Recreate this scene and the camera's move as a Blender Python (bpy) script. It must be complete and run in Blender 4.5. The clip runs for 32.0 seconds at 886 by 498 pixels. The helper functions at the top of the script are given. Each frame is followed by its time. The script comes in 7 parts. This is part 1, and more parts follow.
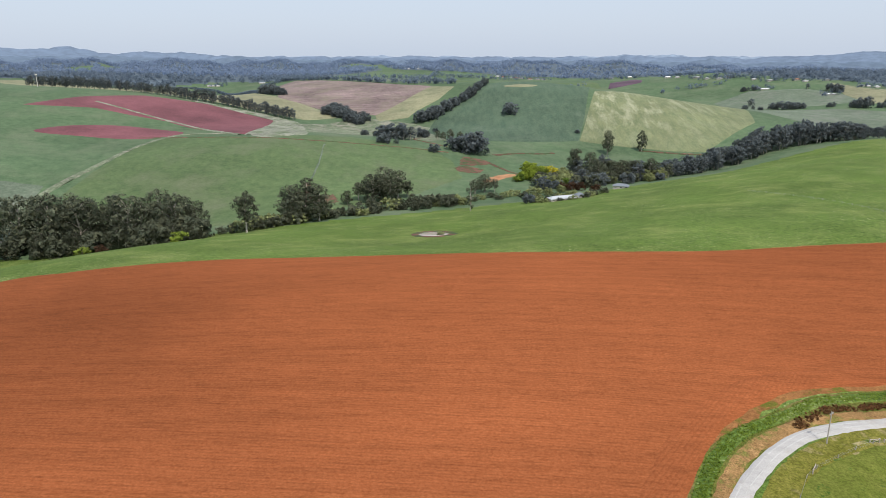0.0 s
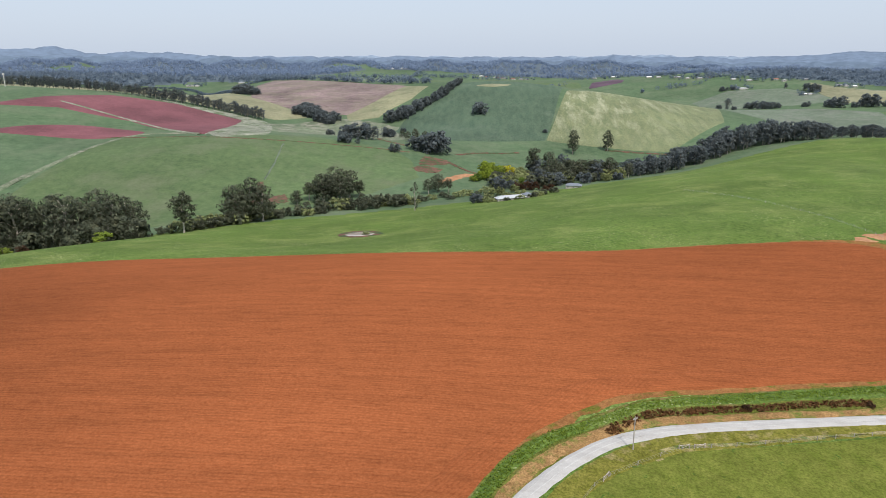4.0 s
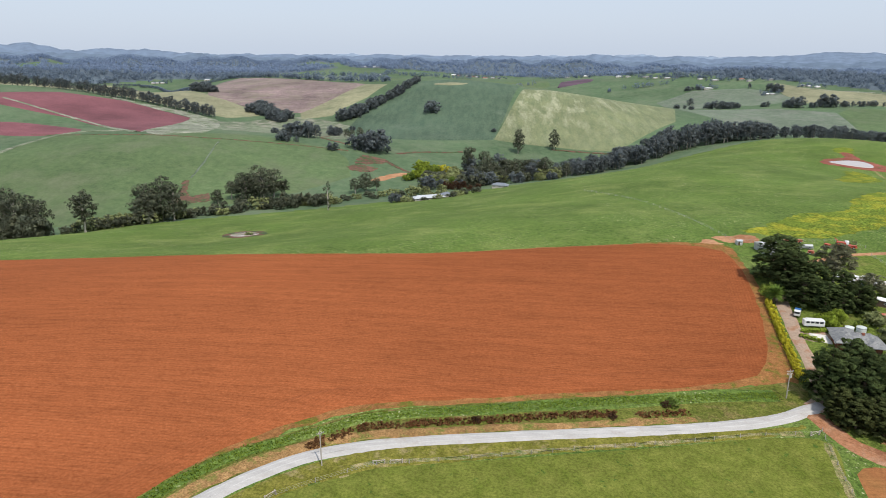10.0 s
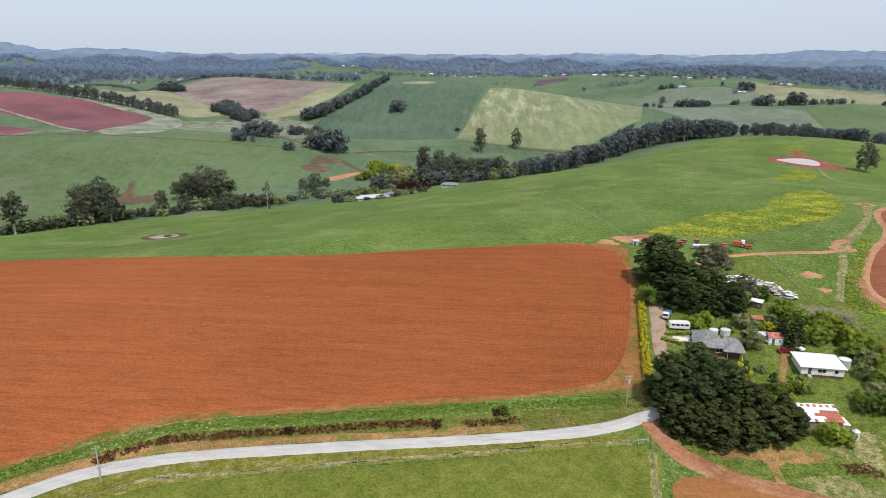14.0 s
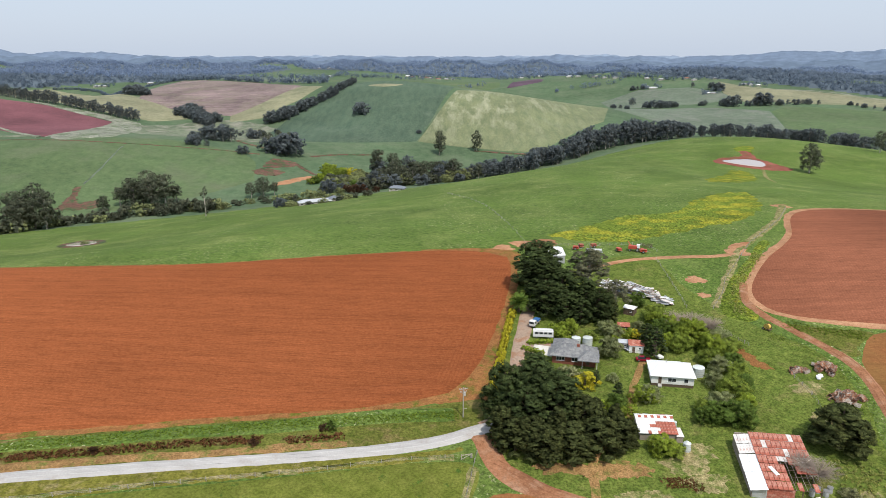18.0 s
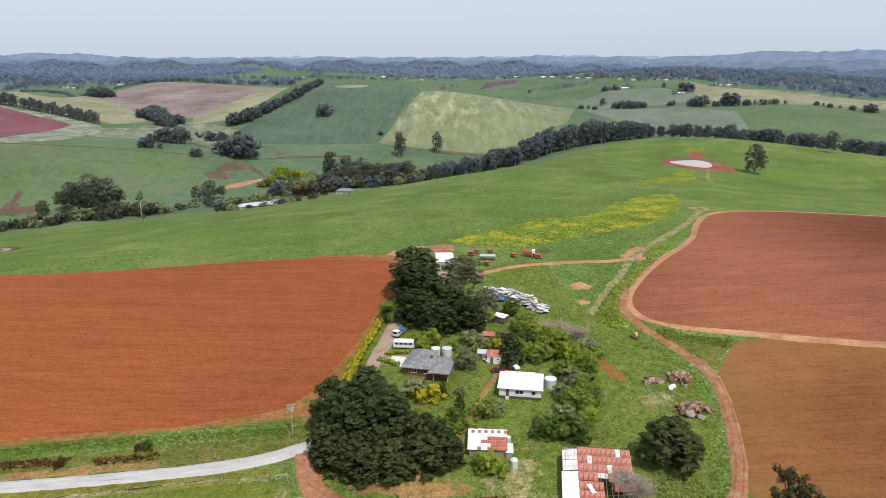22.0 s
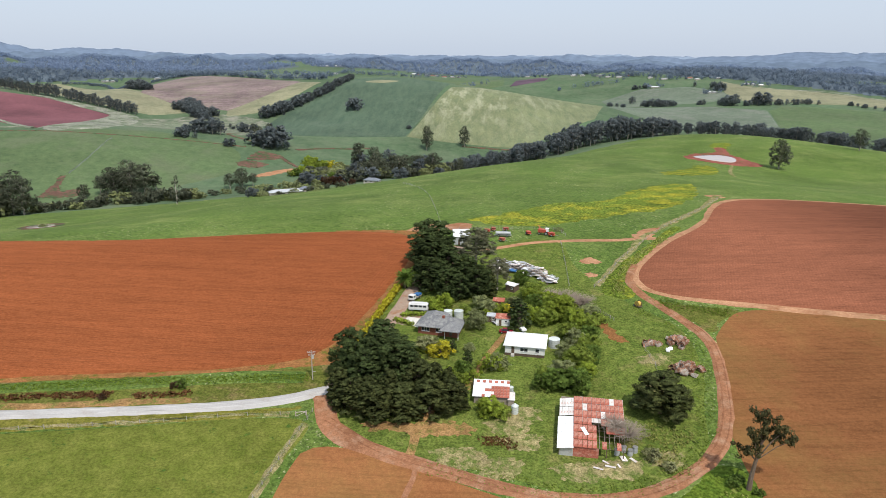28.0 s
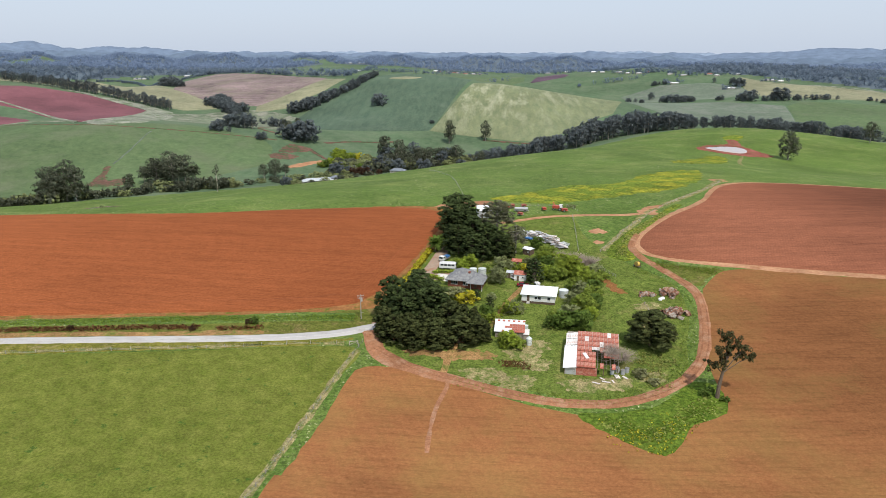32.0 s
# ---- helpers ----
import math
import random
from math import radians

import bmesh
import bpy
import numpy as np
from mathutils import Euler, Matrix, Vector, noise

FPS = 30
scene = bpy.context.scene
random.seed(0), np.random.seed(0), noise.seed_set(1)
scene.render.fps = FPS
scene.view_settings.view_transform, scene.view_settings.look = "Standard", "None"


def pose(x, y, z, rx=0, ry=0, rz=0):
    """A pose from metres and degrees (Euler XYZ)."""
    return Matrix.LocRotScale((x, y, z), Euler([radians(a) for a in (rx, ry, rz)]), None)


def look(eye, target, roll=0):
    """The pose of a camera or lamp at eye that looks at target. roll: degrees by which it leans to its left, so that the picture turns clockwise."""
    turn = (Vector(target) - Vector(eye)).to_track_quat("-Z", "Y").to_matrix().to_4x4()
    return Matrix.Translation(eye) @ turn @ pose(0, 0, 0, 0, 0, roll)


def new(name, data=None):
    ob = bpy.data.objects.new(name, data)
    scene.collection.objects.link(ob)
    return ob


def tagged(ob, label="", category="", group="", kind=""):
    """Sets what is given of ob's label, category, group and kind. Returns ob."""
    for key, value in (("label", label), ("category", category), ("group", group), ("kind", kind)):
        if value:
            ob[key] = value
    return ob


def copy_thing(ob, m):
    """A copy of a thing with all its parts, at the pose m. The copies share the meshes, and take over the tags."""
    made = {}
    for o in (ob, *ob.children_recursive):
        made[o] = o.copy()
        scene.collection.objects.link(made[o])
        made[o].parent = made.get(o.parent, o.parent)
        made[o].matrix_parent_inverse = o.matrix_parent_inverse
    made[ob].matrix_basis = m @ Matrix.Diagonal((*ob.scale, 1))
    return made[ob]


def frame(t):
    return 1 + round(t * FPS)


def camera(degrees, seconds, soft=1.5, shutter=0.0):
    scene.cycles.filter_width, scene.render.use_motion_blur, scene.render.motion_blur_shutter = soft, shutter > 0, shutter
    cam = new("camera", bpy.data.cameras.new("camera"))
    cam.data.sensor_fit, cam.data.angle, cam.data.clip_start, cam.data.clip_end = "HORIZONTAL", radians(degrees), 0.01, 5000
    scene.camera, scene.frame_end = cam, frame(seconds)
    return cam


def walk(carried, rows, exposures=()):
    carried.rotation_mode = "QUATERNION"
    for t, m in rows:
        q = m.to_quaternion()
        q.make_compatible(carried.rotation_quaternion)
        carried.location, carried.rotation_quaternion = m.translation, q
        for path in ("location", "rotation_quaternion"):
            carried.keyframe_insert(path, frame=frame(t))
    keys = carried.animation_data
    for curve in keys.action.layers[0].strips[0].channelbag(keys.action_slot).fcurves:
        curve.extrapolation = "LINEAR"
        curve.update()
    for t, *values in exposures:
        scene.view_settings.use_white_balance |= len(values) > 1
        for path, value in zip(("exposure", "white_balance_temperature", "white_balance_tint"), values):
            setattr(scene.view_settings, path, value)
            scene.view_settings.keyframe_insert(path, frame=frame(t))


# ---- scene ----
cam = camera(66.04, 32.0, soft=0.6)
PATH = [
    (0, (-245.10, -43.40, 91.18), (-251.28, 52.59, 63.83), -0.11),
    (1, (-233.49, -41.46, 90.46), (-239.55, 54.55, 63.16), -0.09),
    (2, (-221.64, -39.40, 90.11), (-227.61, 56.61, 62.82), -0.09),
    (3, (-210.22, -37.27, 89.80), (-216.02, 58.76, 62.50), -0.08),
    (3.5, (-204.32, -36.24, 89.64), (-210.07, 59.79, 62.33), -0.10),
    (5.5, (-181.34, -31.80, 89.24), (-186.71, 64.25, 61.93), -0.07),
    (6, (-175.66, -30.74, 89.30), (-180.93, 65.31, 61.99), -0.06),
    (7, (-164.30, -28.96, 89.24), (-169.35, 67.11, 61.93), -0.01),
    (8, (-153.02, -27.59, 89.43), (-157.97, 68.47, 62.08), 0.05),
    (9, (-141.86, -25.63, 89.11), (-146.54, 70.43, 61.69), 0.13),
    (10, (-130.57, -23.35, 88.63), (-134.92, 72.71, 61.15), 0.21),
    (11, (-119.37, -21.00, 88.19), (-123.33, 75.05, 60.63), 0.24),
    (12, (-108.80, -19.03, 88.05), (-112.50, 77.02, 60.49), 0.20),
    (13, (-98.24, -17.13, 87.80), (-101.58, 78.94, 60.25), 0.23),
    (14, (-87.49, -15.17, 88.02), (-90.56, 80.90, 60.41), 0.09),
    (14.5, (-82.20, -14.07, 87.99), (-85.14, 82.01, 60.41), 0.02),
    (16.5, (-61.78, -10.49, 87.98), (-63.94, 85.66, 60.58), -0.03),
    (17, (-56.60, -9.80, 88.04), (-58.51, 86.36, 60.66), -0.07),
    (18, (-46.37, -8.42, 88.39), (-47.81, 87.76, 61.04), -0.14),
    (19, (-36.31, -6.82, 88.74), (-37.31, 89.36, 61.39), -0.26),
    (20, (-26.20, -5.28, 88.88), (-26.81, 90.91, 61.56), -0.28),
    (21, (-15.75, -3.50, 88.67), (-16.02, 92.71, 61.38), -0.29),
    (21.5, (-10.75, -2.53, 88.62), (-10.90, 93.68, 61.35), -0.30),
    (22, (-6.19, -1.41, 88.74), (-5.93, 94.80, 61.47), -0.25),
    (22.5, (-2.95, -0.64, 88.57), (-2.55, 95.58, 61.35), -0.20),
    (23, (-0.90, -0.27, 87.85), (-0.48, 95.98, 60.72), -0.16),
    (23.5, (-0.06, -0.21, 86.97), (0.32, 96.03, 59.83), -0.17),
    (24, (0.00, -0.00, 85.86), (0.00, 96.24, 58.70), -0.17),
    (24.5, (-0.02, 0.08, 84.92), (-0.49, 96.33, 57.79), -0.08),
    (25, (-0.06, -0.35, 84.49), (-0.90, 95.89, 57.34), 0.02),
    (25.5, (-0.32, -1.63, 84.37), (-1.52, 94.60, 57.21), 0.09),
    (27.5, (-1.48, -13.38, 83.23), (-4.73, 82.77, 55.95), 0.23),
    (28, (-1.60, -17.04, 82.98), (-5.42, 79.06, 55.61), 0.26),
    (29, (-1.94, -25.64, 82.52), (-6.72, 70.39, 55.06), 0.25),
    (30, (-2.14, -35.15, 82.13), (-7.71, 60.82, 54.58), 0.18),
    (31, (-2.22, -45.09, 81.82), (-8.41, 50.82, 54.22), 0.13),
    (32, (-2.25, -55.95, 81.90), (-8.98, 39.90, 54.20), 0.05),
]
walk(cam, [(t, look(eye, target, roll)) for t, eye, target, roll in PATH])

# ---- light ----
SUN_TO = Vector((0.26, -0.47, 0.84)).normalized()      # towards the sun
sun = new("sun", bpy.data.lights.new("sun", "SUN"))
sun.data.energy, sun.data.angle, sun.data.color = 3.6, radians(0.6), (1.0, 0.94, 0.84)
sun.matrix_world = look((0, 0, 600), Vector((0, 0, 600)) - SUN_TO)
world = bpy.data.worlds.new("world")
scene.world = world
world.use_nodes = True
wn = world.node_tree
sky = wn.nodes.new("ShaderNodeTexSky")
sky.sky_type, sky.sun_disc = "NISHITA", False
sky.sun_elevation = math.asin(SUN_TO.z)
sky.sun_rotation = math.atan2(SUN_TO.x, SUN_TO.y)
sky.altitude, sky.air_density, sky.dust_density, sky.ozone_density = 200, 1.0, 2.5, 1.2
# a thin, even veil of high cloud pales the blue
veil = wn.nodes.new("ShaderNodeMix")
veil.data_type = "RGBA"
veil.inputs[0].default_value = 0.72
veil.inputs[7].default_value = (7.0, 7.95, 9.5, 1)
wn.links.new(sky.outputs[0], veil.inputs[6])
wn.links.new(veil.outputs[2], wn.nodes["Background"].inputs[0])
wn.nodes["Background"].inputs[1].default_value = 0.105


# ---- materials ----
def nodes_of(name, rough=0.9, metal=0.0):
    m = bpy.data.materials.new(name)
    m.use_nodes = True
    t = m.node_tree
    b = t.nodes["Principled BSDF"]
    b.inputs["Roughness"].default_value = rough
    b.inputs["Metallic"].default_value = metal
    b.inputs["Specular IOR Level"].default_value = 0.25
    return m, t, b


def coords(t, stretch=(1, 1, 1), turn=0.0):
    tc = t.nodes.new("ShaderNodeTexCoord")
    mp = t.nodes.new("ShaderNodeMapping")
    mp.inputs["Scale"].default_value = stretch
    mp.inputs["Rotation"].default_value = (0, 0, radians(turn))
    t.links.new(tc.outputs["Object"], mp.inputs[0])
    return mp.outputs[0]


def noise_of(t, vec, scale, detail=4.0, rough=0.6):
    n = t.nodes.new("ShaderNodeTexNoise")
    n.inputs["Scale"].default_value, n.inputs["Detail"].default_value, n.inputs["Roughness"].default_value = scale, detail, rough
    t.links.new(vec, n.inputs["Vector"])
    return n.outputs["Fac"]


def ramp_of(t, fac, stops):
    r = t.nodes.new("ShaderNodeValToRGB")
    while len(r.color_ramp.elements) < len(stops):
        r.color_ramp.elements.new(0.5)
    for e, (p, c) in zip(r.color_ramp.elements, stops):
        e.position, e.color = p, (*c, 1)
    t.links.new(fac, r.inputs[0])
    return r.outputs[0]


def mixed(t, fac, a, b, kind="MIX"):
    m = t.nodes.new("ShaderNodeMix")
    m.data_type, m.blend_type = "RGBA", kind
    for sock, v in ((m.inputs[0], fac), (m.inputs[6], a), (m.inputs[7], b)):
        if isinstance(v, (int, float)):
            sock.default_value = v
        elif isinstance(v, tuple):
            sock.default_value = (*v, 1)
        else:
            t.links.new(v, sock)
    return m.outputs[2]


def bumped(t, b, height, strength, distance):
    n = t.nodes.new("ShaderNodeBump")
    n.inputs["Strength"].default_value, n.inputs["Distance"].default_value = strength, distance
    t.links.new(height, n.inputs["Height"])
    t.links.new(n.outputs[0], b.inputs["Normal"])


def grey(v):
    return (v, v, v)


def earth(name, lo, hi, grain=0.6, big=0.02, patch=None, patch_at=(0.55, 0.7), rough=0.95, bump=0.25, stretch=(1, 1, 1), turn=0.0, spread=0.25, fleck=None, crisp=0.3, patch_from=None, patch_grain=None, fine_at=2.6, gloss=0.04):
    """Ground cover: fine grain between two colours, broad light and dark areas, and patches of a third colour."""
    m, t, b = nodes_of(name, rough)
    b.inputs["Specular IOR Level"].default_value = gloss
    v = coords(t, stretch, turn)
    w = coords(t)
    fine = noise_of(t, v, grain, 6)
    col = ramp_of(t, fine, [(0.3, lo), (0.7, hi)])
    broad = ramp_of(t, noise_of(t, w, big, 5), [(0.3, grey(1 - spread)), (0.7, grey(1 + spread))])
    col = mixed(t, 1.0, col, broad, "MULTIPLY")
    if patch:
        mask = ramp_of(t, noise_of(t, v if patch_grain else w, patch_grain or big * 2.3, 9, 0.7), [(patch_at[0], grey(0)), (patch_at[1], grey(1))])
        if patch_from:
            # the patches thin out away from one spot
            off = t.nodes.new("ShaderNodeVectorMath")
            off.operation = "DISTANCE"
            off.inputs[1].default_value = patch_from[:3]
            t.links.new(w, off.inputs[0])
            reach = t.nodes.new("ShaderNodeMapRange")
            reach.inputs["From Max"].default_value = patch_from[3]
            reach.inputs["To Min"].default_value, reach.inputs["To Max"].default_value = 1.0, 0.0
            t.links.new(off.outputs["Value"], reach.inputs["Value"])
            mask = mixed(t, 1.0, mask, reach.outputs[0], "MULTIPLY")
        col = mixed(t, mask, col, patch)
    if fleck:
        spot = ramp_of(t, noise_of(t, w, 1.1, 3, 0.6), [(0.61, grey(0)), (0.66, grey(0.9))])
        area = ramp_of(t, noise_of(t, w, 0.03, 4), [(0.42, grey(0.1)), (0.6, grey(1))])
        col = mixed(t, mixed(t, 1.0, spot, area, "MULTIPLY"), col, fleck)
    tiny = noise_of(t, w, fine_at, 4, 0.75)
    col = mixed(t, 1.0, col, ramp_of(t, tiny, [(0.38, grey(1 - crisp)), (0.62, grey(1 + crisp))]), "MULTIPLY")
    t.links.new(col, b.inputs["Base Color"])
    bumped(t, b, mixed(t, 0.5, fine, tiny), bump, 0.35)
    return m


def tilled(name, lo, hi, turn, spacing, big=0.012, spread=0.28, streak=0.35, weed=None, wave_deep=0.35, rough=0.96, relief_up=0.45, vignette_dry=(), fine_at=3.2, weed_cover=0.8, gloss=0.04):
    """Ploughed soil: furrows of a given spacing and direction, drifting tone and long streaks."""
    m, t, b = nodes_of(name, rough)
    b.inputs["Specular IOR Level"].default_value = gloss
    w = coords(t)
    along = coords(t, (0.02, 0.55, 1), turn)
    v = coords(t, (1, 1, 1), turn)
    fine = noise_of(t, w, 1.3, 5)
    col = ramp_of(t, fine, [(0.3, lo), (0.72, hi)])
    col = mixed(t, 1.0, col, ramp_of(t, noise_of(t, w, fine_at, 3, 0.7), [(0.38, grey(0.88)), (0.62, grey(1.12))]), "MULTIPLY")
    # short broken scratches along the rows
    scratch = noise_of(t, coords(t, (0.09, 1.0, 1), turn), 1.15, 5, 0.7)
    col = mixed(t, 1.0, col, ramp_of(t, scratch, [(0.36, grey(1 - 0.9 * streak)), (0.52, grey(1.03))]), "MULTIPLY")
    lines = t.nodes.new("ShaderNodeTexWave")
    lines.wave_type, lines.bands_direction = "BANDS", "Y"
    lines.inputs["Scale"].default_value = 0.314 / spacing
    lines.inputs["Distortion"].default_value = 0.7
    lines.inputs["Detail"].default_value = 1.5
    lines.inputs["Detail Scale"].default_value = 0.3
    t.links.new(v, lines.inputs["Vector"])
    dark = ramp_of(t, lines.outputs["Fac"], [(0.0, grey(1 - wave_deep)), (0.5, grey(1.03))])
    col = mixed(t, 1.0, col, dark, "MULTIPLY")
    long = ramp_of(t, noise_of(t, along, 0.5, 4), [(0.32, grey(1 - streak * 0.55)), (0.68, grey(1 + streak * 0.35))])
    col = mixed(t, 1.0, col, long, "MULTIPLY")
    broad = ramp_of(t, noise_of(t, w, big, 4, 0.5), [(0.3, grey(1 - spread)), (0.7, grey(1 + spread))])
    col = mixed(t, 1.0, col, broad, "MULTIPLY")
    if weed:
        mask = ramp_of(t, noise_of(t, w, big * 2.2, 7, 0.7), [(0.44, grey(0)), (0.70, grey(weed_cover))])
        col = mixed(t, mask, col, weed)
    for x, y, z, reach, tone in vignette_dry:
        # tone round a spot: lens vignetting painted darker, drier soil paler
        off = t.nodes.new("ShaderNodeVectorMath")
        off.operation = "DISTANCE"
        off.inputs[1].default_value = (x, y, z)
        t.links.new(w, off.inputs[0])
        spot_tone = t.nodes.new("ShaderNodeMapRange")
        spot_tone.interpolation_type = "SMOOTHSTEP"
        spot_tone.inputs["From Max"].default_value = reach
        spot_tone.inputs["To Min"].default_value, spot_tone.inputs["To Max"].default_value = tone, 1.0
        t.links.new(off.outputs["Value"], spot_tone.inputs["Value"])
        col = mixed(t, 1.0, col, spot_tone.outputs[0], "MULTIPLY")
    t.links.new(col, b.inputs["Base Color"])
    h = mixed(t, 0.5, lines.outputs["Fac"], fine)
    bumped(t, b, h, relief_up, 0.2)
    return m


def leafy(name, lo, hi, vary=0.25, tint=(1.1, 1.0, 0.8), through_light=0.35, bough=(0.78, 1.15)):
    """Foliage that differs from leaf clump to leaf clump and from tree to tree."""
    m, t, b = nodes_of(name, 0.75)
    geo = t.nodes.new("ShaderNodeNewGeometry")
    info = t.nodes.new("ShaderNodeObjectInfo")
    col = ramp_of(t, geo.outputs["Random Per Island"], [(0.0, lo), (1.0, hi)])
    tone = ramp_of(t, info.outputs["Random"], [(0.0, grey(1 - vary)), (1.0, grey(1 + vary))])
    col = mixed(t, 1.0, col, tone, "MULTIPLY")
    col = mixed(t, ramp_of(t, noise_of(t, coords(t), 0.35, 3), [(0.45, grey(0)), (0.7, grey(0.6))]), col, mixed(t, 1.0, col, tint, "MULTIPLY"))
    # random darker and paler areas at the scale of boughs
    col = mixed(t, 1.0, col, ramp_of(t, noise_of(t, coords(t), 0.55, 2, 0.5), [(0.36, grey(bough[0])), (0.62, grey(bough[1]))]), "MULTIPLY")
    t.links.new(col, b.inputs["Base Color"])
    b.inputs["Specular IOR Level"].default_value = 0.08
    trans = t.nodes.new("ShaderNodeBsdfTranslucent")
    t.links.new(col, trans.inputs["Color"])
    mix = t.nodes.new("ShaderNodeMixShader")
    mix.inputs[0].default_value = through_light
    t.links.new(b.outputs[0], mix.inputs[1])
    t.links.new(trans.outputs[0], mix.inputs[2])
    t.links.new(mix.outputs[0], t.nodes["Material Output"].inputs[0])
    return m


def painted(name, col, rough=0.55, metal=0.0, wear=None, amount=(0.55, 0.7), scale=1.2, stretch=(1, 1, 1), vary=0.12, ribs=0.0, rib_dir="X", rib_gap=0.25):
    """Paint, sheet metal or timber with fine tone, patches of wear and optional ribs."""
    m, t, b = nodes_of(name, rough, metal)
    v = coords(t, stretch)
    tone = ramp_of(t, noise_of(t, v, scale * 4, 5), [(0.3, tuple(c * (1 - vary) for c in col)), (0.7, tuple(c * (1 + vary) for c in col))])
    info = t.nodes.new("ShaderNodeObjectInfo")
    tone = mixed(t, 1.0, tone, ramp_of(t, info.outputs["Random"], [(0, grey(0.85)), (1, grey(1.12))]), "MULTIPLY")
    if wear:
        mask = ramp_of(t, noise_of(t, v, scale, 6, 0.65), [(amount[0], grey(0)), (amount[1], grey(1))])
        tone = mixed(t, mask, tone, wear)
    t.links.new(tone, b.inputs["Base Color"])
    if ribs:
        lines = t.nodes.new("ShaderNodeTexWave")
        lines.bands_direction = rib_dir
        lines.inputs["Scale"].default_value = 0.314 / rib_gap
        t.links.new(coords(t), lines.inputs["Vector"])
        bumped(t, b, lines.outputs["Fac"], ribs, 0.05)
    return m


BANK_GRASS = earth("bank_grass_cover", (0.070, 0.092, 0.016), (0.140, 0.142, 0.034), 0.5, 0.07, (0.185, 0.140, 0.060), (0.50, 0.68), spread=0.16, bump=0.5, crisp=0.36, fine_at=1.6)
VERGE_GRASS = earth("mown_verge", (0.1050, 0.1086, 0.0176), (0.1900, 0.1727, 0.0396), 0.5, 0.08, (0.2900, 0.2328, 0.1210), (0.54, 0.70), spread=0.14, crisp=0.34, fine_at=1.6)
GRASS = earth("spring_pasture", (0.0527, 0.0969, 0.0165), (0.1197, 0.1739, 0.0358), 0.5, 0.012, (0.1695, 0.2079, 0.0591), (0.48, 0.72), spread=0.22, fleck=(0.4274, 0.4158, 0.2380), crisp=0.42, fine_at=1.2, gloss=0.12)
# the next five are far covers with haze blue put into their colours
HAZED_GRASS = earth("hazed_hill_pasture", (0.0588, 0.1028, 0.0501), (0.1007, 0.1503, 0.0771), 0.10, 0.005, (0.1336, 0.1620, 0.0985), (0.48, 0.72), spread=0.22, crisp=0.14, fine_at=0.5, gloss=0.25)
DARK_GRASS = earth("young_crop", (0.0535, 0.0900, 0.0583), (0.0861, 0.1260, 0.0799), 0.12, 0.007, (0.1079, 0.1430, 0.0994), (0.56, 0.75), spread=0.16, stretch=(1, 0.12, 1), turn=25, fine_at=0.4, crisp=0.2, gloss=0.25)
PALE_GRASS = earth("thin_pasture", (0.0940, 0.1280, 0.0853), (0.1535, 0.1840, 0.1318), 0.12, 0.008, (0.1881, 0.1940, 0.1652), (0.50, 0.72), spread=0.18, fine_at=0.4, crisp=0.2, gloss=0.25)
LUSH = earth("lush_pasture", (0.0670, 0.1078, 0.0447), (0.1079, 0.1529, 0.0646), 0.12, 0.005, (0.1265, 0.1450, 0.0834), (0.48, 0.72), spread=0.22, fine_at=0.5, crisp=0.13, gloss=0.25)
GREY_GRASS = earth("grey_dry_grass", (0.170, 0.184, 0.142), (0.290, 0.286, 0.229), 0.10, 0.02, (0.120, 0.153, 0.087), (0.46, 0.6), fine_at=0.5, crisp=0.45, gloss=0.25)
FRONT_GRASS = earth("rough_pasture", (0.0962, 0.1196, 0.0196), (0.1529, 0.1646, 0.0355), 0.3, 0.14, (0.0547, 0.1000, 0.0184), (0.60, 0.67), spread=0.12, bump=0.4, crisp=0.28, fine_at=1.6)
RANK_GRASS = earth("rank_grass", (0.050, 0.090, 0.012), (0.115, 0.160, 0.022), 0.5, 0.08, (0.230, 0.240, 0.065), (0.58, 0.70), spread=0.18, bump=0.4, crisp=0.45, fine_at=1.3)
LAWN = earth("mown_lawn", (0.0665, 0.1013, 0.0189), (0.1425, 0.1742, 0.0379), 0.5, 0.05, (0.2196, 0.1960, 0.0730), (0.54, 0.74), spread=0.18, crisp=0.42, fine_at=1.6)
DRY = earth("dry_grass", (0.19, 0.16, 0.07), (0.34, 0.285, 0.15), 0.9, 0.16, (0.10, 0.135, 0.03), (0.45, 0.60), bump=0.5, crisp=0.4)
WEEDS = earth("yellow_weeds", (0.070, 0.112, 0.014), (0.148, 0.188, 0.030), 0.5, 0.035, (0.33, 0.300, 0.032), (0.47, 0.68), bump=0.4, crisp=0.6, fine_at=1.0)
# haze blue also tints the colours of these three far covers
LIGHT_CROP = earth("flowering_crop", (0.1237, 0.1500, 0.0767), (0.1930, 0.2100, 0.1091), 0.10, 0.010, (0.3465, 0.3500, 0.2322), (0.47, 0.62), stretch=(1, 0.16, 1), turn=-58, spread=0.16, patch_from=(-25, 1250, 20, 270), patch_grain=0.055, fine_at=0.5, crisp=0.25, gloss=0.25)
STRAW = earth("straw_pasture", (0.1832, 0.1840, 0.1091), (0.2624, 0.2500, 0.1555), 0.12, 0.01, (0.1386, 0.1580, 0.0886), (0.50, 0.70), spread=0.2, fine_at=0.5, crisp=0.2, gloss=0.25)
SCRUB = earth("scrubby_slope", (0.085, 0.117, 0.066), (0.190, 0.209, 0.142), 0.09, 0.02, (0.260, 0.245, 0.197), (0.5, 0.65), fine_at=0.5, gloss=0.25)
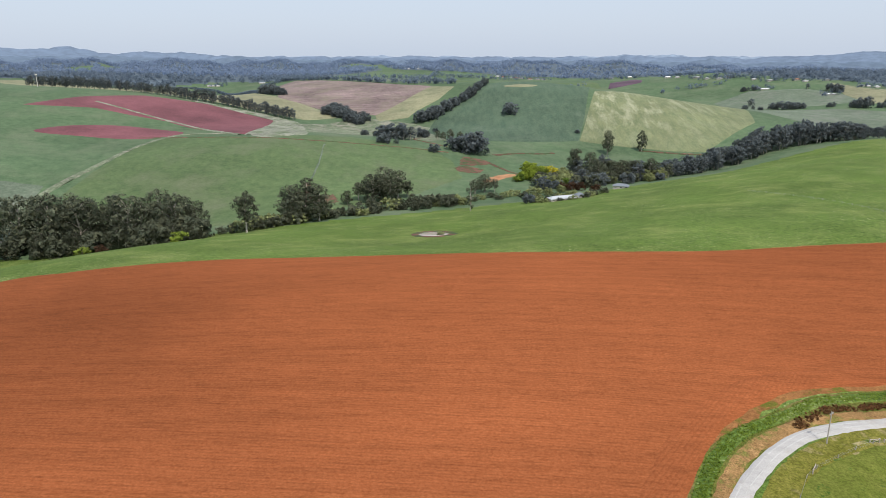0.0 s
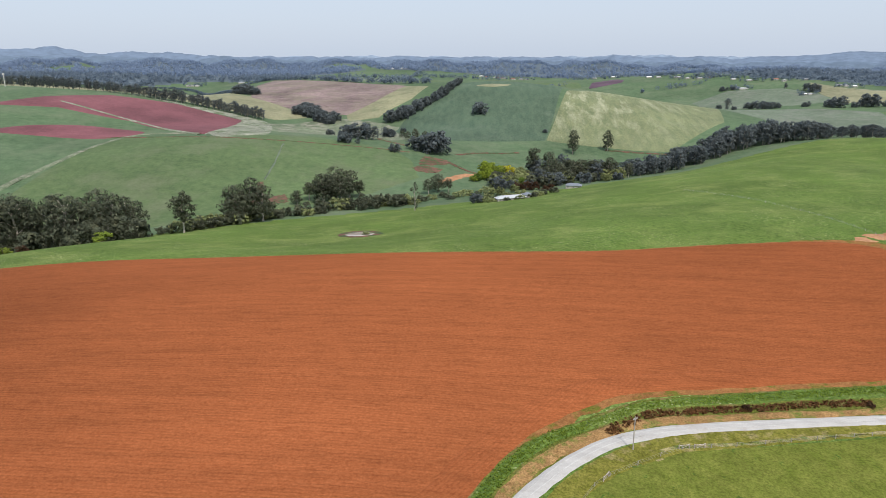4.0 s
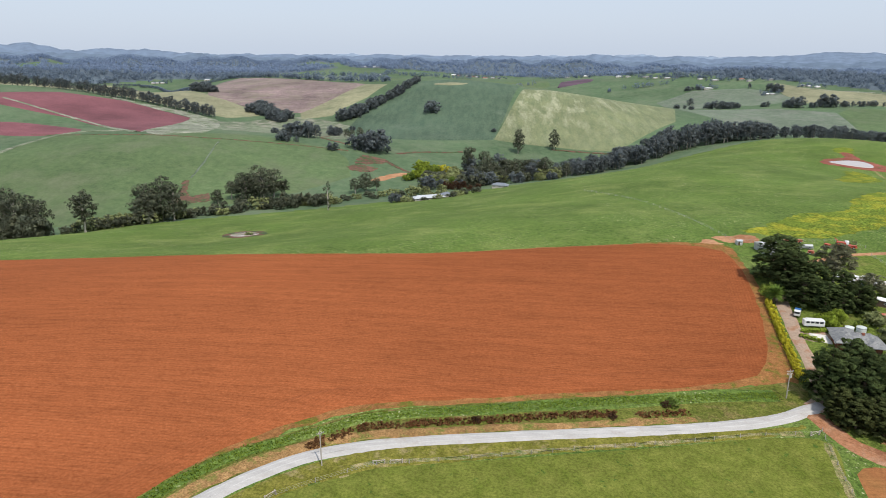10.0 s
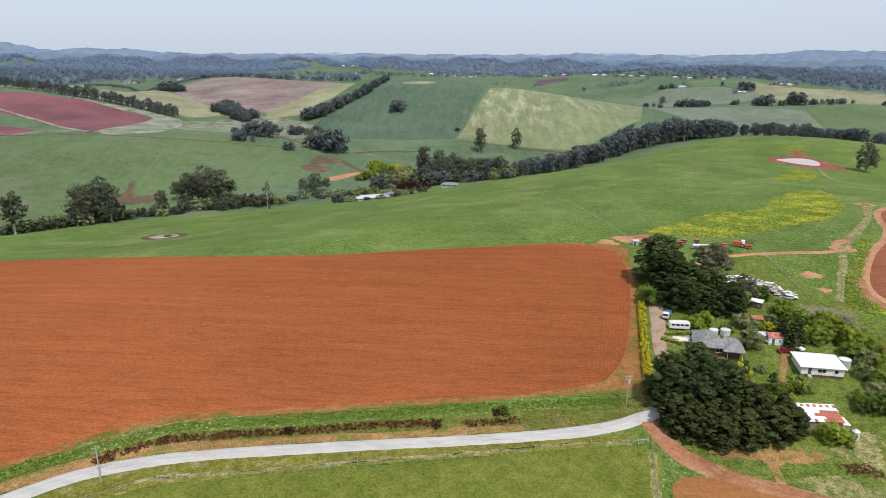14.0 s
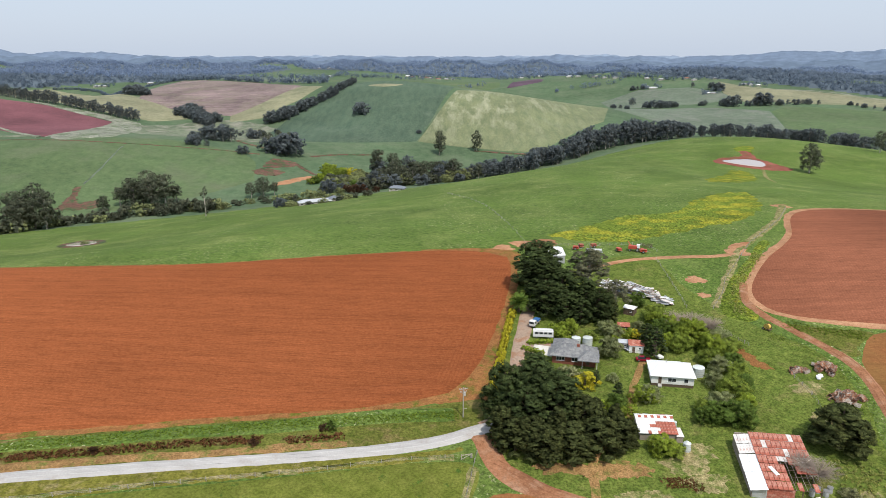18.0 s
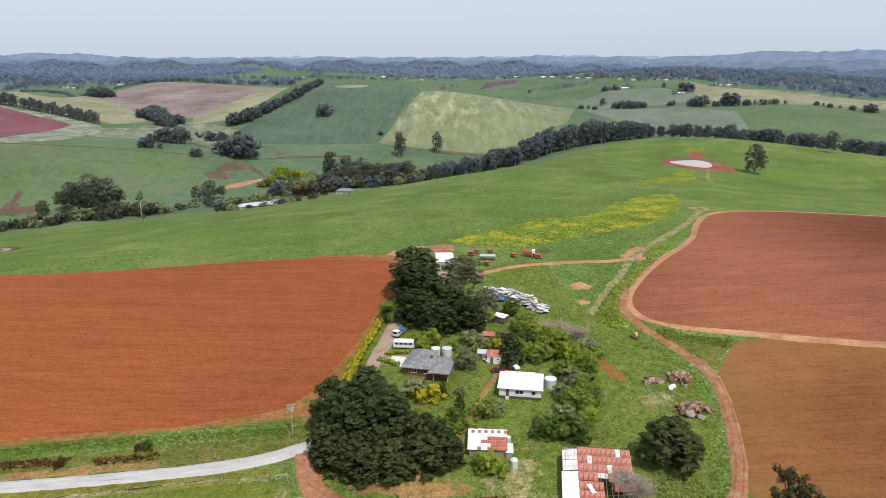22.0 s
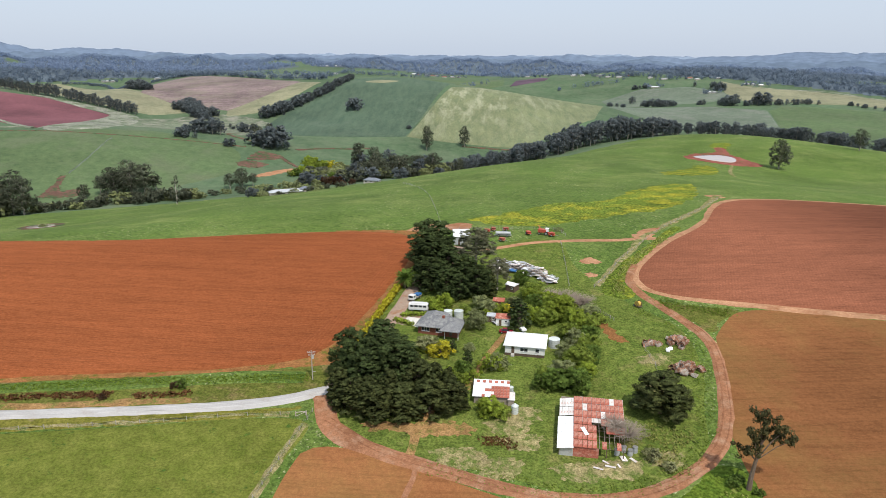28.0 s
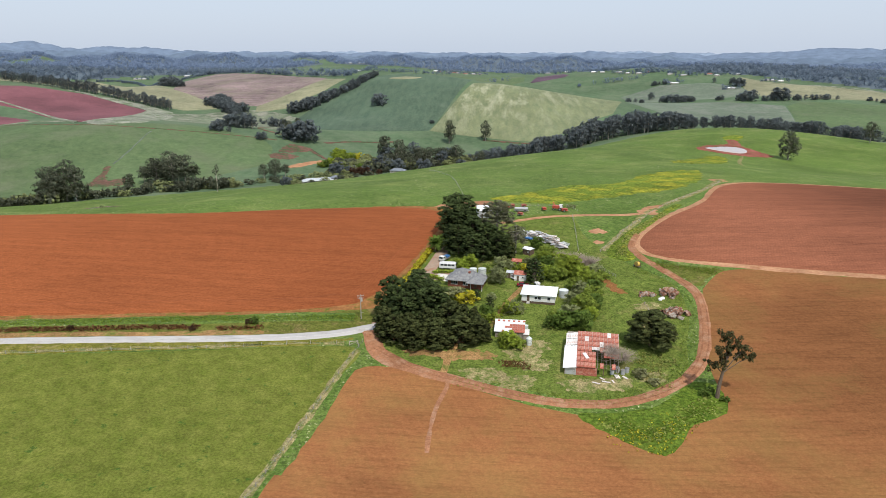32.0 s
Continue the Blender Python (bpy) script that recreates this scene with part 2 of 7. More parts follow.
# eastern spot paints lens vignetting into the soil; (-185, 222) is a dry patch
SOIL = tilled("red_soil", (0.2164, 0.0627, 0.0222), (0.3059, 0.0996, 0.0383), 4.0, 1.1, wave_deep=0.07, streak=0.20, spread=0.20, relief_up=0.14, big=0.0065, vignette_dry=((-5, 190, -10, 200, 0.91), (-185, 222, -8, 95, 1.27), (-430, 215, -5, 190, 0.80), (-265, 130, -5, 90, 1.06)))
SOIL_EAST = tilled("red_soil_edge", (0.2194, 0.0632, 0.0226), (0.3109, 0.1007, 0.0387), -78.0, 1.1, wave_deep=0.07, streak=0.20, spread=0.20, relief_up=0.14, big=0.0065, vignette_dry=((-5, 190, -10, 200, 0.91), (-185, 222, -8, 95, 1.27), (-430, 215, -5, 190, 0.80), (-265, 130, -5, 90, 1.06)))
SOIL_SOUTH = tilled("red_soil_verge", (0.2194, 0.0632, 0.0226), (0.3109, 0.1007, 0.0387), -14.0, 1.1, wave_deep=0.07, streak=0.20, spread=0.20, relief_up=0.14, big=0.0065, vignette_dry=((-5, 190, -10, 200, 0.91), (-185, 222, -8, 95, 1.27), (-430, 215, -5, 190, 0.80), (-265, 130, -5, 90, 1.06)))
SOIL_BEND = tilled("red_soil_bend", (0.2194, 0.0632, 0.0226), (0.3109, 0.1007, 0.0387), -56.0, 1.1, wave_deep=0.07, streak=0.20, spread=0.20, relief_up=0.14, big=0.0065, vignette_dry=((-5, 190, -10, 200, 0.91), (-185, 222, -8, 95, 1.27), (-430, 215, -5, 190, 0.80), (-265, 130, -5, 90, 1.06)))
# lens vignetting put into the soil colour, darker to the east
BARE = tilled("pale_red_soil", (0.2447, 0.1001, 0.0401), (0.3235, 0.1410, 0.0583), 62.0, 3.0, weed=(0.2354, 0.1930, 0.0589), wave_deep=0.02, streak=0.2, relief_up=0.08, big=0.011, vignette_dry=((190, 110, -15, 230, 0.64),), weed_cover=0.4)
# soil colour is darker towards the east end
BEDS = tilled("bedded_soil", (0.210, 0.076, 0.041), (0.305, 0.119, 0.068), 107.5, 1.0, wave_deep=0.05, streak=0.25, relief_up=0.08, spread=0.2, vignette_dry=((270, 290, -10, 220, 0.5),))
# far soils, with haze blue put into their own red, brown and grey
HAZED_SOIL = tilled("hazed_red_soil", (0.150, 0.056, 0.067), (0.205, 0.080, 0.091), 20.0, 5.0, streak=0.25, wave_deep=0.04, relief_up=0.05, fine_at=0.5, gloss=0.25)
PURPLE_SOIL = tilled("hazed_brown_soil", (0.092, 0.056, 0.082), (0.125, 0.076, 0.108), 20.0, 6.0, wave_deep=0.05, relief_up=0.05, fine_at=0.5, gloss=0.25)
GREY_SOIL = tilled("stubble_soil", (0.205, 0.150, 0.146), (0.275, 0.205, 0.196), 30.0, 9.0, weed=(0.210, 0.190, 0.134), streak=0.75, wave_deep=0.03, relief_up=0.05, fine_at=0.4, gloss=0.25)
GRAVEL = earth("pale_gravel", (0.3656, 0.3523, 0.3413), (0.4429, 0.4274, 0.4148), 0.4, 0.08, (0.3399, 0.2987, 0.2625), (0.56, 0.75), spread=0.06, bump=0.06, crisp=0.07, stretch=(0.3, 1.5, 1), turn=-14)
GRAVEL_WORN = earth("worn_gravel", (0.42, 0.41, 0.40), (0.50, 0.49, 0.475), 0.4, 0.08, (0.34, 0.31, 0.28), (0.5, 0.7), spread=0.08, bump=0.06, crisp=0.08, stretch=(0.3, 1.5, 1), turn=-14)
DRIVE = earth("drive_gravel", (0.2754, 0.1978, 0.1460), (0.3825, 0.2924, 0.2304), 1.5, 0.12, (0.2907, 0.1462, 0.0836), (0.5, 0.65), spread=0.1, crisp=0.14)
DIRT = earth("red_dirt", (0.238, 0.108, 0.056), (0.335, 0.163, 0.090), 0.8, 0.1, (0.37, 0.225, 0.145), (0.50, 0.68), spread=0.18, crisp=0.18)
RUT = earth("rutted_dirt", (0.200, 0.088, 0.047), (0.290, 0.135, 0.074), 0.8, 0.1, (0.33, 0.19, 0.12), (0.52, 0.68), spread=0.18, crisp=0.18)
MARGIN = earth("field_margin", (0.1963, 0.0870, 0.0327), (0.2832, 0.1369, 0.0536), 0.6, 0.08, (0.1096, 0.1120, 0.0208), (0.50, 0.62), spread=0.16)
TAN_DIRT = earth("tan_dirt", (0.3255, 0.1634, 0.0880), (0.4464, 0.2580, 0.1520), 0.8, 0.08, (0.2883, 0.1290, 0.0640), (0.52, 0.68), crisp=0.14)
BANK_EARTH = earth("bank_earth", (0.2000, 0.1150, 0.0467), (0.3300, 0.2000, 0.0892), 0.7, 0.1, (0.1300, 0.1450, 0.0340), (0.50, 0.62), crisp=0.4)
DAM_CLAY = earth("dam_clay", (0.185, 0.062, 0.045), (0.27, 0.10, 0.075), 0.25, 0.06, (0.085, 0.12, 0.045), (0.56, 0.68))
SCAR = earth("eroded_earth", (0.119, 0.066, 0.053), (0.173, 0.094, 0.072), 0.25, 0.05, (0.061, 0.094, 0.043), (0.46, 0.58))
WATER, _t, _b = nodes_of("muddy_water", 0.12)
_b.inputs["Base Color"].default_value = (0.44, 0.36, 0.31, 1)
_b.inputs["Specular IOR Level"].default_value = 0.5
bumped(_t, _b, noise_of(_t, coords(_t), 1.5), 0.05, 0.05)

CYPRESS = leafy("cypress_leaves", (0.033, 0.054, 0.020), (0.090, 0.122, 0.043), 0.2, (1.15, 1.0, 0.8), 0.08, (0.55, 1.3))
CYPRESS_BROWN = leafy("olive_cypress_leaves", (0.036, 0.049, 0.018), (0.098, 0.114, 0.040), 0.18, (1.15, 1.0, 0.8), 0.08, (0.55, 1.3))
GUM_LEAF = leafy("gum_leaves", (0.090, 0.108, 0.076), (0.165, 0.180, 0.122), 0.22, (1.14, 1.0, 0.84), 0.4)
# far gums: the paleness and blue of haze are put into the leaf colour
HAZED_LEAF = leafy("hazed_gum_leaves", (0.135, 0.165, 0.180), (0.195, 0.222, 0.226), 0.16, (1.08, 1.0, 0.90), 0.5, (0.86, 1.12))
SHRUB_LEAF = leafy("shrub_leaves", (0.140, 0.200, 0.030), (0.280, 0.350, 0.066), 0.25, through_light=0.2)
DEEP_LEAF = leafy("dense_green_leaves", (0.075, 0.130, 0.024), (0.165, 0.240, 0.050), 0.2, through_light=0.18)
BRIGHT_LEAF = leafy("bright_leaves", (0.190, 0.270, 0.030), (0.340, 0.420, 0.062), 0.2, through_light=0.22)
GOLD_LEAF = leafy("golden_leaves", (0.40, 0.36, 0.022), (0.70, 0.64, 0.070), 0.12)
DUSKY_LEAF = leafy("dusky_gum_leaves", (0.036, 0.040, 0.016), (0.105, 0.098, 0.044), 0.2)
OLIVE_LEAF = leafy("grey_green_leaves", (0.180, 0.215, 0.090), (0.330, 0.360, 0.170), 0.2, through_light=0.22)
PINE_LEAF = leafy("grey_pine_needles", (0.150, 0.160, 0.095), (0.265, 0.270, 0.170), 0.15)
BROWN_LEAF = leafy("russet_leaves", (0.05, 0.028, 0.018), (0.13, 0.075, 0.045), 0.25)
CREAM_LEAF = leafy("cream_leaves", (0.20, 0.22, 0.10), (0.42, 0.42, 0.22), 0.1)
BRACKEN = leafy("dry_bracken", (0.075, 0.032, 0.014), (0.200, 0.105, 0.045), 0.2)
TUFT = leafy("long_grass", (0.120, 0.190, 0.024), (0.210, 0.280, 0.045), 0.2, through_light=0.5, bough=(0.9, 1.1))
UMBEL = leafy("pale_weeds", (0.26, 0.30, 0.09), (0.46, 0.46, 0.15), 0.2, through_light=0.5)
TWIG = painted("bare_twigs", (0.33, 0.27, 0.22), 0.9)
BARK = painted("brown_bark", (0.14, 0.105, 0.075), 0.95, wear=(0.24, 0.2, 0.16), stretch=(3, 3, 0.4))
PALE_BARK = painted("pale_gum_bark", (0.42, 0.38, 0.33), 0.9, wear=(0.2, 0.16, 0.12), stretch=(3, 3, 0.3))
CONCRETE = painted("pale_concrete", (0.55, 0.53, 0.49), 0.9, wear=(0.4, 0.38, 0.34))
# the blue of distance haze is put into the floor's base colour
HAZED_FLOOR = earth("hazed_woodland_floor", (0.075, 0.100, 0.125), (0.100, 0.128, 0.152), 0.05, 0.01, (0.15, 0.18, 0.17), (0.70, 0.80), spread=0.2, gloss=0.25)


# ---- the lie of the land ----
def relief(x, y):
    """Height of the rolling country: broad hills and hollows, each with its centre, height and reach."""
    def hill(cx, cy, high, reach):
        return high * np.exp(-((x - cx) ** 2 + (y - cy) ** 2) / (2.0 * reach * reach))

    z = -25.0 + 0.0 * x
    z = z + hill(-800, 0, 32.7, 700)
    z = z + hill(-450, 0, -1.5, 150)
    z = z + hill(-300, 0, -2.0, 90)
    z = z + hill(-20, 0, -6.9, 90)
    z = z + hill(190, 0, -4.6, 90)
    z = z + hill(350, 0, -11.7, 150)
    z = z + hill(550, 0, 32.2, 350)
    z = z + hill(-160, 70, 0.4, 90)
    z = z + hill(50, 70, -10.3, 90)
    z = z + hill(-90, 140, -6.3, 90)
    z = z + hill(-40, 140, 5.3, 230)
    z = z + hill(-650, 200, -15.8, 150)
    z = z + hill(-350, 200, -4.0, 150)
    z = z + hill(550, 200, -30.9, 150)
    z = z + hill(-230, 210, 5.2, 90)
    z = z + hill(190, 210, 6.0, 90)
    z = z + hill(-300, 280, 10.8, 90)
    z = z + hill(-90, 280, 8.8, 90)
    z = z + hill(-750, 300, -13.5, 150)
    z = z + hill(650, 300, -19.9, 150)
    z = z + hill(-300, 350, -22.3, 90)
    z = z + hill(-90, 350, -2.9, 90)
    z = z + hill(-450, 400, 12.3, 150)
    z = z + hill(250, 400, 4.5, 150)
    z = z + hill(450, 400, 16.8, 150)
    z = z + hill(-750, 500, -8.4, 150)
    z = z + hill(-650, 500, -60.6, 150)
    z = z + hill(50, 500, 9.5, 150)
    z = z + hill(650, 500, -12.7, 150)
    z = z + hill(-450, 600, -37.1, 150)
    z = z + hill(-150, 600, -16.7, 150)
    z = z + hill(350, 600, -31.8, 150)
    z = z + hill(-650, 700, 17.6, 150)
    z = z + hill(-350, 700, -19.5, 150)
    z = z + hill(50, 700, 10.4, 150)
    z = z + hill(550, 700, 13.9, 150)
    z = z + hill(940, 700, -26.9, 230)
    z = z + hill(-750, 800, -33.3, 150)
    z = z + hill(-450, 800, 13.6, 150)
    z = z + hill(-150, 800, -24.5, 150)
    z = z + hill(250, 800, 23.8, 150)
    z = z + hill(350, 800, 11.0, 150)
    z = z + hill(-550, 900, 14.6, 150)
    z = z + hill(-250, 900, 22.0, 150)
    z = z + hill(50, 900, -42.8, 150)
    z = z + hill(550, 900, -8.8, 150)
    z = z + hill(800, 980, -19.0, 230)
    z = z + hill(1080, 980, -13.2, 230)
    z = z + hill(-1200, 1000, 16.6, 350)
    z = z + hill(-460, 1120, -39.7, 230)
    z = z + hill(-180, 1120, -36.2, 230)
    z = z + hill(380, 1120, -17.9, 230)
    z = z + hill(-880, 1260, 27.6, 230)
    z = z + hill(-40, 1260, 24.2, 230)
    z = z + hill(-1300, 1400, 31.6, 230)
    z = z + hill(-600, 1400, -16.6, 230)
    z = z + hill(-180, 1400, 45.5, 230)
    z = z + hill(240, 1400, 11.5, 230)
    z = z + hill(-1700, 1500, 30.1, 350)
    z = z + hill(1550, 1500, 19.6, 350)
    z = z + hill(-1020, 1540, -27.5, 230)
    z = z + hill(-180, 1540, 24.1, 230)
    z = z + hill(940, 1540, -18.0, 230)
    z = z + hill(-1160, 1680, -31.7, 230)
    z = z + hill(-1020, 1680, -33.0, 230)
    z = z + hill(-740, 1680, 33.4, 230)
    z = z + hill(-40, 1680, -35.4, 230)
    z = z + hill(240, 1680, -39.8, 230)
    z = z + hill(800, 1750, 22.0, 350)
    z = z + hill(-1800, 2000, 13.4, 700)
    z = z + hill(-800, 2000, 37.8, 700)
    z = z + hill(-1450, 2250, 23.3, 350)
    z = z + hill(550, 2250, 42.5, 350)
    z = z + hill(1050, 2250, 20.4, 350)
    z = z + hill(50, 2500, -10.9, 350)
    z = z + hill(1200, 2500, 10.8, 700)
    z = z + hill(-700, 2750, 10.3, 350)
    z = z + hill(-450, 2750, 31.1, 350)
    # the wooded rise that closes the view
    far, az = np.hypot(x + 150.0, y), np.degrees(np.arctan2(x + 150.0, y))
    s = np.clip((far - 2480.0) / 480.0, 0.0, 1.0)
    s = s * s * (3.0 - 2.0 * s)
    top = 78.0 + far * np.tan(np.radians(np.interp(az, [-60, -40, -28, -18, -5, 8, 16, 24, 60], [-0.2, -0.25, -0.35, -0.45, -0.5, -0.55, -0.85, -1.0, -1.0])))
    return z * (1.0 - s) + (top + 9.0 * np.sin(az * 0.9 + far * 0.002) + 5.0 * np.sin(az * 2.3)) * s


def gz(x, y):
    return float(relief(np.float64(x), np.float64(y)))


def mesh_of(name, verts, faces, mat=None, smooth=False):
    me = bpy.data.meshes.new(name)
    me.from_pydata([tuple(v) for v in verts], [], [tuple(f) for f in faces])
    if mat:
        me.materials.append(mat)
    if smooth:
        me.polygons.foreach_set("use_smooth", [True] * len(me.polygons))
    me.update()
    return me


def part(name, me, mat=None, parent=None, label="", at=None):
    if isinstance(me, bmesh.types.BMesh):
        data = bpy.data.meshes.new(name)
        me.to_mesh(data)
        me.free()
        me = data
    if mat and not me.materials:
        me.materials.append(mat)
    ob = new(name, me)
    ob.parent = parent
    if at is not None:
        ob.matrix_basis = at
    return tagged(ob, label) if label else ob


def thing(name, at, label, category, group="", kind=""):
    ob = new(name)
    ob.matrix_basis = at
    return tagged(ob, label, category, group, kind)


def on_ground(x, y, turn=0.0, lift=0.0, size=1.0):
    return pose(x, y, gz(x, y) + lift, 0, 0, turn) @ Matrix.Scale(size, 4)


def box(bm, x0, x1, y0, y1, z0, z1, bevel=0.0):
    made = bmesh.ops.create_cube(bm, size=1.0, matrix=Matrix.LocRotScale(((x0 + x1) / 2, (y0 + y1) / 2, (z0 + z1) / 2), None, (x1 - x0, y1 - y0, z1 - z0)))
    if bevel:
        edges = list({e for v in made["verts"] for e in v.link_edges})
        bmesh.ops.bevel(bm, geom=edges, offset=bevel, segments=2, affect="EDGES", profile=0.6)
    return bm


def boxed(*args, **kw):
    return box(bmesh.new(), *args, **kw)


def rod(bm, a, b, r0, r1=None, sides=6):
    a, b = Vector(a), Vector(b)
    m = Matrix.Translation((a + b) / 2) @ (b - a).to_track_quat("Z", "Y").to_matrix().to_4x4()
    bmesh.ops.create_cone(bm, cap_ends=True, segments=sides, radius1=r0, radius2=r0 if r1 is None else r1, depth=(b - a).length, matrix=m)
    return bm


def rodded(*args, **kw):
    return rod(bmesh.new(), *args, **kw)


def wooded(x, y):
    """Whether woodland covers this far place."""
    near = np.interp(x, [-1600, -1245, -1060, -930, -800, -640, 300, 430, 557, 646, 740, 835, 949, 1400], [1800, 1890, 2020, 1990, 1960, 2560, 2560, 2330, 1960, 1885, 1790, 1710, 1600, 1500])
    if y < near:
        return False
    return noise.noise(Vector((x * 0.0021, y * 0.0030, 3.0))) + noise.noise(Vector((x * 0.009, y * 0.009, 8.0))) * 0.5 > -0.42


# ground: one sheet that widens towards the horizon
def build_ground():
    rows = np.concatenate([np.arange(-260, 420, 6.0), np.arange(420, 1300, 10.0), np.geomspace(1300, 4950, 110)])
    cols = np.linspace(-1, 1, 281)
    half = 520 + 0.80 * np.maximum(rows + 100, 0)
    mid = -90 + 0 * rows
    x = mid[:, None] + cols[None, :] * half[:, None]
    y = np.repeat(rows[:, None], len(cols), 1)
    z = relief(x, y)
    n, k = len(rows), len(cols)
    idx = np.arange(n * k).reshape(n, k)
    quads = np.stack([idx[:-1, :-1], idx[:-1, 1:], idx[1:, 1:], idx[1:, :-1]], -1).reshape(-1, 4)
    me = bpy.data.meshes.new("ground")
    me.from_pydata(np.stack([x, y, z], -1).reshape(-1, 3).tolist(), [], quads.tolist())
    me.materials.append(GRASS)
    me.materials.append(HAZED_GRASS)
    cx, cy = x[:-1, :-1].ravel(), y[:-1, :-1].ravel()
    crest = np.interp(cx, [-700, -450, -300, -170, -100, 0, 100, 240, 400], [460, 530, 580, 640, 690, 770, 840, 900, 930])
    # beyond the crest the grass has haze blue in its colour
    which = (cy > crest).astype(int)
    me.materials.append(HAZED_FLOOR)
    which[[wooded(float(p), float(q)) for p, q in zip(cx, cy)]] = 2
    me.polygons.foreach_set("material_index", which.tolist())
    me.polygons.foreach_set("use_smooth", [True] * len(me.polygons))
    tagged(new("ground", me), "rolling green pasture over hills and a creek valley", "ground", kind="structure")


build_ground()


def smooth_loop(pts, step, closed=True):
    """A rounded line through the given points, sampled at about the given step."""
    p = [Vector((*q, 0)) for q in pts]
    n, out = len(p), []
    for i in range(n if closed else n - 1):
        a, b, c, d = (p[(i + k) % n] if closed else p[min(max(i + k, 0), n - 1)] for k in (-1, 0, 1, 2))
        cuts = max(1, int((c - b).length / step))
        for j in range(cuts):
            s = j / cuts
            q = 0.5 * (2 * b + (c - a) * s + (2 * a - 5 * b + 4 * c - d) * s * s + (3 * b - a - 3 * c + d) * s**3)
            out.append((q.x, q.y))
    if not closed:
        out.append((p[-1].x, p[-1].y))
    return out


from mathutils import geometry


def field(name, outline, mat, label, category="field", lift=0.12, step=6.0, ragged=0.0, sharp=False, kind="structure"):
    """A piece of ground cover that drapes over the land within a rounded outline, with a low worn edge."""
    rnd = random.Random(name)
    loop = smooth_loop(outline, step * 0.6) if not sharp else [q for a, b in zip(outline, outline[1:] + outline[:1]) for q in
                                                              [(a[0] + (b[0] - a[0]) * j / 12, a[1] + (b[1] - a[1]) * j / 12) for j in range(12)]]
    if ragged:
        loop = [(x + rnd.uniform(-ragged, ragged), y + rnd.uniform(-ragged, ragged)) for x, y in loop]
    ring = np.array(loop)
    gx = np.arange(ring[:, 0].min() + step / 2, ring[:, 0].max(), step)
    gy = np.arange(ring[:, 1].min() + step / 2, ring[:, 1].max(), step)
    px, py = (a.ravel() for a in np.meshgrid(gx, gy))
    inside = np.zeros(len(px), bool)
    near = np.full(len(px), 1e9)
    for (x0, y0), (x1, y1) in zip(ring, np.roll(ring, -1, 0)):
        cross = (y0 > py) != (y1 > py)
        inside ^= cross & (px < (x1 - x0) * (py - y0) / (y1 - y0 + 1e-12) + x0)
        near = np.minimum(near, (px - x0) ** 2 + (py - y0) ** 2)
    keep = inside & (near > (0.5 * step) ** 2)
    pts = [Vector(q) for q in loop] + [Vector(q) for q in zip(px[keep], py[keep])]
    n = len(loop)
    v, _, f, *_ = geometry.delaunay_2d_cdt(pts, [(i, (i + 1) % n) for i in range(n)], [], 1, 1e-5)
    co = np.array([(q.x, q.y) for q in v])
    z = relief(co[:, 0], co[:, 1]) + lift
    verts = np.column_stack([co, z]).tolist()
    faces = [tuple(t) for t in f]
    # a skirt down to the ground
    skirt = len(verts)
    turn_way = 1.0 if sum(a[0] * b[1] - b[0] * a[1] for a, b in zip(loop, loop[1:] + loop[:1])) > 0 else -1.0
    for i in range(n):
        a, b = Vector(loop[i - 3]), Vector(loop[(i + 3) % n])
        d = (b - a).normalized() * turn_way * (0.3 + 3.5 * lift)
        x, y = loop[i][0] + d.y, loop[i][1] - d.x
        verts.append((x, y, gz(x, y) - 0.05))
    where = {(round(a, 3), round(b, 3)): i for i, (a, b) in enumerate(co)}
    rim = [where.get((round(x, 3), round(y, 3))) for x, y in loop]
    for i in range(n):
        a, b = rim[i], rim[(i + 1) % n]
        if a is not None and b is not None:
            q = (a, skirt + i, skirt + (i + 1) % n, b)
            faces.append(q if turn_way > 0 else q[::-1])
    ob = new(name, mesh_of(name, verts, faces, mat, True))
    return tagged(ob, label, category, kind=kind)


def way(name, line, width, mat, label, category="track", lift=0.22, step=3.0, ragged=0.15, crown=0.0, kind="structure"):
    """A road or track of a given width along a line, with uneven edges."""
    rnd = random.Random(name)
    mid = smooth_loop(line, step, False)
    verts, faces = [], []
    for i, (x, y) in enumerate(mid):
        a, b = mid[max(i - 1, 0)], mid[min(i + 1, len(mid) - 1)]
        d = Vector((b[0] - a[0], b[1] - a[1])).normalized()
        w = width if isinstance(width, (int, float)) else np.interp(i / (len(mid) - 1), np.linspace(0, 1, len(width)), width)
        for k, s in enumerate((-0.56, -0.5, -0.25, 0, 0.25, 0.5, 0.56)):
            j = rnd.uniform(-ragged, ragged) if abs(s) >= 0.5 else 0
            s = math.copysign(0.5 + 0.7 / w, s) if abs(s) > 0.5 else s
            qx, qy = x - d.y * (w * s + j), y + d.x * (w * s + j)
            verts.append((qx, qy, gz(qx, qy) + (lift + crown * (1 - 4 * s * s) if abs(s) <= 0.5 else -0.06)))
        if i:
            o = 7 * (i - 1)
            faces += [(o + k, o + k + 1, o + k + 8, o + k + 7) for k in range(6)]
    ob = new(name, mesh_of(name, verts, [f[::-1] for f in faces], mat, True))
    return tagged(ob, label, category, kind=kind)


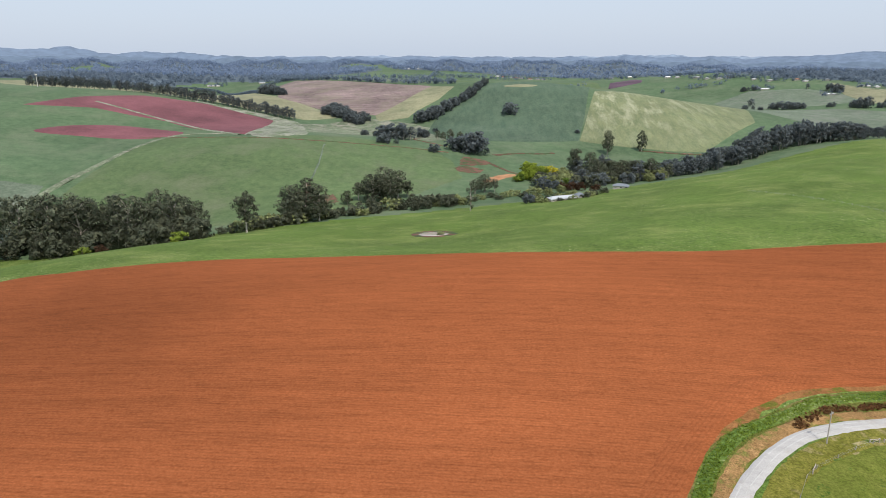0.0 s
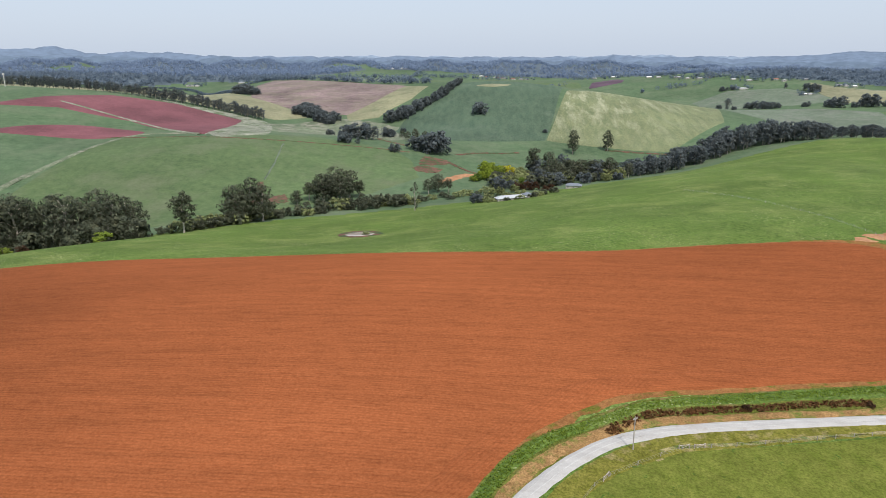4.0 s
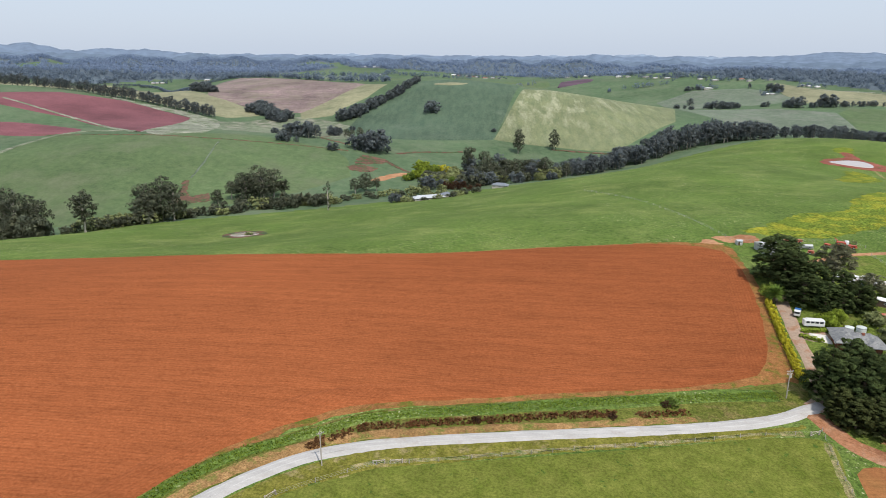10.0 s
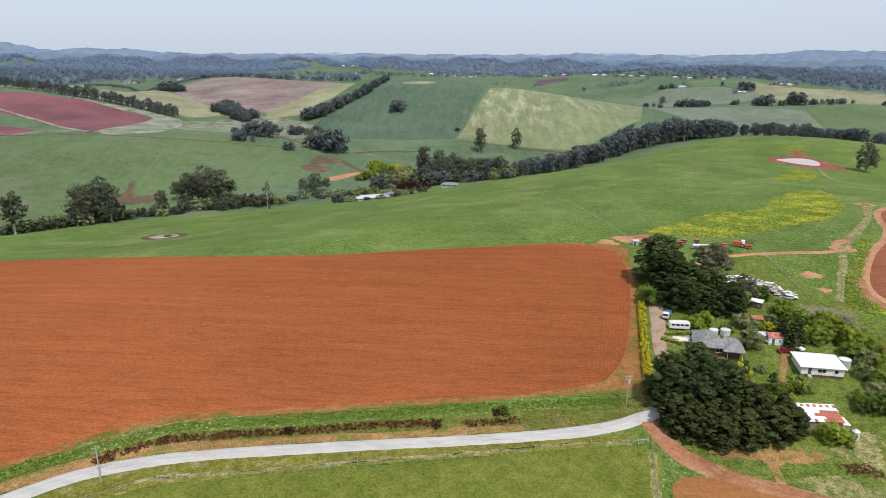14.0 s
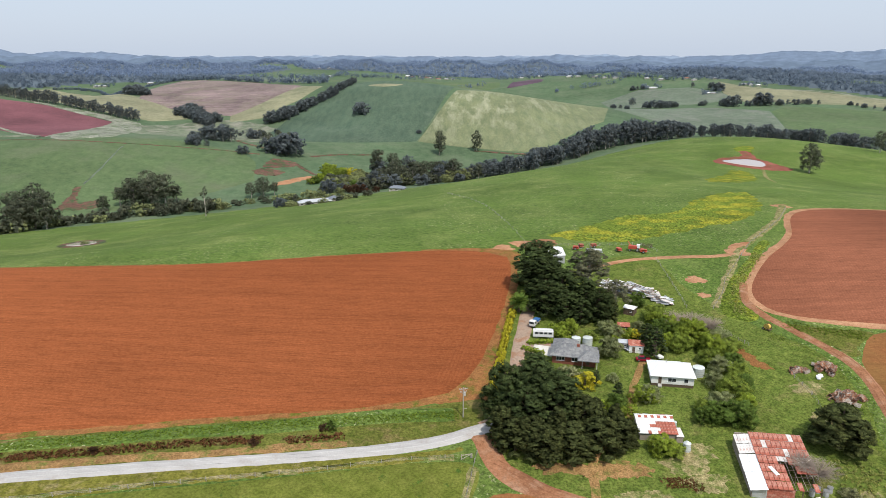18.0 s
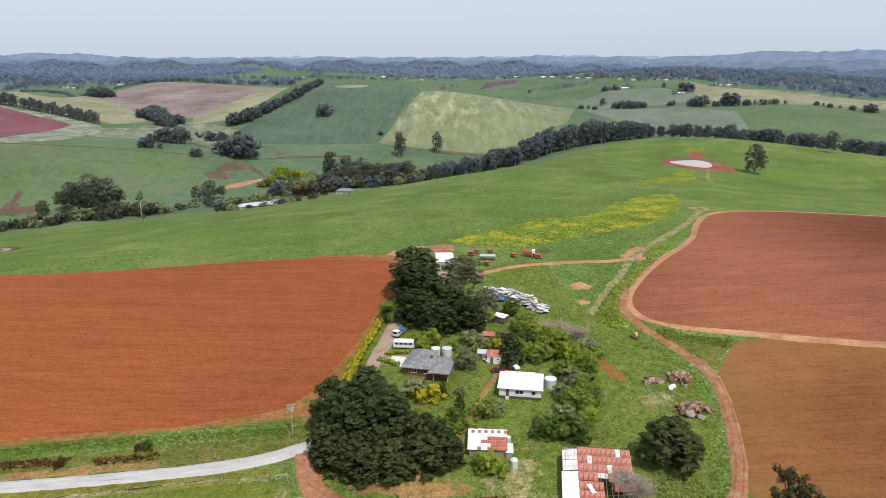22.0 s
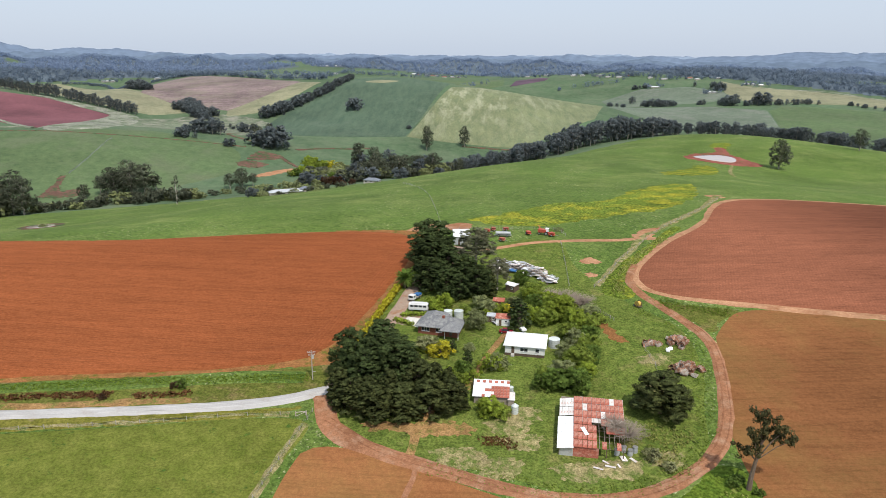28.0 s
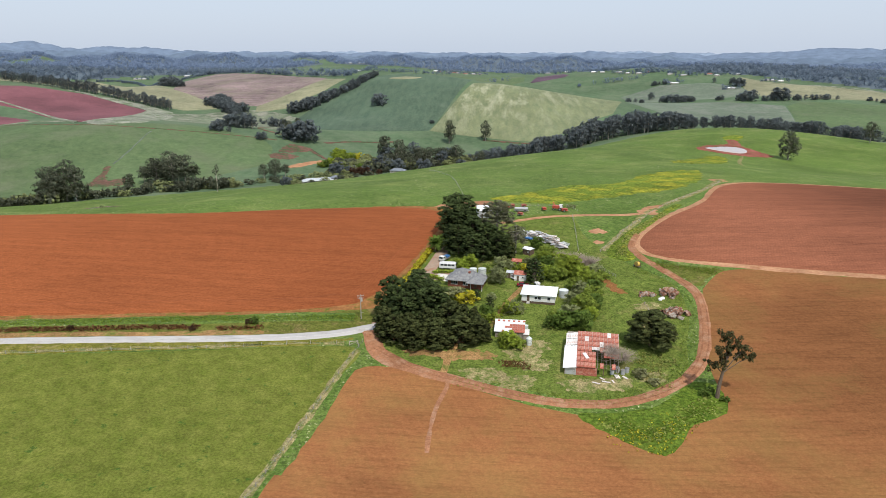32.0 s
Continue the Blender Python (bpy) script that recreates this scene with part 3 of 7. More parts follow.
# fields and paddocks
MAIN = [(-24, 257), (-24, 244), (-26.2, 228), (-30, 209), (-34.6, 191), (-39, 176.5), (-42.8, 168), (-48, 161.5), (-55, 158), (-75, 152), (-104, 146), (-131, 139), (-152, 134), (-166, 128),
        (-182.5, 114), (-188.5, 107), (-193.7, 99.2), (-203, 82), (-214, 60), (-226, 30), (-240, -20), (-250, -90), (-420, -90), (-520, 60), (-500, 170), (-470, 240),
        (-440, 250), (-410, 257), (-370, 262), (-315, 260), (-260, 257), (-200, 251), (-150, 250), (-105, 259), (-60, 268), (-44, 269.5), (-32, 267.5), (-26, 263)]
field("field_margin", [(-19, 268), (-21, 250), (-22.5, 232), (-24.5, 214), (-28, 197), (-31, 182), (-34, 167), (-37.5, 157), (-42, 154), (-50, 156), (-56, 159.5), (-44, 172), (-38, 186), (-33, 205), (-29, 225), (-27, 250), (-31, 268), (-45, 271.5), (-60, 270.5), (-45, 273), (-28, 273)],
      MARGIN, "pale bare earth between tilled soil and a hedge", lift=0.1, step=3, ragged=0.4)
field("headland", [(x + (2.0 if x > -215 else 0), y + (-2.4 if y < 170 else 1.8)) for x, y in MAIN], MARGIN, "worn strip of pale red earth round a ploughed field", lift=0.06, ragged=0.5)
field("ploughed_field", MAIN, SOIL, "freshly tilled red-brown soil with fine furrows", lift=0.2, step=7, ragged=0.35)
for line, soil, up in ((((-28, 262), (-28.4, 246), (-30.4, 229), (-34.4, 210.4), (-39, 192), (-43.4, 178), (-47, 170), (-52, 165)), SOIL_EAST, 0.225), (((-50, 166), (-58, 162), (-76, 156.6), (-105, 150.6), (-132, 143.6), (-154, 138.4)), SOIL_SOUTH, 0.232),
                       (((-152, 139), (-169, 132.4), (-186, 117.6), (-197.6, 101.4), (-207, 84), (-218, 62), (-230, 32)), SOIL_BEND, 0.239)):
    way("headland_rows", line, 7.4, soil, "tilled red soil with rows along the field edge", "field", up, 4.0, 0.3)
field("verge", [(-38, 158), (-52, 154.5), (-58, 153), (-76, 149), (-93, 145), (-109, 141.6), (-125, 137.3), (-141, 133.2), (-156, 128.2), (-163, 123.8), (-170, 119), (-177, 114), (-183, 109.8), (-189, 103.8), (-195, 95.8), (-202, 82), (-214, 50), (-227, 20), (-214, 18),
                (-201, 62), (-191, 82), (-180, 97), (-168, 107.5), (-152, 115), (-128, 121.5), (-98, 128), (-67, 134.8), (-44, 143), (-36, 149)], BANK_GRASS,
      "rough green grass on a roadside bank", "verge", 0.12, 3, 0.3)
way("verge_strip", [(-46, 151), (-62, 149.5), (-79, 145.6), (-94, 141.7), (-110, 138.6), (-126, 134.2), (-141, 130.6), (-156, 125.8), (-163, 121), (-170, 116.3), (-176, 112.2), (-182, 108), (-187.5, 102.2), (-193.5, 94), (-200, 81), (-212, 50)], [5, 5.5, 5, 4.6, 4.2, 4, 3.4, 3, 3, 3, 3, 3, 3], GRASS, "lush green grass along a bank top", "verge", 0.2)
way("verge_earth", [(-72, 137.6), (-84, 135.2), (-98, 132), (-112, 129), (-127, 125.6), (-142, 121.8), (-156, 118.6), (-166, 113.5), (-175, 107.4), (-183, 100.8), (-190, 91.5), (-199, 75), (-206, 60)], [2, 2.4, 2.6, 2.6, 2.6, 2.8, 3.4, 3.6, 3.6, 3, 2.6], BANK_EARTH, "dry brown earth and straw beside a road", "verge", 0.2, ragged=0.6)
field("front_pasture", [(-41, 131), (-55, 131.5), (-70, 128), (-85, 124), (-100, 120.2), (-116, 116), (-130, 112.2), (-144, 108.6), (-150.5, 107), (-157, 103.4), (-163, 99.5), (-169, 95), (-178, 84), (-191, 50), (-205, -10), (-210, -90),
                        (-62, -90), (-56, 30), (-52, 63), (-48, 90), (-44, 115)], FRONT_GRASS, "mottled yellow-green rough pasture", "pasture", 0.1, 5)
field("road_verge", [(-44, 137.6), (-52, 135.6), (-67.5, 132.5), (-84, 129), (-99, 126), (-114, 122.8), (-128.6, 119.3), (-142.8, 116), (-156, 111.2), (-163, 107.4), (-169.5, 102.7), (-175.5, 97), (-181, 91), (-187, 81), (-198, 55), (-192, 50), (-179, 84), (-170, 95.5), (-163.5, 100.3), (-157, 104.3),
                     (-150.3, 108), (-143.7, 109.8), (-130, 113.6), (-115.7, 117.8), (-100.5, 121.8), (-85.4, 125.6), (-69.8, 129.4), (-56, 132.6)], VERGE_GRASS, "mown olive-yellow grass between a road and a fence", "verge", 0.16, 2.5, 0.25)
way("dry_fence_strip", [(-41.5, 131), (-44.5, 116), (-48.5, 90), (-52.5, 63), (-57.5, 30), (-62, -10)], 1.5, DRY, "strip of pale dry grass along a fence", "verge", 0.18, ragged=0.4)
way("dry_fence_strip", [(-46, 134.4), (-56, 133.3), (-70, 130.0), (-85.5, 126.1), (-100.7, 122.3), (-115.5, 118.3), (-130, 114.2), (-143.5, 110.6), (-151, 109), (-156.6, 106.6)], 0.8, DRY, "strip of pale dry grass along a fence", "verge", 0.22, ragged=0.5)
field("bare_field", [(-37, 122), (-15, 116.5), (4, 109), (18, 104), (26, 101.5), (31, 93), (40, 87), (45, 92), (50, 100), (59, 104), (61.5, 115), (62, 129), (69.5, 157), (73.5, 175), (80, 185), (89, 190.5),
                     (131, 178.6), (230, 153), (330, 60), (300, -90), (-56, -90), (-50, 55), (-46, 75), (-42, 100)], BARE, "bare pale red-brown soil with faint green weeds", lift=0.14, step=7, ragged=0.4)
field("bed_border", [(57, 216), (60.5, 230), (79, 260), (103, 291), (143, 356), (229, 350), (330, 330), (340, 134), (230, 154), (129, 180), (91, 192), (66, 202), (58.5, 209)],
      TAN_DIRT, "pale tan dirt headland round a bedded field", lift=0.06, step=7, ragged=0.4)
field("bedded_field", [(60, 217), (64, 230), (81, 257), (105, 288), (145, 352), (229, 346), (326, 326), (334, 140), (230, 158), (130, 184), (92, 196), (68, 204), (61, 211)],
      BEDS, "brown-red bedded soil with straight rows", lift=0.2, step=7)
field("weed_patch", [(-1, 297), (20, 315), (45, 340), (75, 352), (100, 392), (138, 420), (122, 360), (95, 325), (73, 312), (42, 291), (18, 286)], WEEDS, "pasture yellow with flowering weeds", "pasture", 0.08, 6, 2.0)
field("weed_patch", [(150, 480), (190, 520), (215, 590), (205, 600), (170, 540), (140, 490)], WEEDS, "pasture yellow with flowering weeds", "pasture", 0.08, 6, 3.0)
field("farm_yard", [(-30, 212), (-35, 186), (-39, 160), (-37, 142), (-30, 128), (-12, 121), (6, 116), (20, 111), (31, 111), (44, 116), (54, 125), (58, 140), (63, 158), (63, 180),
                    (52, 197), (44, 212), (38, 232), (36, 258), (24, 264), (4, 250), (-14, 240), (-24, 228)], LAWN, "farmyard grass, partly mown, with bare patches", "lawn", 0.08, 4)
field("tongue_of_grass", [(22, 103), (31, 94), (40, 88), (45, 93), (50, 101), (59, 105), (60, 115), (55, 118), (44, 108), (32, 104)], RANK_GRASS, "long weedy grass between track and field", "pasture", 0.24, 3, 0.4)
way("road", [(-250, -90), (-232, -20), (-215, 30), (-200, 66), (-191.3, 82.8), (-186.2, 90), (-180, 97.5), (-174.3, 103.1), (-168.3, 108), (-160.3, 112.4), (-152, 115.6), (-142.4, 118.3), (-128.3, 121.8), (-113.7, 125.1), (-98.7, 128.3), (-83.2, 131.5), (-67.2, 135.1), (-52, 139.3), (-40, 145), (-35, 147.5)],
    3.2, GRAVEL, "pale grey gravel country road", "road", 0.3, crown=0.08)
for side in (-0.75, 0.75):
    way("wheel_line", [(x - side * dy, y + side * dx) for x, y, dx, dy in ((-215, 30, 0.38, 0.92), (-200, 66, 0.45, 0.89), (-191.3, 82.8, 0.55, 0.83), (-186.2, 90, 0.61, 0.79), (-180, 97.5, 0.67, 0.74), (-174.3, 103.1, 0.74, 0.67), (-168.3, 108, 0.82, 0.57), (-160.3, 112.4, 0.9, 0.43), (-152, 115.6, 0.95, 0.31),
                                                                      (-142.4, 118.3, 0.97, 0.25), (-128.3, 121.8, 0.97, 0.23), (-113.7, 125.1, 0.98, 0.22), (-98.7, 128.3, 0.98, 0.2), (-83.2, 131.5, 0.98, 0.21), (-67.2, 135.1, 0.97, 0.24), (-52, 139.3, 0.94, 0.34), (-40, 145, 0.9, 0.43))],
        0.2, GRAVEL_WORN, "pale worn wheel line on a gravel road", "road", 0.385, ragged=0.1)
way("driveway", [(-38, 145.5), (-33.5, 150), (-30.5, 160), (-28, 172), (-26.5, 182), (-23, 198), (-21, 208), (-15, 222), (-8, 236), (-6, 252)], [6, 4.2, 3.6, 3.4, 4.0, 3.8, 3.6, 3.6, 4, 4], DRIVE, "light brown gravel driveway", "driveway", 0.26, crown=0.05)
field("parking_area", [(-25, 186), (-22, 182.5), (-15.5, 184.5), (-16, 188), (-21, 189)], DRIVE, "pale gravel parking area beside a drive", "driveway", 0.2, 2)
way("dirt_track", [(-39, 143), (-36, 133), (-31, 126.5), (-22, 122), (-8, 116.8), (6, 111.8), (18, 108.8), (30, 108.8), (41, 112), (51, 118.6), (57.7, 126), (62.6, 136), (66, 148), (69, 162), (69.5, 174), (66.6, 183.5), (62, 194), (57, 206), (56, 218), (61, 232)],
    [4.6, 4.4, 3.8, 3.2, 2.9, 2.8, 2.7, 2.7, 2.7, 2.6, 2.5, 2.4, 2.3, 2.1, 1.9, 1.8], DIRT, "red dirt farm track round the yard", "track", 0.3, ragged=0.22, crown=0.02)
for side in (-0.85, 0.85):
    way("wheel_rut", [(x - side * dy, y + side * dx) for x, y, dx, dy in ((-36, 133, 0.5, -0.86), (-22, 122.6, 0.9, -0.42), (-8, 117.2, 0.93, -0.36), (6, 112, 0.95, -0.3), (18, 109, 1, -0.05), (30, 109, 0.98, 0.17), (41, 112.2, 0.88, 0.48), (51, 118.6, 0.73, 0.68),
                                                                     (57.7, 126, 0.55, 0.83), (62.6, 136, 0.38, 0.92), (66, 148, 0.24, 0.97), (69, 162, 0.1, 0.99), (69.5, 174, -0.15, 0.99), (66.6, 183.5, -0.38, 0.92), (62, 194, -0.4, 0.91))],
        0.25, RUT, "compacted wheel rut in a dirt track", "track", 0.345, ragged=0.12)
way("gate_track", [(-15, 119), (-14, 126), (-13, 134), (-8, 143), (-1.8, 149.2), (-0.7, 151), (1, 155.7), (2.6, 161.4), (5.5, 168.5), (9.1, 176), (10.6, 178.4)], [1.5, 1.5, 1.6, 1.8, 1.9, 1.8, 1.6, 1.4, 1.2, 1.2, 1.6], BANK_EARTH, "narrow brown dirt track between yard buildings", "track", 0.2, ragged=0.3)
way("wheel_track", [(-14.5, 122), (-13, 117), (-14, 110), (-15.5, 102), (-16, 95), (-16, 85)], 0.9, DIRT, "faint wheel track across bare soil", "track", 0.19, ragged=0.25)
way("paddock_track", [(3, 247), (12, 252), (26, 259), (45, 262.5), (62, 263), (71, 266)], 2.4, TAN_DIRT, "tan dirt track through grass", "track", 0.2)
way("stock_track", [(43, 212), (50, 224), (55, 234), (64, 250), (72, 267), (84, 283), (113, 322), (132, 356), (138, 368)], [1.6, 2, 2, 2.2, 3.5, 3, 2.4, 3, 4], DRY, "worn dry stock track up a slope", "track", 0.2, ragged=0.4)
for spot, wide in (((45, 237), 3.4), ((43, 222), 2.0), ((74, 268), 5.0), ((137, 366), 5.0), ((-24, 276), 4.0), ((-15, 281), 5.5)):
    field("bare_patch", [(spot[0] + wide * math.cos(a) * (0.8 + 0.4 * math.sin(3 * a + wide)), spot[1] + wide * 1.3 * math.sin(a) * (0.9 + 0.2 * math.cos(2 * a))) for a in np.arange(0, 6.2, 0.7)],
          TAN_DIRT, "bare patch of pale red earth in grass", "bare earth", 0.13, 1.2, 0.6)
for spot, wide in (((-4, 121), 7), ((6, 118), 6.0), ((9, 133), 6.0), ((13, 138), 5.0), ((12, 127), 5.5), ((-37, 152), 5.0), ((-160, 104.5), 3.0), ((33, 118), 6), ((44, 121), 5), ((24, 117), 6), ((52, 163), 5), ((50, 150), 4)):
    field("dry_patch", [(spot[0] + wide * math.cos(a) * (0.9 + 0.3 * math.sin(3 * a + wide)), spot[1] + wide * 0.7 * math.sin(a) * (0.9 + 0.2 * math.cos(2 * a))) for a in np.arange(0, 6.2, 0.7)],
          DRY, "patch of pale dry grass", "grass", 0.12, 1.0, 0.7)

field("bare_patch", [(38.5, 189), (41, 184), (44, 178), (46, 173.5), (43, 173), (41, 177), (39.5, 183), (37.5, 187)], MARGIN, "bare strip of red earth in the yard", "bare earth", 0.15, 1.2, 0.9)
field("bare_patch", [(-11, 284), (-7, 289), (-1, 287), (-3, 278), (-10, 277)], DIRT, "bare red earth at a field corner", "bare earth", 0.15, 1.5, 0.6)
field("bare_patch", [(-27, 131.5), (-18, 129.5), (-8, 129), (0, 131), (-4, 134), (-20, 133)], BANK_EARTH, "bare brown earth under the grove", "bare earth", 0.16, 1.2, 1.1)
field("weed_patch", [(88, 281), (74, 258), (62, 241), (52, 226), (46, 212), (45, 206), (50, 202), (55, 205), (53, 214), (56, 224), (64, 237), (77, 259), (92, 282)], WEEDS, "rank yellow weeds beside a bedded field", "weeds", 0.16, 2, 0.5)
field("weed_patch", [(62, 198), (70, 194.5), (84, 190.5), (77, 185), (72.5, 178), (68, 186)], BANK_GRASS, "green and yellow weeds between tracks", "weeds", 0.17, 2, 0.4)
field("forecourt_slab", [(-21.8, 184.1), (-20.9, 187.2), (-16.2, 186.0), (-16.9, 181.2)], CONCRETE, "pale concrete forecourt slab beside the house", "paving", 0.24, 1.2, sharp=True)
field("mown_patch", [(8, 163), (14, 161), (21, 161), (25, 163), (21, 156), (14, 153), (9, 155)], LAWN, "short bright mown lawn before the cottage", "lawn", 0.14, 2, 0.3)
field("stone_patch", [(72, 274), (76, 279), (83, 282), (80, 277), (75, 274)], TAN_DIRT, "pale stones where tracks meet", "bare earth", 0.26, 1.5, 0.4)

# dams
field("dam_bank", [(205, 650), (224, 676), (248, 690), (256, 716), (264, 712), (260, 682), (268, 660), (274, 638), (250, 622), (226, 626), (211, 638)], DAM_CLAY, "red clay bank round a farm dam", "bank", 0.25, 4, 2.0)
field("dam_water", [(217, 658), (242, 672), (256, 667), (253, 648), (241, 637), (223, 645)], WATER, "muddy pink-grey water of a farm dam", "water", 0.5, 5)
field("dam_bank", [(-295, 404), (-291, 419), (-275, 417), (-264, 398), (-274, 387), (-288, 391)], SCAR, "red clay rim of a small dam", "bank", 0.2, 4, 0.6)
field("dam_water", [(-290, 404), (-286, 414), (-277, 411), (-270, 399), (-276, 392), (-284, 395)], WATER, "grey muddy water of a small dam", "water", 0.35, 4)
field("orange_bank", [(-248, 752), (-234, 778), (-216, 797), (-211, 792), (-226, 772), (-241, 748)], TAN_DIRT, "raw orange earth bank in the valley", "bank", 0.4, 5, 1.5)
field("red_scar", [(-284, 792), (-275, 809), (-254, 807), (-251, 794), (-265, 784)], SCAR, "red earth scar above a bank", "bank", 0.35, 4, 2.5)
way("red_scar", [(-256, 850), (-240, 838), (-222, 815), (-204, 800)], 4, SCAR, "red earth track above a bank", "bank", 0.35, 5, 1.5)
way("earth_cut", [(-235, 890), (-204, 922), (-169, 943), (-147, 960)], 5, SCAR, "low raw earth cutting across a green slope", "bank", 0.4, 6, 1.5)
way("earth_cut", [(-300, 905), (-330, 930), (-352, 960), (-345, 985)], 5, SCAR, "raw earth bank below valley trees", "bank", 0.4, 6, 1.5)
way("earth_cut", [(-14, 1012), (30, 1000), (72, 985)], 4, SCAR, "low raw earth cutting under a pale field", "bank", 0.9, 6, 1.0)
field("red_scar", [(-277, 817), (-274, 854), (-256, 854), (-240, 840), (-261, 819)], SCAR, "eroded red patch on a green slope", "bank", 0.35, 6, 1.5)
field("red_scar", [(-436, 640), (-441, 673), (-447, 701), (-443, 703), (-434, 671), (-426, 661), (-409, 671), (-400, 648), (-416, 640)], SCAR, "eroded red patch below a green slope", "bank", 0.7, 4, 2.0, sharp=True)

way("stock_track", [(240, 622), (232, 600), (222, 575), (212, 545), (205, 520)], 2.2, DRY, "faint dry stock track below a dam", "track", 0.16, ragged=0.7)
field("weed_patch", [(255, 708), (266, 712), (282, 742), (268, 748), (256, 728)], WEEDS, "pasture yellow with flowering weeds", "pasture", 0.12, 5, 2.0)

# distant paddocks; their covers hold haze blue in the colour
way("grass_bank", [(-723, 869), (-593, 847), (-480, 845), (-373, 861), (-296, 868)], 2.2, SCAR, "low worn bank between far paddocks", "bank", 0.7, 8, 0.9)
way("far_lane", [(-455, 831), (-446, 760), (-443, 709)], 1.4, PALE_GRASS, "faint cattle path down a green slope", "track", 0.75, 8, 0.8)
field("far_red_field", [(-957, 985), (-926, 1080), (-860, 1172), (-752, 1188), (-619, 1142), (-575, 872), (-669, 945), (-737, 995), (-866, 1020)], HAZED_SOIL, "distant red-brown tilled field on a hill", lift=0.6, step=16, sharp=True)
field("far_red_field", [(-861, 859), (-837, 909), (-768, 936), (-678, 908), (-700, 864), (-797, 864)], HAZED_SOIL, "distant narrow red tilled field", lift=0.6, step=14)
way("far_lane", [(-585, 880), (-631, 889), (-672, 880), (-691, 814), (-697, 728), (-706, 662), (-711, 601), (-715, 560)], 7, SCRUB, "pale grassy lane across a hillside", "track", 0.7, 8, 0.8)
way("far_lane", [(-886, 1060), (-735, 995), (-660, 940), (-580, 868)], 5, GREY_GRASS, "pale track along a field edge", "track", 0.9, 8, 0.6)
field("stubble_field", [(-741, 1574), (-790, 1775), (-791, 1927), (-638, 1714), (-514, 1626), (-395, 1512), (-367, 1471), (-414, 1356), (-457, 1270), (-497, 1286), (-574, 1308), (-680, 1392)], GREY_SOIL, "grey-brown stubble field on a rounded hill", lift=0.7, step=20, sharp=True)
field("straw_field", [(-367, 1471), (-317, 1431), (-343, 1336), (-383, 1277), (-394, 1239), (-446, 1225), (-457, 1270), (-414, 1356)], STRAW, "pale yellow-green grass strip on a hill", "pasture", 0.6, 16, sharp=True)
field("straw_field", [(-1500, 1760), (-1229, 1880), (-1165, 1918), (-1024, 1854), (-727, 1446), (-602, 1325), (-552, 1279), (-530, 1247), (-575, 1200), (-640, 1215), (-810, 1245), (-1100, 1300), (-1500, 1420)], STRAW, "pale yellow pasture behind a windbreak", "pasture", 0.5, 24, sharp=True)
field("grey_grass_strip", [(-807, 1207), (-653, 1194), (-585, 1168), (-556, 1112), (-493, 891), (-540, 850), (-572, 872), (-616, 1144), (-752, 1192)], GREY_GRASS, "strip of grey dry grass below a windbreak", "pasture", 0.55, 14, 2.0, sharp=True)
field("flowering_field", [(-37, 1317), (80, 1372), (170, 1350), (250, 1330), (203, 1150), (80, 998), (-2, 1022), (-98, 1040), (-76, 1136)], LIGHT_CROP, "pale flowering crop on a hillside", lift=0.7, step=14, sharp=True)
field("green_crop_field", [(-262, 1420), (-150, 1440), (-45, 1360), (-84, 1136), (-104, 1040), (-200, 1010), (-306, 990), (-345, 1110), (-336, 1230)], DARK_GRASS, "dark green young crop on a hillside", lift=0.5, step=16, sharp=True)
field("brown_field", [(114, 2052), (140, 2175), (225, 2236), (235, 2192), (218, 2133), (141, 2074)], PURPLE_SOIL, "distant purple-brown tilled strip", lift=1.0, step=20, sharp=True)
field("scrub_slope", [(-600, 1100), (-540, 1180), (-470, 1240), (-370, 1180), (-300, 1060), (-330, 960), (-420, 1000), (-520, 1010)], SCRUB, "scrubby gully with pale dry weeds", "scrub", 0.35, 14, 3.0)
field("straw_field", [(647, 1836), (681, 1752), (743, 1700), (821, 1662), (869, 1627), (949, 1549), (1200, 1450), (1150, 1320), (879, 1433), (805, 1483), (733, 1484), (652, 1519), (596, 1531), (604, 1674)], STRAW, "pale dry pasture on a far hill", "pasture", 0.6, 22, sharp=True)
way("far_lane", [(687, 1733), (730, 1701), (829, 1675), (883, 1622), (924, 1508), (1000, 1420)], 5, GREY_GRASS, "pale lane along a far pasture", "track", 0.9, 10, 0.6)
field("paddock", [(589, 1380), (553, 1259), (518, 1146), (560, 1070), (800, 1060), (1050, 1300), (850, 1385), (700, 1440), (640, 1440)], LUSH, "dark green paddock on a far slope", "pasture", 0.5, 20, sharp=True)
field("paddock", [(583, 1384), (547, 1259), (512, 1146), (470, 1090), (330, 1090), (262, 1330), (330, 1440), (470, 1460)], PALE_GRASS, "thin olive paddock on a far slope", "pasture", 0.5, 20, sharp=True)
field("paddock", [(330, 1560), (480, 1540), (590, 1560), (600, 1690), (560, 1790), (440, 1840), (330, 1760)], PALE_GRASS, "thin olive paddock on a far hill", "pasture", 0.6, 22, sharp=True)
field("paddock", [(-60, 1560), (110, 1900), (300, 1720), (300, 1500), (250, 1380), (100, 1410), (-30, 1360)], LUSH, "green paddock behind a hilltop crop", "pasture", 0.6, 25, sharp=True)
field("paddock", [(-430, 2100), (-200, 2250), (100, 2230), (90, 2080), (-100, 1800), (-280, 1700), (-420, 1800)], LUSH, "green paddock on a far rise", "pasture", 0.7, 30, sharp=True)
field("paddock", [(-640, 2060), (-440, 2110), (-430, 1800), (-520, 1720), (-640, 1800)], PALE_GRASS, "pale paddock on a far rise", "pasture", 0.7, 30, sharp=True)
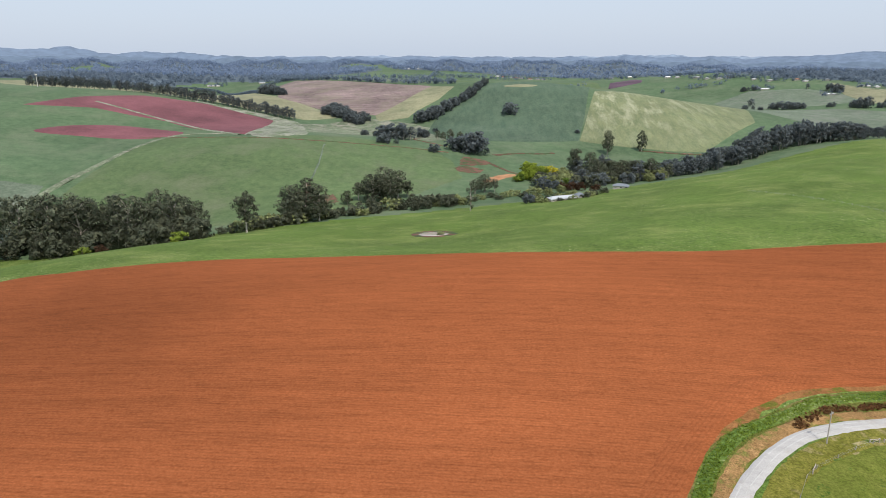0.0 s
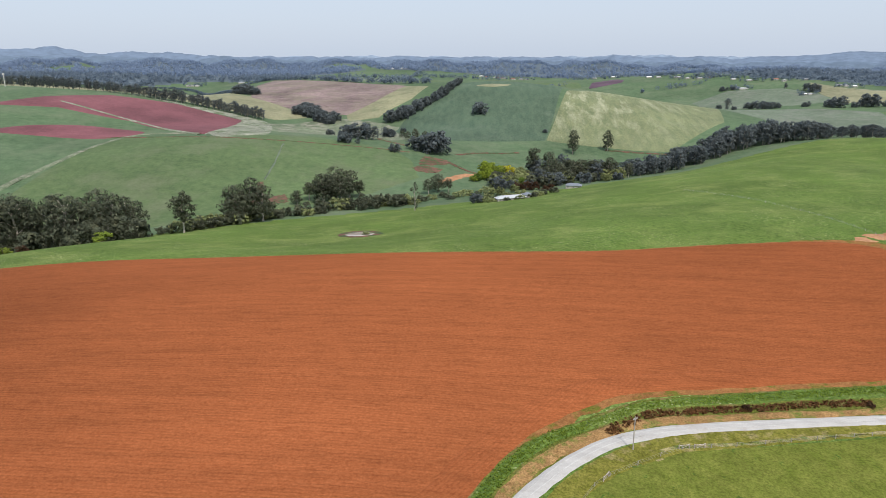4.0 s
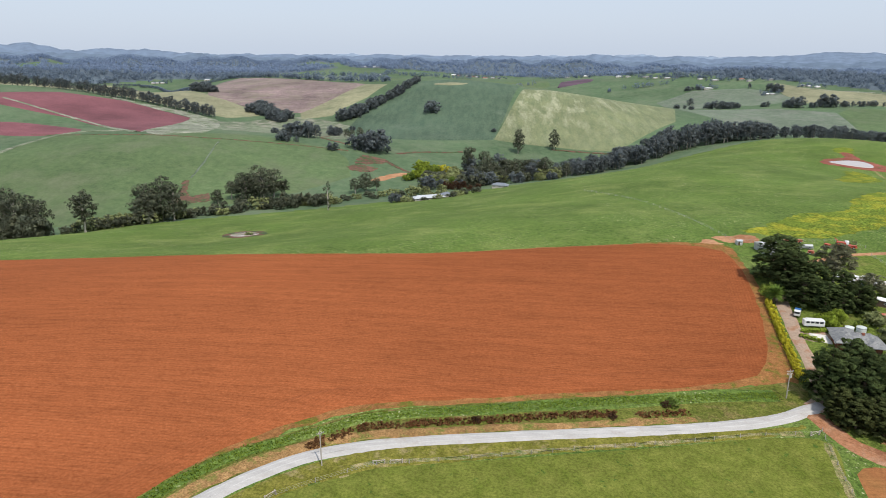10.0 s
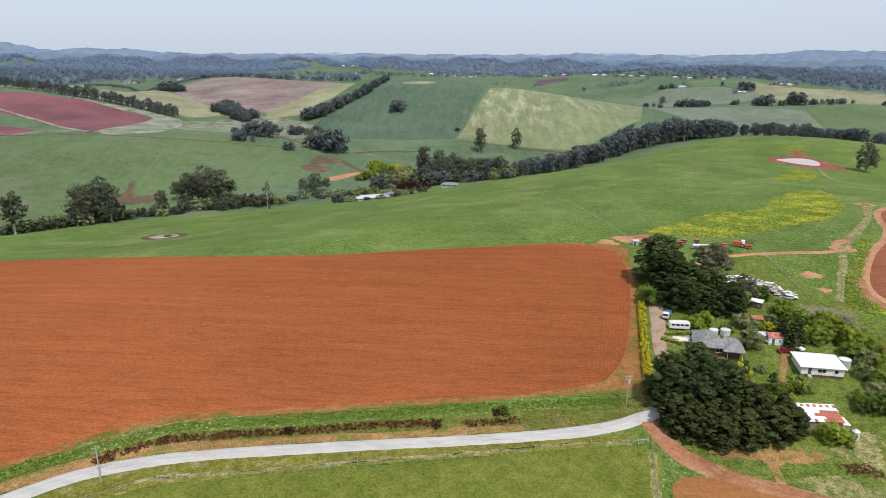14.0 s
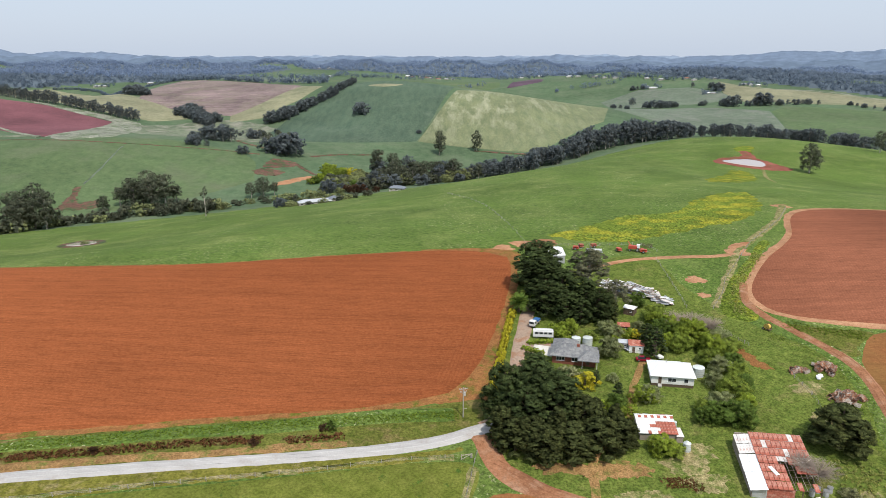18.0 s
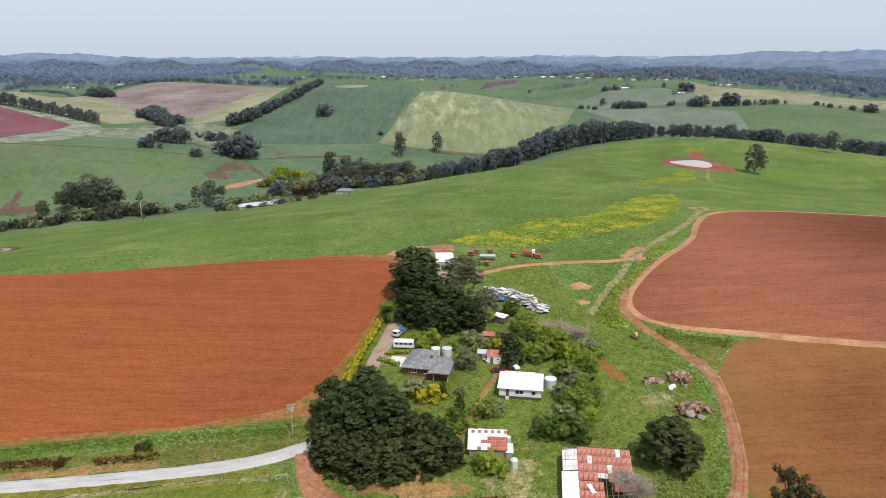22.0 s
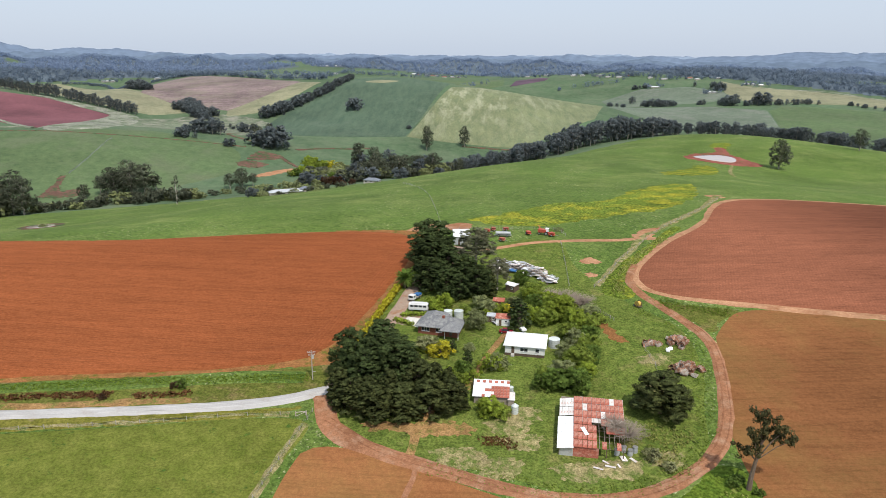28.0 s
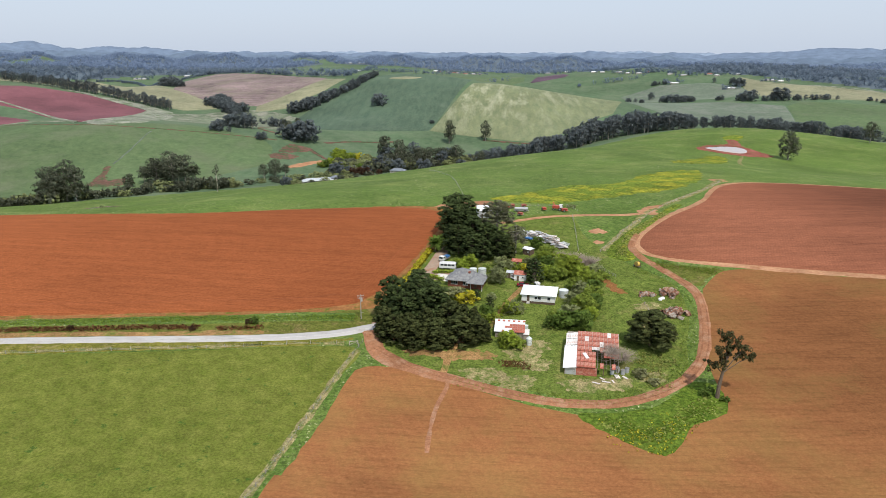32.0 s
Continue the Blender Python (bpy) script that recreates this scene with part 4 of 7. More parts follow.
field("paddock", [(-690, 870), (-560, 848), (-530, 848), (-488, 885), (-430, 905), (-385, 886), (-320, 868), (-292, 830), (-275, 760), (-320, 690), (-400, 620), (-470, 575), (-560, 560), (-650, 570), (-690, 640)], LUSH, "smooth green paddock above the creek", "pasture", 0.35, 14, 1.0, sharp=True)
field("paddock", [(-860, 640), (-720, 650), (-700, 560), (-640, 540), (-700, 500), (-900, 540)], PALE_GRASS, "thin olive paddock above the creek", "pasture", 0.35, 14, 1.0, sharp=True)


# ---- trees ----
def leaves_mesh(name, clumps, per, size, mat, seed, droop=0.0):
    """Many small leaf sprays on and in a set of clumps (x, y, z, radius, flatness, and the side of its lobe)."""
    r = np.random.RandomState(seed)
    c = np.repeat(np.array(clumps, float), per, 0)
    d = r.normal(size=(len(c), 3))
    d /= np.linalg.norm(d, axis=1)[:, None]
    reach = c[:, 3:4] * r.uniform(0.55, 1.05, (len(c), 1))
    p = c[:, :3] + d * reach * np.column_stack([np.ones(len(c)), np.ones(len(c)), c[:, 4]])
    nrm = d + r.normal(size=d.shape) * 0.33 + np.array([0, 0, 0.5])
    nrm /= np.linalg.norm(nrm, axis=1)[:, None]
    u = np.cross(nrm, r.normal(size=d.shape))
    u /= np.linalg.norm(u, axis=1)[:, None] + 1e-9
    v = np.cross(nrm, u)
    s = size * r.uniform(0.5, 1.25, (len(c), 1))
    k = r.uniform(0.55, 1.0, (len(c), 1))
    u, v = u * s, v * s * k
    tip = np.array([0, 0, -droop]) * s
    verts = np.stack([p - u * 0.45 - v * 0.5, p + u * 0.65 + tip, p - u * 0.45 + v * 0.5], 1).reshape(-1, 3)
    faces = np.arange(len(verts)).reshape(-1, 3)
    me = mesh_of(name, verts.tolist(), faces.tolist(), mat, True)
    # rounded shading over each clump
    out = d * 0.9 + nrm * 0.35 + np.array([0, 0, 0.35])
    if c.shape[1] > 5:
        # and over the lobe that the clump belongs to
        out = d * 0.35 + nrm * 0.2 + c[:, 5:8] * 0.95 + np.array([0, 0, 0.1])
    out /= np.linalg.norm(out, axis=1)[:, None]
    me.normals_split_custom_set_from_vertices(np.repeat(out, 3, 0).tolist())
    return me


def stem_mesh(name, base_r, points, limbs, mat):
    """A tapered trunk through the given points, and limbs from a height to a tip."""
    bm = bmesh.new()
    n = len(points) - 1
    for i in range(n):
        rod(bm, points[i], points[i + 1], base_r * (1 - 0.75 * i / n), base_r * (1 - 0.75 * (i + 1) / n), 7)
    for a, b, w in limbs:
        a, b = Vector(a), Vector(b)
        mid = a.lerp(b, 0.55) + Vector((0, 0, 0.08 * (b - a).length))
        rod(bm, a, mid, w, w * 0.7, 5)
        rod(bm, mid, b, w * 0.7, w * 0.25, 5)
    me = bpy.data.meshes.new(name)
    bm.to_mesh(me)
    bm.free()
    me.materials.append(mat)
    return me


PROTO = {}


def plant(kind, x, y, h, spread=1.0, turn=None, label="", category="tree", group="", lift=-0.1):
    """Sets one tree or shrub of a kind on the ground, h metres high."""
    rnd = random.Random(round(x * 7.3 + y * 3.1 + h))
    turn = rnd.uniform(0, 360) if turn is None else turn
    if kind not in PROTO:
        PROTO[kind] = SPECIES[kind](kind)
        root, high = PROTO[kind]
        fresh = True
    else:
        fresh = False
    root, high = PROTO[kind]
    s = h / high
    m = pose(x, y, gz(x, y) + lift, 0, 0, turn) @ Matrix.Diagonal((s * spread, s * spread, s, 1))
    if fresh:
        ob = root
        ob.matrix_basis = m
    else:
        ob = copy_thing(root, m @ Matrix.Diagonal((1 / root.scale[0], 1 / root.scale[1], 1 / root.scale[2], 1)))
    return tagged(ob, label, category, group)


def tree_of(name, label, trunk, crown, crown_label=""):
    root = new(name)
    tagged(root, label, "tree")
    part("trunk", trunk, None, root)
    part("crown", crown, None, root)
    return root


def lobed(r, lobes, n, squash, spray, flat):
    """Leaf clumps over the upper and outer side of each lobe (x, y, z, radius) of a crown."""
    out = []
    for x, y, z, big in lobes:
        for _ in range(n):
            d = Vector((r.gauss(0, 1), r.gauss(0, 1), r.gauss(0.35, 1))).normalized()
            far = big * r.uniform(0.72, 1.04)
            out.append((x + d.x * far, y + d.y * far, z + d.z * far * squash, big * spray * r.uniform(0.75, 1.25), flat, d.x, d.y, d.z))
    return out


def cypress_kind(seed, mat, high=20.0, wide=8.0, cone=0.0, name="cypress_tree", lobe=44, n=21, per=84, leaf=0.31, low=0.10, bark=None):
    def build(kind):
        r = random.Random(seed)
        lobes, limbs = [], []
        for i in range(lobe):
            # heavy layered boughs over a domed or conical outline, with gaps between them
            f = low + (0.90 - low) * (i + 0.6 * r.random()) / lobe
            a = i * 2.39996 + r.gauss(0, 0.3)
            dome = 0.85 + 0.15 * f / 0.3 if f < 0.3 else max(0.0, 1 - ((f - 0.3) / 0.74) ** 2) ** 0.5
            edge = 1.12 * wide * (dome * (1 - cone) + (1 - f) ** 0.85 * cone) * r.uniform(0.84, 1.08)
            big = wide * r.uniform(0.27, 0.40) * (0.5 + 0.45 * dome) * (1 - 0.3 * cone)
            d = max(0.0, edge - big * 0.95)
            lobes.append((d * math.cos(a), d * math.sin(a), high * f, big))
            limbs.append(((0, 0, high * f * 0.75), (0.6 * d * math.cos(a), 0.6 * d * math.sin(a), high * f * 0.97), 0.12))
        lobes.append((0.1 * wide, 0, high * 0.93, wide * 0.22 * (1 - 0.4 * cone)))
        lobes += [(0, 0, high * f, 0.42 * wide * (1 - 0.65 * f)) for f in (0.2, 0.38, 0.56, 0.74) if f > low]
        clumps = lobed(r, lobes, n, 0.46, 0.38, 0.32)
        trunk = stem_mesh("trunk", 0.55, [(0, 0, -0.5), (0.2, 0, high * 0.3), (0, 0.2, high * 0.6), (0, 0, high * 0.9)], limbs, bark or BARK)
        return tree_of(name, "dense dark green cypress", trunk, leaves_mesh("crown", clumps, per, leaf, mat, seed, 0.25)), high
    return build


def gum_kind(seed, mat, high=24.0, wide=7.0, bare=0.35, bark=None, lobe=15, n=13, per=16, leaf=0.8, name="gum_tree"):
    def build(kind):
        r = random.Random(seed)
        pts = [(0, 0, -0.5)]
        for i in range(1, 5):
            pts.append((r.uniform(-0.5, 0.5) * i * 0.5, r.uniform(-0.5, 0.5) * i * 0.5, high * 0.2 * i))
        lobes, limbs = [], []
        for i in range(lobe):
            u = (i + r.random()) / lobe
            f = bare + (0.92 - bare) * u
            a = i * 2.39996 + r.gauss(0, 0.3)
            big = wide * r.uniform(0.33, 0.46)
            d = max(0.0, wide * (0.45 + 0.6 * math.sin(0.5 + 2.5 * u)) * r.uniform(0.75, 1.05) - big * 0.7)
            lobes.append((d * math.cos(a), d * math.sin(a), high * f, big))
            q = pts[min(4, max(1, int(f * 4)))]
            limbs.append(((q[0], q[1], high * max(0.2, f - 0.2)), lobes[-1][:3], 0.16))
        lobes += [(0, 0, high * (bare + (1 - bare) * f), 0.42 * wide) for f in (0.3, 0.6)]
        clumps = lobed(r, lobes, n, 0.75, 0.42, 0.65)
        trunk = stem_mesh("trunk", 0.55, pts, limbs, bark or PALE_BARK)
        return tree_of(name, "tall eucalypt with an open grey-green crown", trunk, leaves_mesh("crown", clumps, per, leaf, mat, seed, 0.4)), high
    return build


def shrub_kind(seed, mat, high=4.0, wide=2.6, lobe=10, n=10, per=30, leaf=0.32, name="shrub", low=0.14, peak=0.75):
    def build(kind):
        r = random.Random(seed)
        lobes, limbs = [], []
        for i in range(lobe):
            f = low + (0.84 - low) * (i + r.random()) / lobe
            prof = max(0.15, math.sin(min(3.0, 0.5 + f * 2.5))) ** peak
            a = i * 2.39996 + r.gauss(0, 0.35)
            big = wide * r.uniform(0.42, 0.56) * (1.15 - 0.4 * f)
            d = max(0.0, 1.12 * wide * prof * r.uniform(0.85, 1.1) - big * 0.75)
            lobes.append((d * math.cos(a), d * math.sin(a), high * f, big))
            limbs.append(((0, 0, high * 0.15), lobes[-1][:3], 0.05))
        clumps = lobed(r, lobes, n, 0.8, 0.44, 0.7)
        trunk = stem_mesh("trunk", 0.12, [(0, 0, -0.3), (0.05, 0, high * 0.3), (0, 0.05, high * 0.7)], limbs, BARK)
        return tree_of(name, "leafy garden shrub", trunk, leaves_mesh("crown", clumps, per, leaf, mat, seed, 0.2)), high
    return build


def bare_kind(seed, high=4.0, wide=4.0, name="bare_shrub"):
    def build(kind):
        r = random.Random(seed)
        bm = bmesh.new()
        for i in range(210):
            a, b = r.uniform(0, 6.283), r.uniform(0.2, 1.3)
            d = wide * r.uniform(0.3, 1.0)
            tip = Vector((d * math.cos(a), d * math.sin(a), high * r.uniform(0.35, 1.0) * (1 - 0.3 * d / wide)))
            mid = tip * 0.55 + Vector((0, 0, 0.4))
            rod(bm, mid * 0.2, mid, 0.05, 0.035, 3)
            rod(bm, mid, tip, 0.04, 0.018, 3)
            for _ in range(3):
                rod(bm, mid.lerp(tip, r.uniform(0.2, 0.8)), tip + Vector((r.uniform(-1, 1), r.uniform(-1, 1), r.uniform(-0.3, 0.5))), 0.02, 0.01, 3)
        me = bpy.data.meshes.new("twigs")
        bm.to_mesh(me)
        bm.free()
        me.materials.append(TWIG)
        root = new(name)
        part("branchwork", me, None, root)
        part("stump", rodded((0, 0, -0.3), (0, 0, 0.5), 0.16, 0.1), BARK, root)
        return root, high
    return build


def palm_kind(kind):
    root = new("palm_tree")
    r = random.Random(5)
    part("trunk", stem_mesh("trunk", 0.55, [(0, 0, -0.3), (0, 0, 1.2), (0.1, 0, 2.4), (0.1, 0, 3.4)], [], BARK), None, root)
    verts, faces = [], []
    arch = [(3.9 * s - 0.5 * s * s, 0.9 * s - 1.9 * s * s) for s in np.linspace(0, 1, 15)]
    for j, (x, z) in enumerate(arch):
        s = j / 14
        w = 0.75 * math.sin(0.35 + 2.5 * s)
        for k in (-1, 1):
            o = len(verts)
            verts += [(x, 0, z), (x + 0.24, 0, z), (x + 0.62, k * w, z - 0.28 * w), (x + 0.42, k * w * 0.95, z - 0.30 * w)]
            faces.append((o, o + 1, o + 2, o + 3))
        if j:
            px, pz = arch[j - 1]
            o = len(verts)
            verts += [(px, -0.05, pz), (px, 0.05, pz), (x, 0.04, z), (x, -0.04, z)]
            faces.append((o, o + 1, o + 2, o + 3))
    me = mesh_of("frond", verts, faces, DEEP_LEAF)
    for i in range(64):
        part("frond", me, None, root, at=pose(0.1, 0, 3.4, 0, r.uniform(-68, 24), 137.5 * i))
    return root, 5.6


def near_gum_kind(kind):
    """A leggy old gum: a leaning stem that forks, long bare limbs and clumps of leaves at their ends."""
    r = random.Random(17)
    forks = [(1.4, 0.3, 17.2, 0.20), (3.2, -0.6, 16.6, 0.14), (0.2, 0.6, 17.6, 0.14), (-2.0, 0.8, 9.4, 0.16), (-0.8, -0.6, 13.6, 0.10), (5.4, 0.4, 13.6, 0.18), (7.4, -0.4, 12.2, 0.14), (4.6, 0.9, 12.2, 0.10), (1.7, 0.4, 11.8, 0.14), (0.0, -0.5, 10.0, 0.14), (1.5, -0.3, 14.2, 0.14)]
    limbs, clumps = [], []
    for x, y, z, w in forks:
        start = (0.6, 0, 7.2) if z < 14 else (1.3, 0, 11.0)
        limbs.append((start, (x, y, z), w))
        for _ in range(7):
            clumps.append((x + r.gauss(0, 0.7), y + r.gauss(0, 0.7), z + r.gauss(0, 0.55), r.uniform(0.5, 1.1), 0.7))
        clumps.append((x * 0.75 + start[0] * 0.25, y + r.gauss(0, 0.5), z * 0.75 + start[2] * 0.25, r.uniform(0.4, 0.7), 0.7))
    trunk = stem_mesh("trunk", 0.62, [(0, 0, -0.5), (0.1, 0, 3.0), (0.5, 0, 6.5), (1.1, 0.1, 9.5), (1.4, 0, 12.5)], limbs, BARK)
    return tree_of("gum_tree", "leggy old gum", trunk, leaves_mesh("crown", clumps, 60, 0.42, DUSKY_LEAF, 17, 0.5)), 19.0


SPECIES = {
    "cypress_a": cypress_kind(3, CYPRESS), "cypress_b": cypress_kind(8, CYPRESS, 18, 8.5), "cypress_c": cypress_kind(12, CYPRESS_BROWN, 15, 7.0, 0.8, lobe=48),
    "cypress_d": cypress_kind(21, CYPRESS_BROWN, 13, 7.2, 0.2), "pine_grey": cypress_kind(30, PINE_LEAF, 17, 6.5, 0.0, "pine_tree", 30, 15, 40, 0.34, 0.42, PALE_BARK),
    "gum_a": gum_kind(1, GUM_LEAF), "gum_b": gum_kind(2, GUM_LEAF, 24, 8.5, 0.25), "gum_c": gum_kind(6, GUM_LEAF, 22, 6.5, 0.25), "gum_d": gum_kind(9, GUM_LEAF, 20, 7.5, 0.16, None, 17),
    "wood_a": gum_kind(14, HAZED_LEAF, 22, 7.5, 0.16, None, 13, 11, 14, 1.0, "woodland_tree"), "wood_b": gum_kind(15, HAZED_LEAF, 20, 8.5, 0.14, None, 14, 11, 14, 1.0, "woodland_tree"),
    "wood_c": gum_kind(19, HAZED_LEAF, 18, 6.0, 0.2, None, 12, 10, 14, 0.9, "pale_trunked_tree"),
    "near_gum": near_gum_kind, "dead_gum": gum_kind(23, GUM_LEAF, 24, 5.0, 0.12, PALE_BARK, 7, 8, 12, 0.8),
    "shrub_a": shrub_kind(1, SHRUB_LEAF), "shrub_b": shrub_kind(2, DEEP_LEAF), "shrub_c": shrub_kind(3, BRIGHT_LEAF), "shrub_gold": shrub_kind(4, GOLD_LEAF),
    "shrub_olive": shrub_kind(5, OLIVE_LEAF), "shrub_brown": shrub_kind(6, BROWN_LEAF), "shrub_cream": shrub_kind(7, CREAM_LEAF), "hedge_gold": shrub_kind(8, GOLD_LEAF, 2.0, 1.25, 7, 8, 20, 0.28, "hedge_shrub"),
    "hedge_low": shrub_kind(9, BRIGHT_LEAF, 1.3, 1.0, 7, 8, 20, 0.22, "hedge_shrub"),
    "tree_a": shrub_kind(11, SHRUB_LEAF, 8, 4.6, 15, 14, 62, 0.36, "garden_tree"), "tree_b": shrub_kind(12, DEEP_LEAF, 8, 4.4, 15, 14, 62, 0.36, "garden_tree", 0.1), "tree_c": shrub_kind(13, OLIVE_LEAF, 8, 4.6, 14, 14, 62, 0.34, "garden_tree"),
    "tree_d": shrub_kind(16, BRIGHT_LEAF, 8, 4.6, 15, 14, 62, 0.36, "garden_tree"),
    "cone": cypress_kind(41, CYPRESS, 8, 2.4, 0.55, "conifer", 28, 9, 32, 0.26), "bush": shrub_kind(51, GUM_LEAF, 4, 3.2, 8, 7, 22, 0.6), "bush_mid": shrub_kind(54, GUM_LEAF, 8, 5.0, 11, 10, 20, 0.8, "tree", 0.1),
    "bush_dark": shrub_kind(52, HAZED_LEAF, 8, 5.0, 11, 10, 16, 0.95, "tree", 0.1), "bush_light": shrub_kind(53, OLIVE_LEAF, 4, 3.6, 8, 6, 18, 0.7), "bare": bare_kind(61), "palm": palm_kind,
}

# windbreak of big cypresses behind the house, and the grove by the road bend
N_LAB = "huge dark cypress in the windbreak behind the farmhouse"
for k, x, y, h, s in (("cypress_a", -15.5, 227, 19.5, 1.12), ("cypress_b", -15, 218, 16.5, 0.95), ("cypress_a", -9, 213, 14.5, 0.92), ("cypress_b", -14.5, 207, 12.5, 0.95), ("cypress_a", -3, 206, 14.5, 0.84),
                      ("cypress_b", 1.5, 202.5, 12, 0.86), ("cypress_a", -9, 202.5, 11.5, 0.9), ("cypress_c", 5, 204, 10.5, 0.85), ("cypress_a", -4.5, 200.5, 10, 0.85), ("cypress_b", -13, 223, 15.5, 0.8)):
    plant(k, x, y, h, s, label=N_LAB, group="windbreak cypresses")
plant("pine_grey", 0.8, 219, 19.6, 1.0, label="thin grey-green pine with bare limbs in the windbreak")
plant("pine_grey", 8.4, 208, 12.5, 1.0, label="thin grey-green pine with bare limbs in the windbreak")
S_LAB = "broad dark cypress in the grove at the road bend"
for k, x, y, h, s in (("cypress_b", -33, 150, 13, 0.95), ("cypress_a", -25, 154, 15, 1.0), ("cypress_a", -28, 143, 15, 1.05), ("cypress_b", -20, 146, 14, 1.0), ("cypress_d", -16.5, 153, 8.5, 0.8),
                      ("cypress_d", -14, 142, 10.5, 0.9), ("cypress_c", -6.5, 142, 12.5, 0.95), ("cypress_d", -34, 141, 9.5, 0.9), ("cypress_c", -21, 138, 11, 0.95), ("cypress_a", -31, 147, 14, 1.05), ("cypress_d", -10.5, 147, 7.5, 0.85), ("cypress_a", -19.5, 155, 9, 0.8), ("cypress_d", -27, 137.5, 10, 1.0), ("cypress_b", -24, 148, 15, 1.05)):
    plant(k, x, y, h * (0.84 + 0.44 * ((x * 7 + y * 3) % 10) / 10), s * 0.80, label=S_LAB, group="cypresses of the grove")
plant("cypress_d", 47, 138.5, 11.5, 1.1, 40, "dark spreading cypress beside a rusty shed")
plant("near_gum", 58.8, 111.4, 19.5, 1.0, 0, "leggy old gum with sparse brown-green leaf clumps")
for x, y, h, s in ((-31, 138, 9, 1.0), (-25, 135.5, 9, 1.0), (-18.5, 136, 9.5, 1.0), (-11, 137.5, 10, 1.0), (-5.5, 139, 9, 0.9)):
    plant("cypress_d", x, y, h, s, label=S_LAB, group="cypresses of the grove")
# low dark bushes added in place of the gum's shadow and dark grass
for x, y, h in ((56.0, 112.5, 2.0), (60.5, 110, 1.6), (57.5, 114, 1.8)):
    plant("shrub_b", x, y, h, 1.2, label="dark bush standing in for shadow and dark grass under an old gum", category="shrub")
plant("palm", -23.9, 209.0, 5.6, 1.0, 0, "short stout date palm beside the drive", "palm")
for i in range(38):
    f = i / 37
    plant("hedge_gold", np.interp(f, [0, 0.3, 0.62, 1], [-26.2, -29.2, -32.2, -35.6]), 207.5 - f * 48, 2.3 + 0.3 * math.sin(i * 2.1), 0.84, label="clipped golden conifer in a hedge along the drive", category="hedge", group="golden hedge")

# garden and yard shrubs
YARD_SOUTH = (
    ("shrub_c", -1, 152.5, 3.4, 1.0), ("cone", -1.6, 159, 5.5, 1.0), ("tree_b", -2.6, 154.5, 4.8, 0.75), ("shrub_c", 4.8, 158, 4.2, 1.0),
    ("shrub_olive", 7, 159, 3.9, 1.0), ("tree_d", 4.3, 137.5, 4.8, 0.9), ("shrub_a", 7, 137, 3.2, 1.0), ("shrub_cream", 41, 122, 2.2, 1.3),
    ("shrub_cream", 44, 118, 1.8, 1.2), ("shrub_c", -5.5, 155, 2.6, 1.0), ("tree_a", -4.5, 150, 4.0, 0.8))
YARD_MIDDLE = (
    ("shrub_olive", -1, 168, 2.2, 1.0), ("cone", 14.5, 182, 9.0, 1.35), ("tree_c", 1, 181, 6.0, 0.85), ("shrub_gold", -9.6, 165, 4.0, 1.15),
    ("cone", -6.0, 167, 4.2, 1.1), ("shrub_cream", -13.6, 167.7, 4.4, 1.1), 
    ("shrub_a", -15.5, 167, 2.4, 1.1))
YARD_EAST = (
    ("tree_d", 20, 201, 4.4, 0.9), ("tree_b", 17.2, 213.5, 5.2, 0.75), ("tree_a", 20.5, 203, 5.5, 0.95), ("tree_d", 27.6, 189, 7.5, 0.95),
    ("tree_a", 23, 184, 5.5, 0.9), ("tree_d", 31.5, 182, 6.0, 0.9), ("tree_a", 35, 180.5, 5.0, 0.85), ("tree_c", 30.5, 171, 5.2, 0.9),
    ("tree_a", 33, 167, 5.6, 0.9), ("tree_a", 29.5, 160, 5.8, 1.0), ("tree_b", 33, 163, 5.0, 0.9), ("tree_b", 22, 150, 5.2, 0.95))
YARD_THICKET = (
    ("tree_b", 27, 149, 6.0, 1.0), ("tree_c", 24.5, 155, 5.0, 0.9), ("shrub_b", 18.6, 149.5, 3.4, 1.1), ("tree_b", 20, 195, 4.6, 0.9),
    ("tree_a", 26, 194, 4.5, 0.9), ("tree_c", 35, 188, 4.2, 0.9), ("tree_a", 29, 176, 5.0, 0.9), ("tree_b", 34.5, 173, 5.0, 0.85),
    ("tree_c", 26.5, 165, 4.4, 0.8), ("tree_d", 31, 154.5, 4.6, 0.8), ("tree_d", 24, 199, 4.0, 0.9), ("tree_a", 17, 190, 4.0, 0.8),
    ("tree_d", 20, 186, 4.4, 0.8), ("shrub_a", 39, 185, 3.0, 1.2), ("shrub_olive", 38, 191, 3.0, 1.3), ("tree_a", 19.5, 153, 4.0, 0.8))
YARD_NORTH = (
    ("cone", 14.5, 191, 5.5, 1.6), ("shrub_gold", 11, 192, 2.6, 1.0), ("tree_d", -12.5, 192, 4.2, 0.8), ("tree_c", 4.5, 192, 4.2, 0.9),
    ("tree_d", -9.5, 194, 5.0, 0.8), ("shrub_c", -13, 195, 3.2, 1.1), ("tree_c", 2.6, 194, 4.8, 0.8), ("shrub_c", 9, 192, 3.0, 1.0),
    ("shrub_b", -18, 217, 4.6, 1.0), ("shrub_a", -22.5, 216, 4.0, 1.1), ("shrub_c", -11, 189.5, 2.2, 1.1),
    ("tree_c", 13, 196, 3.6, 0.8), ("shrub_c", 3.5, 188, 2.6, 1.1), ("shrub_a", -3, 191, 2.4, 1.2))
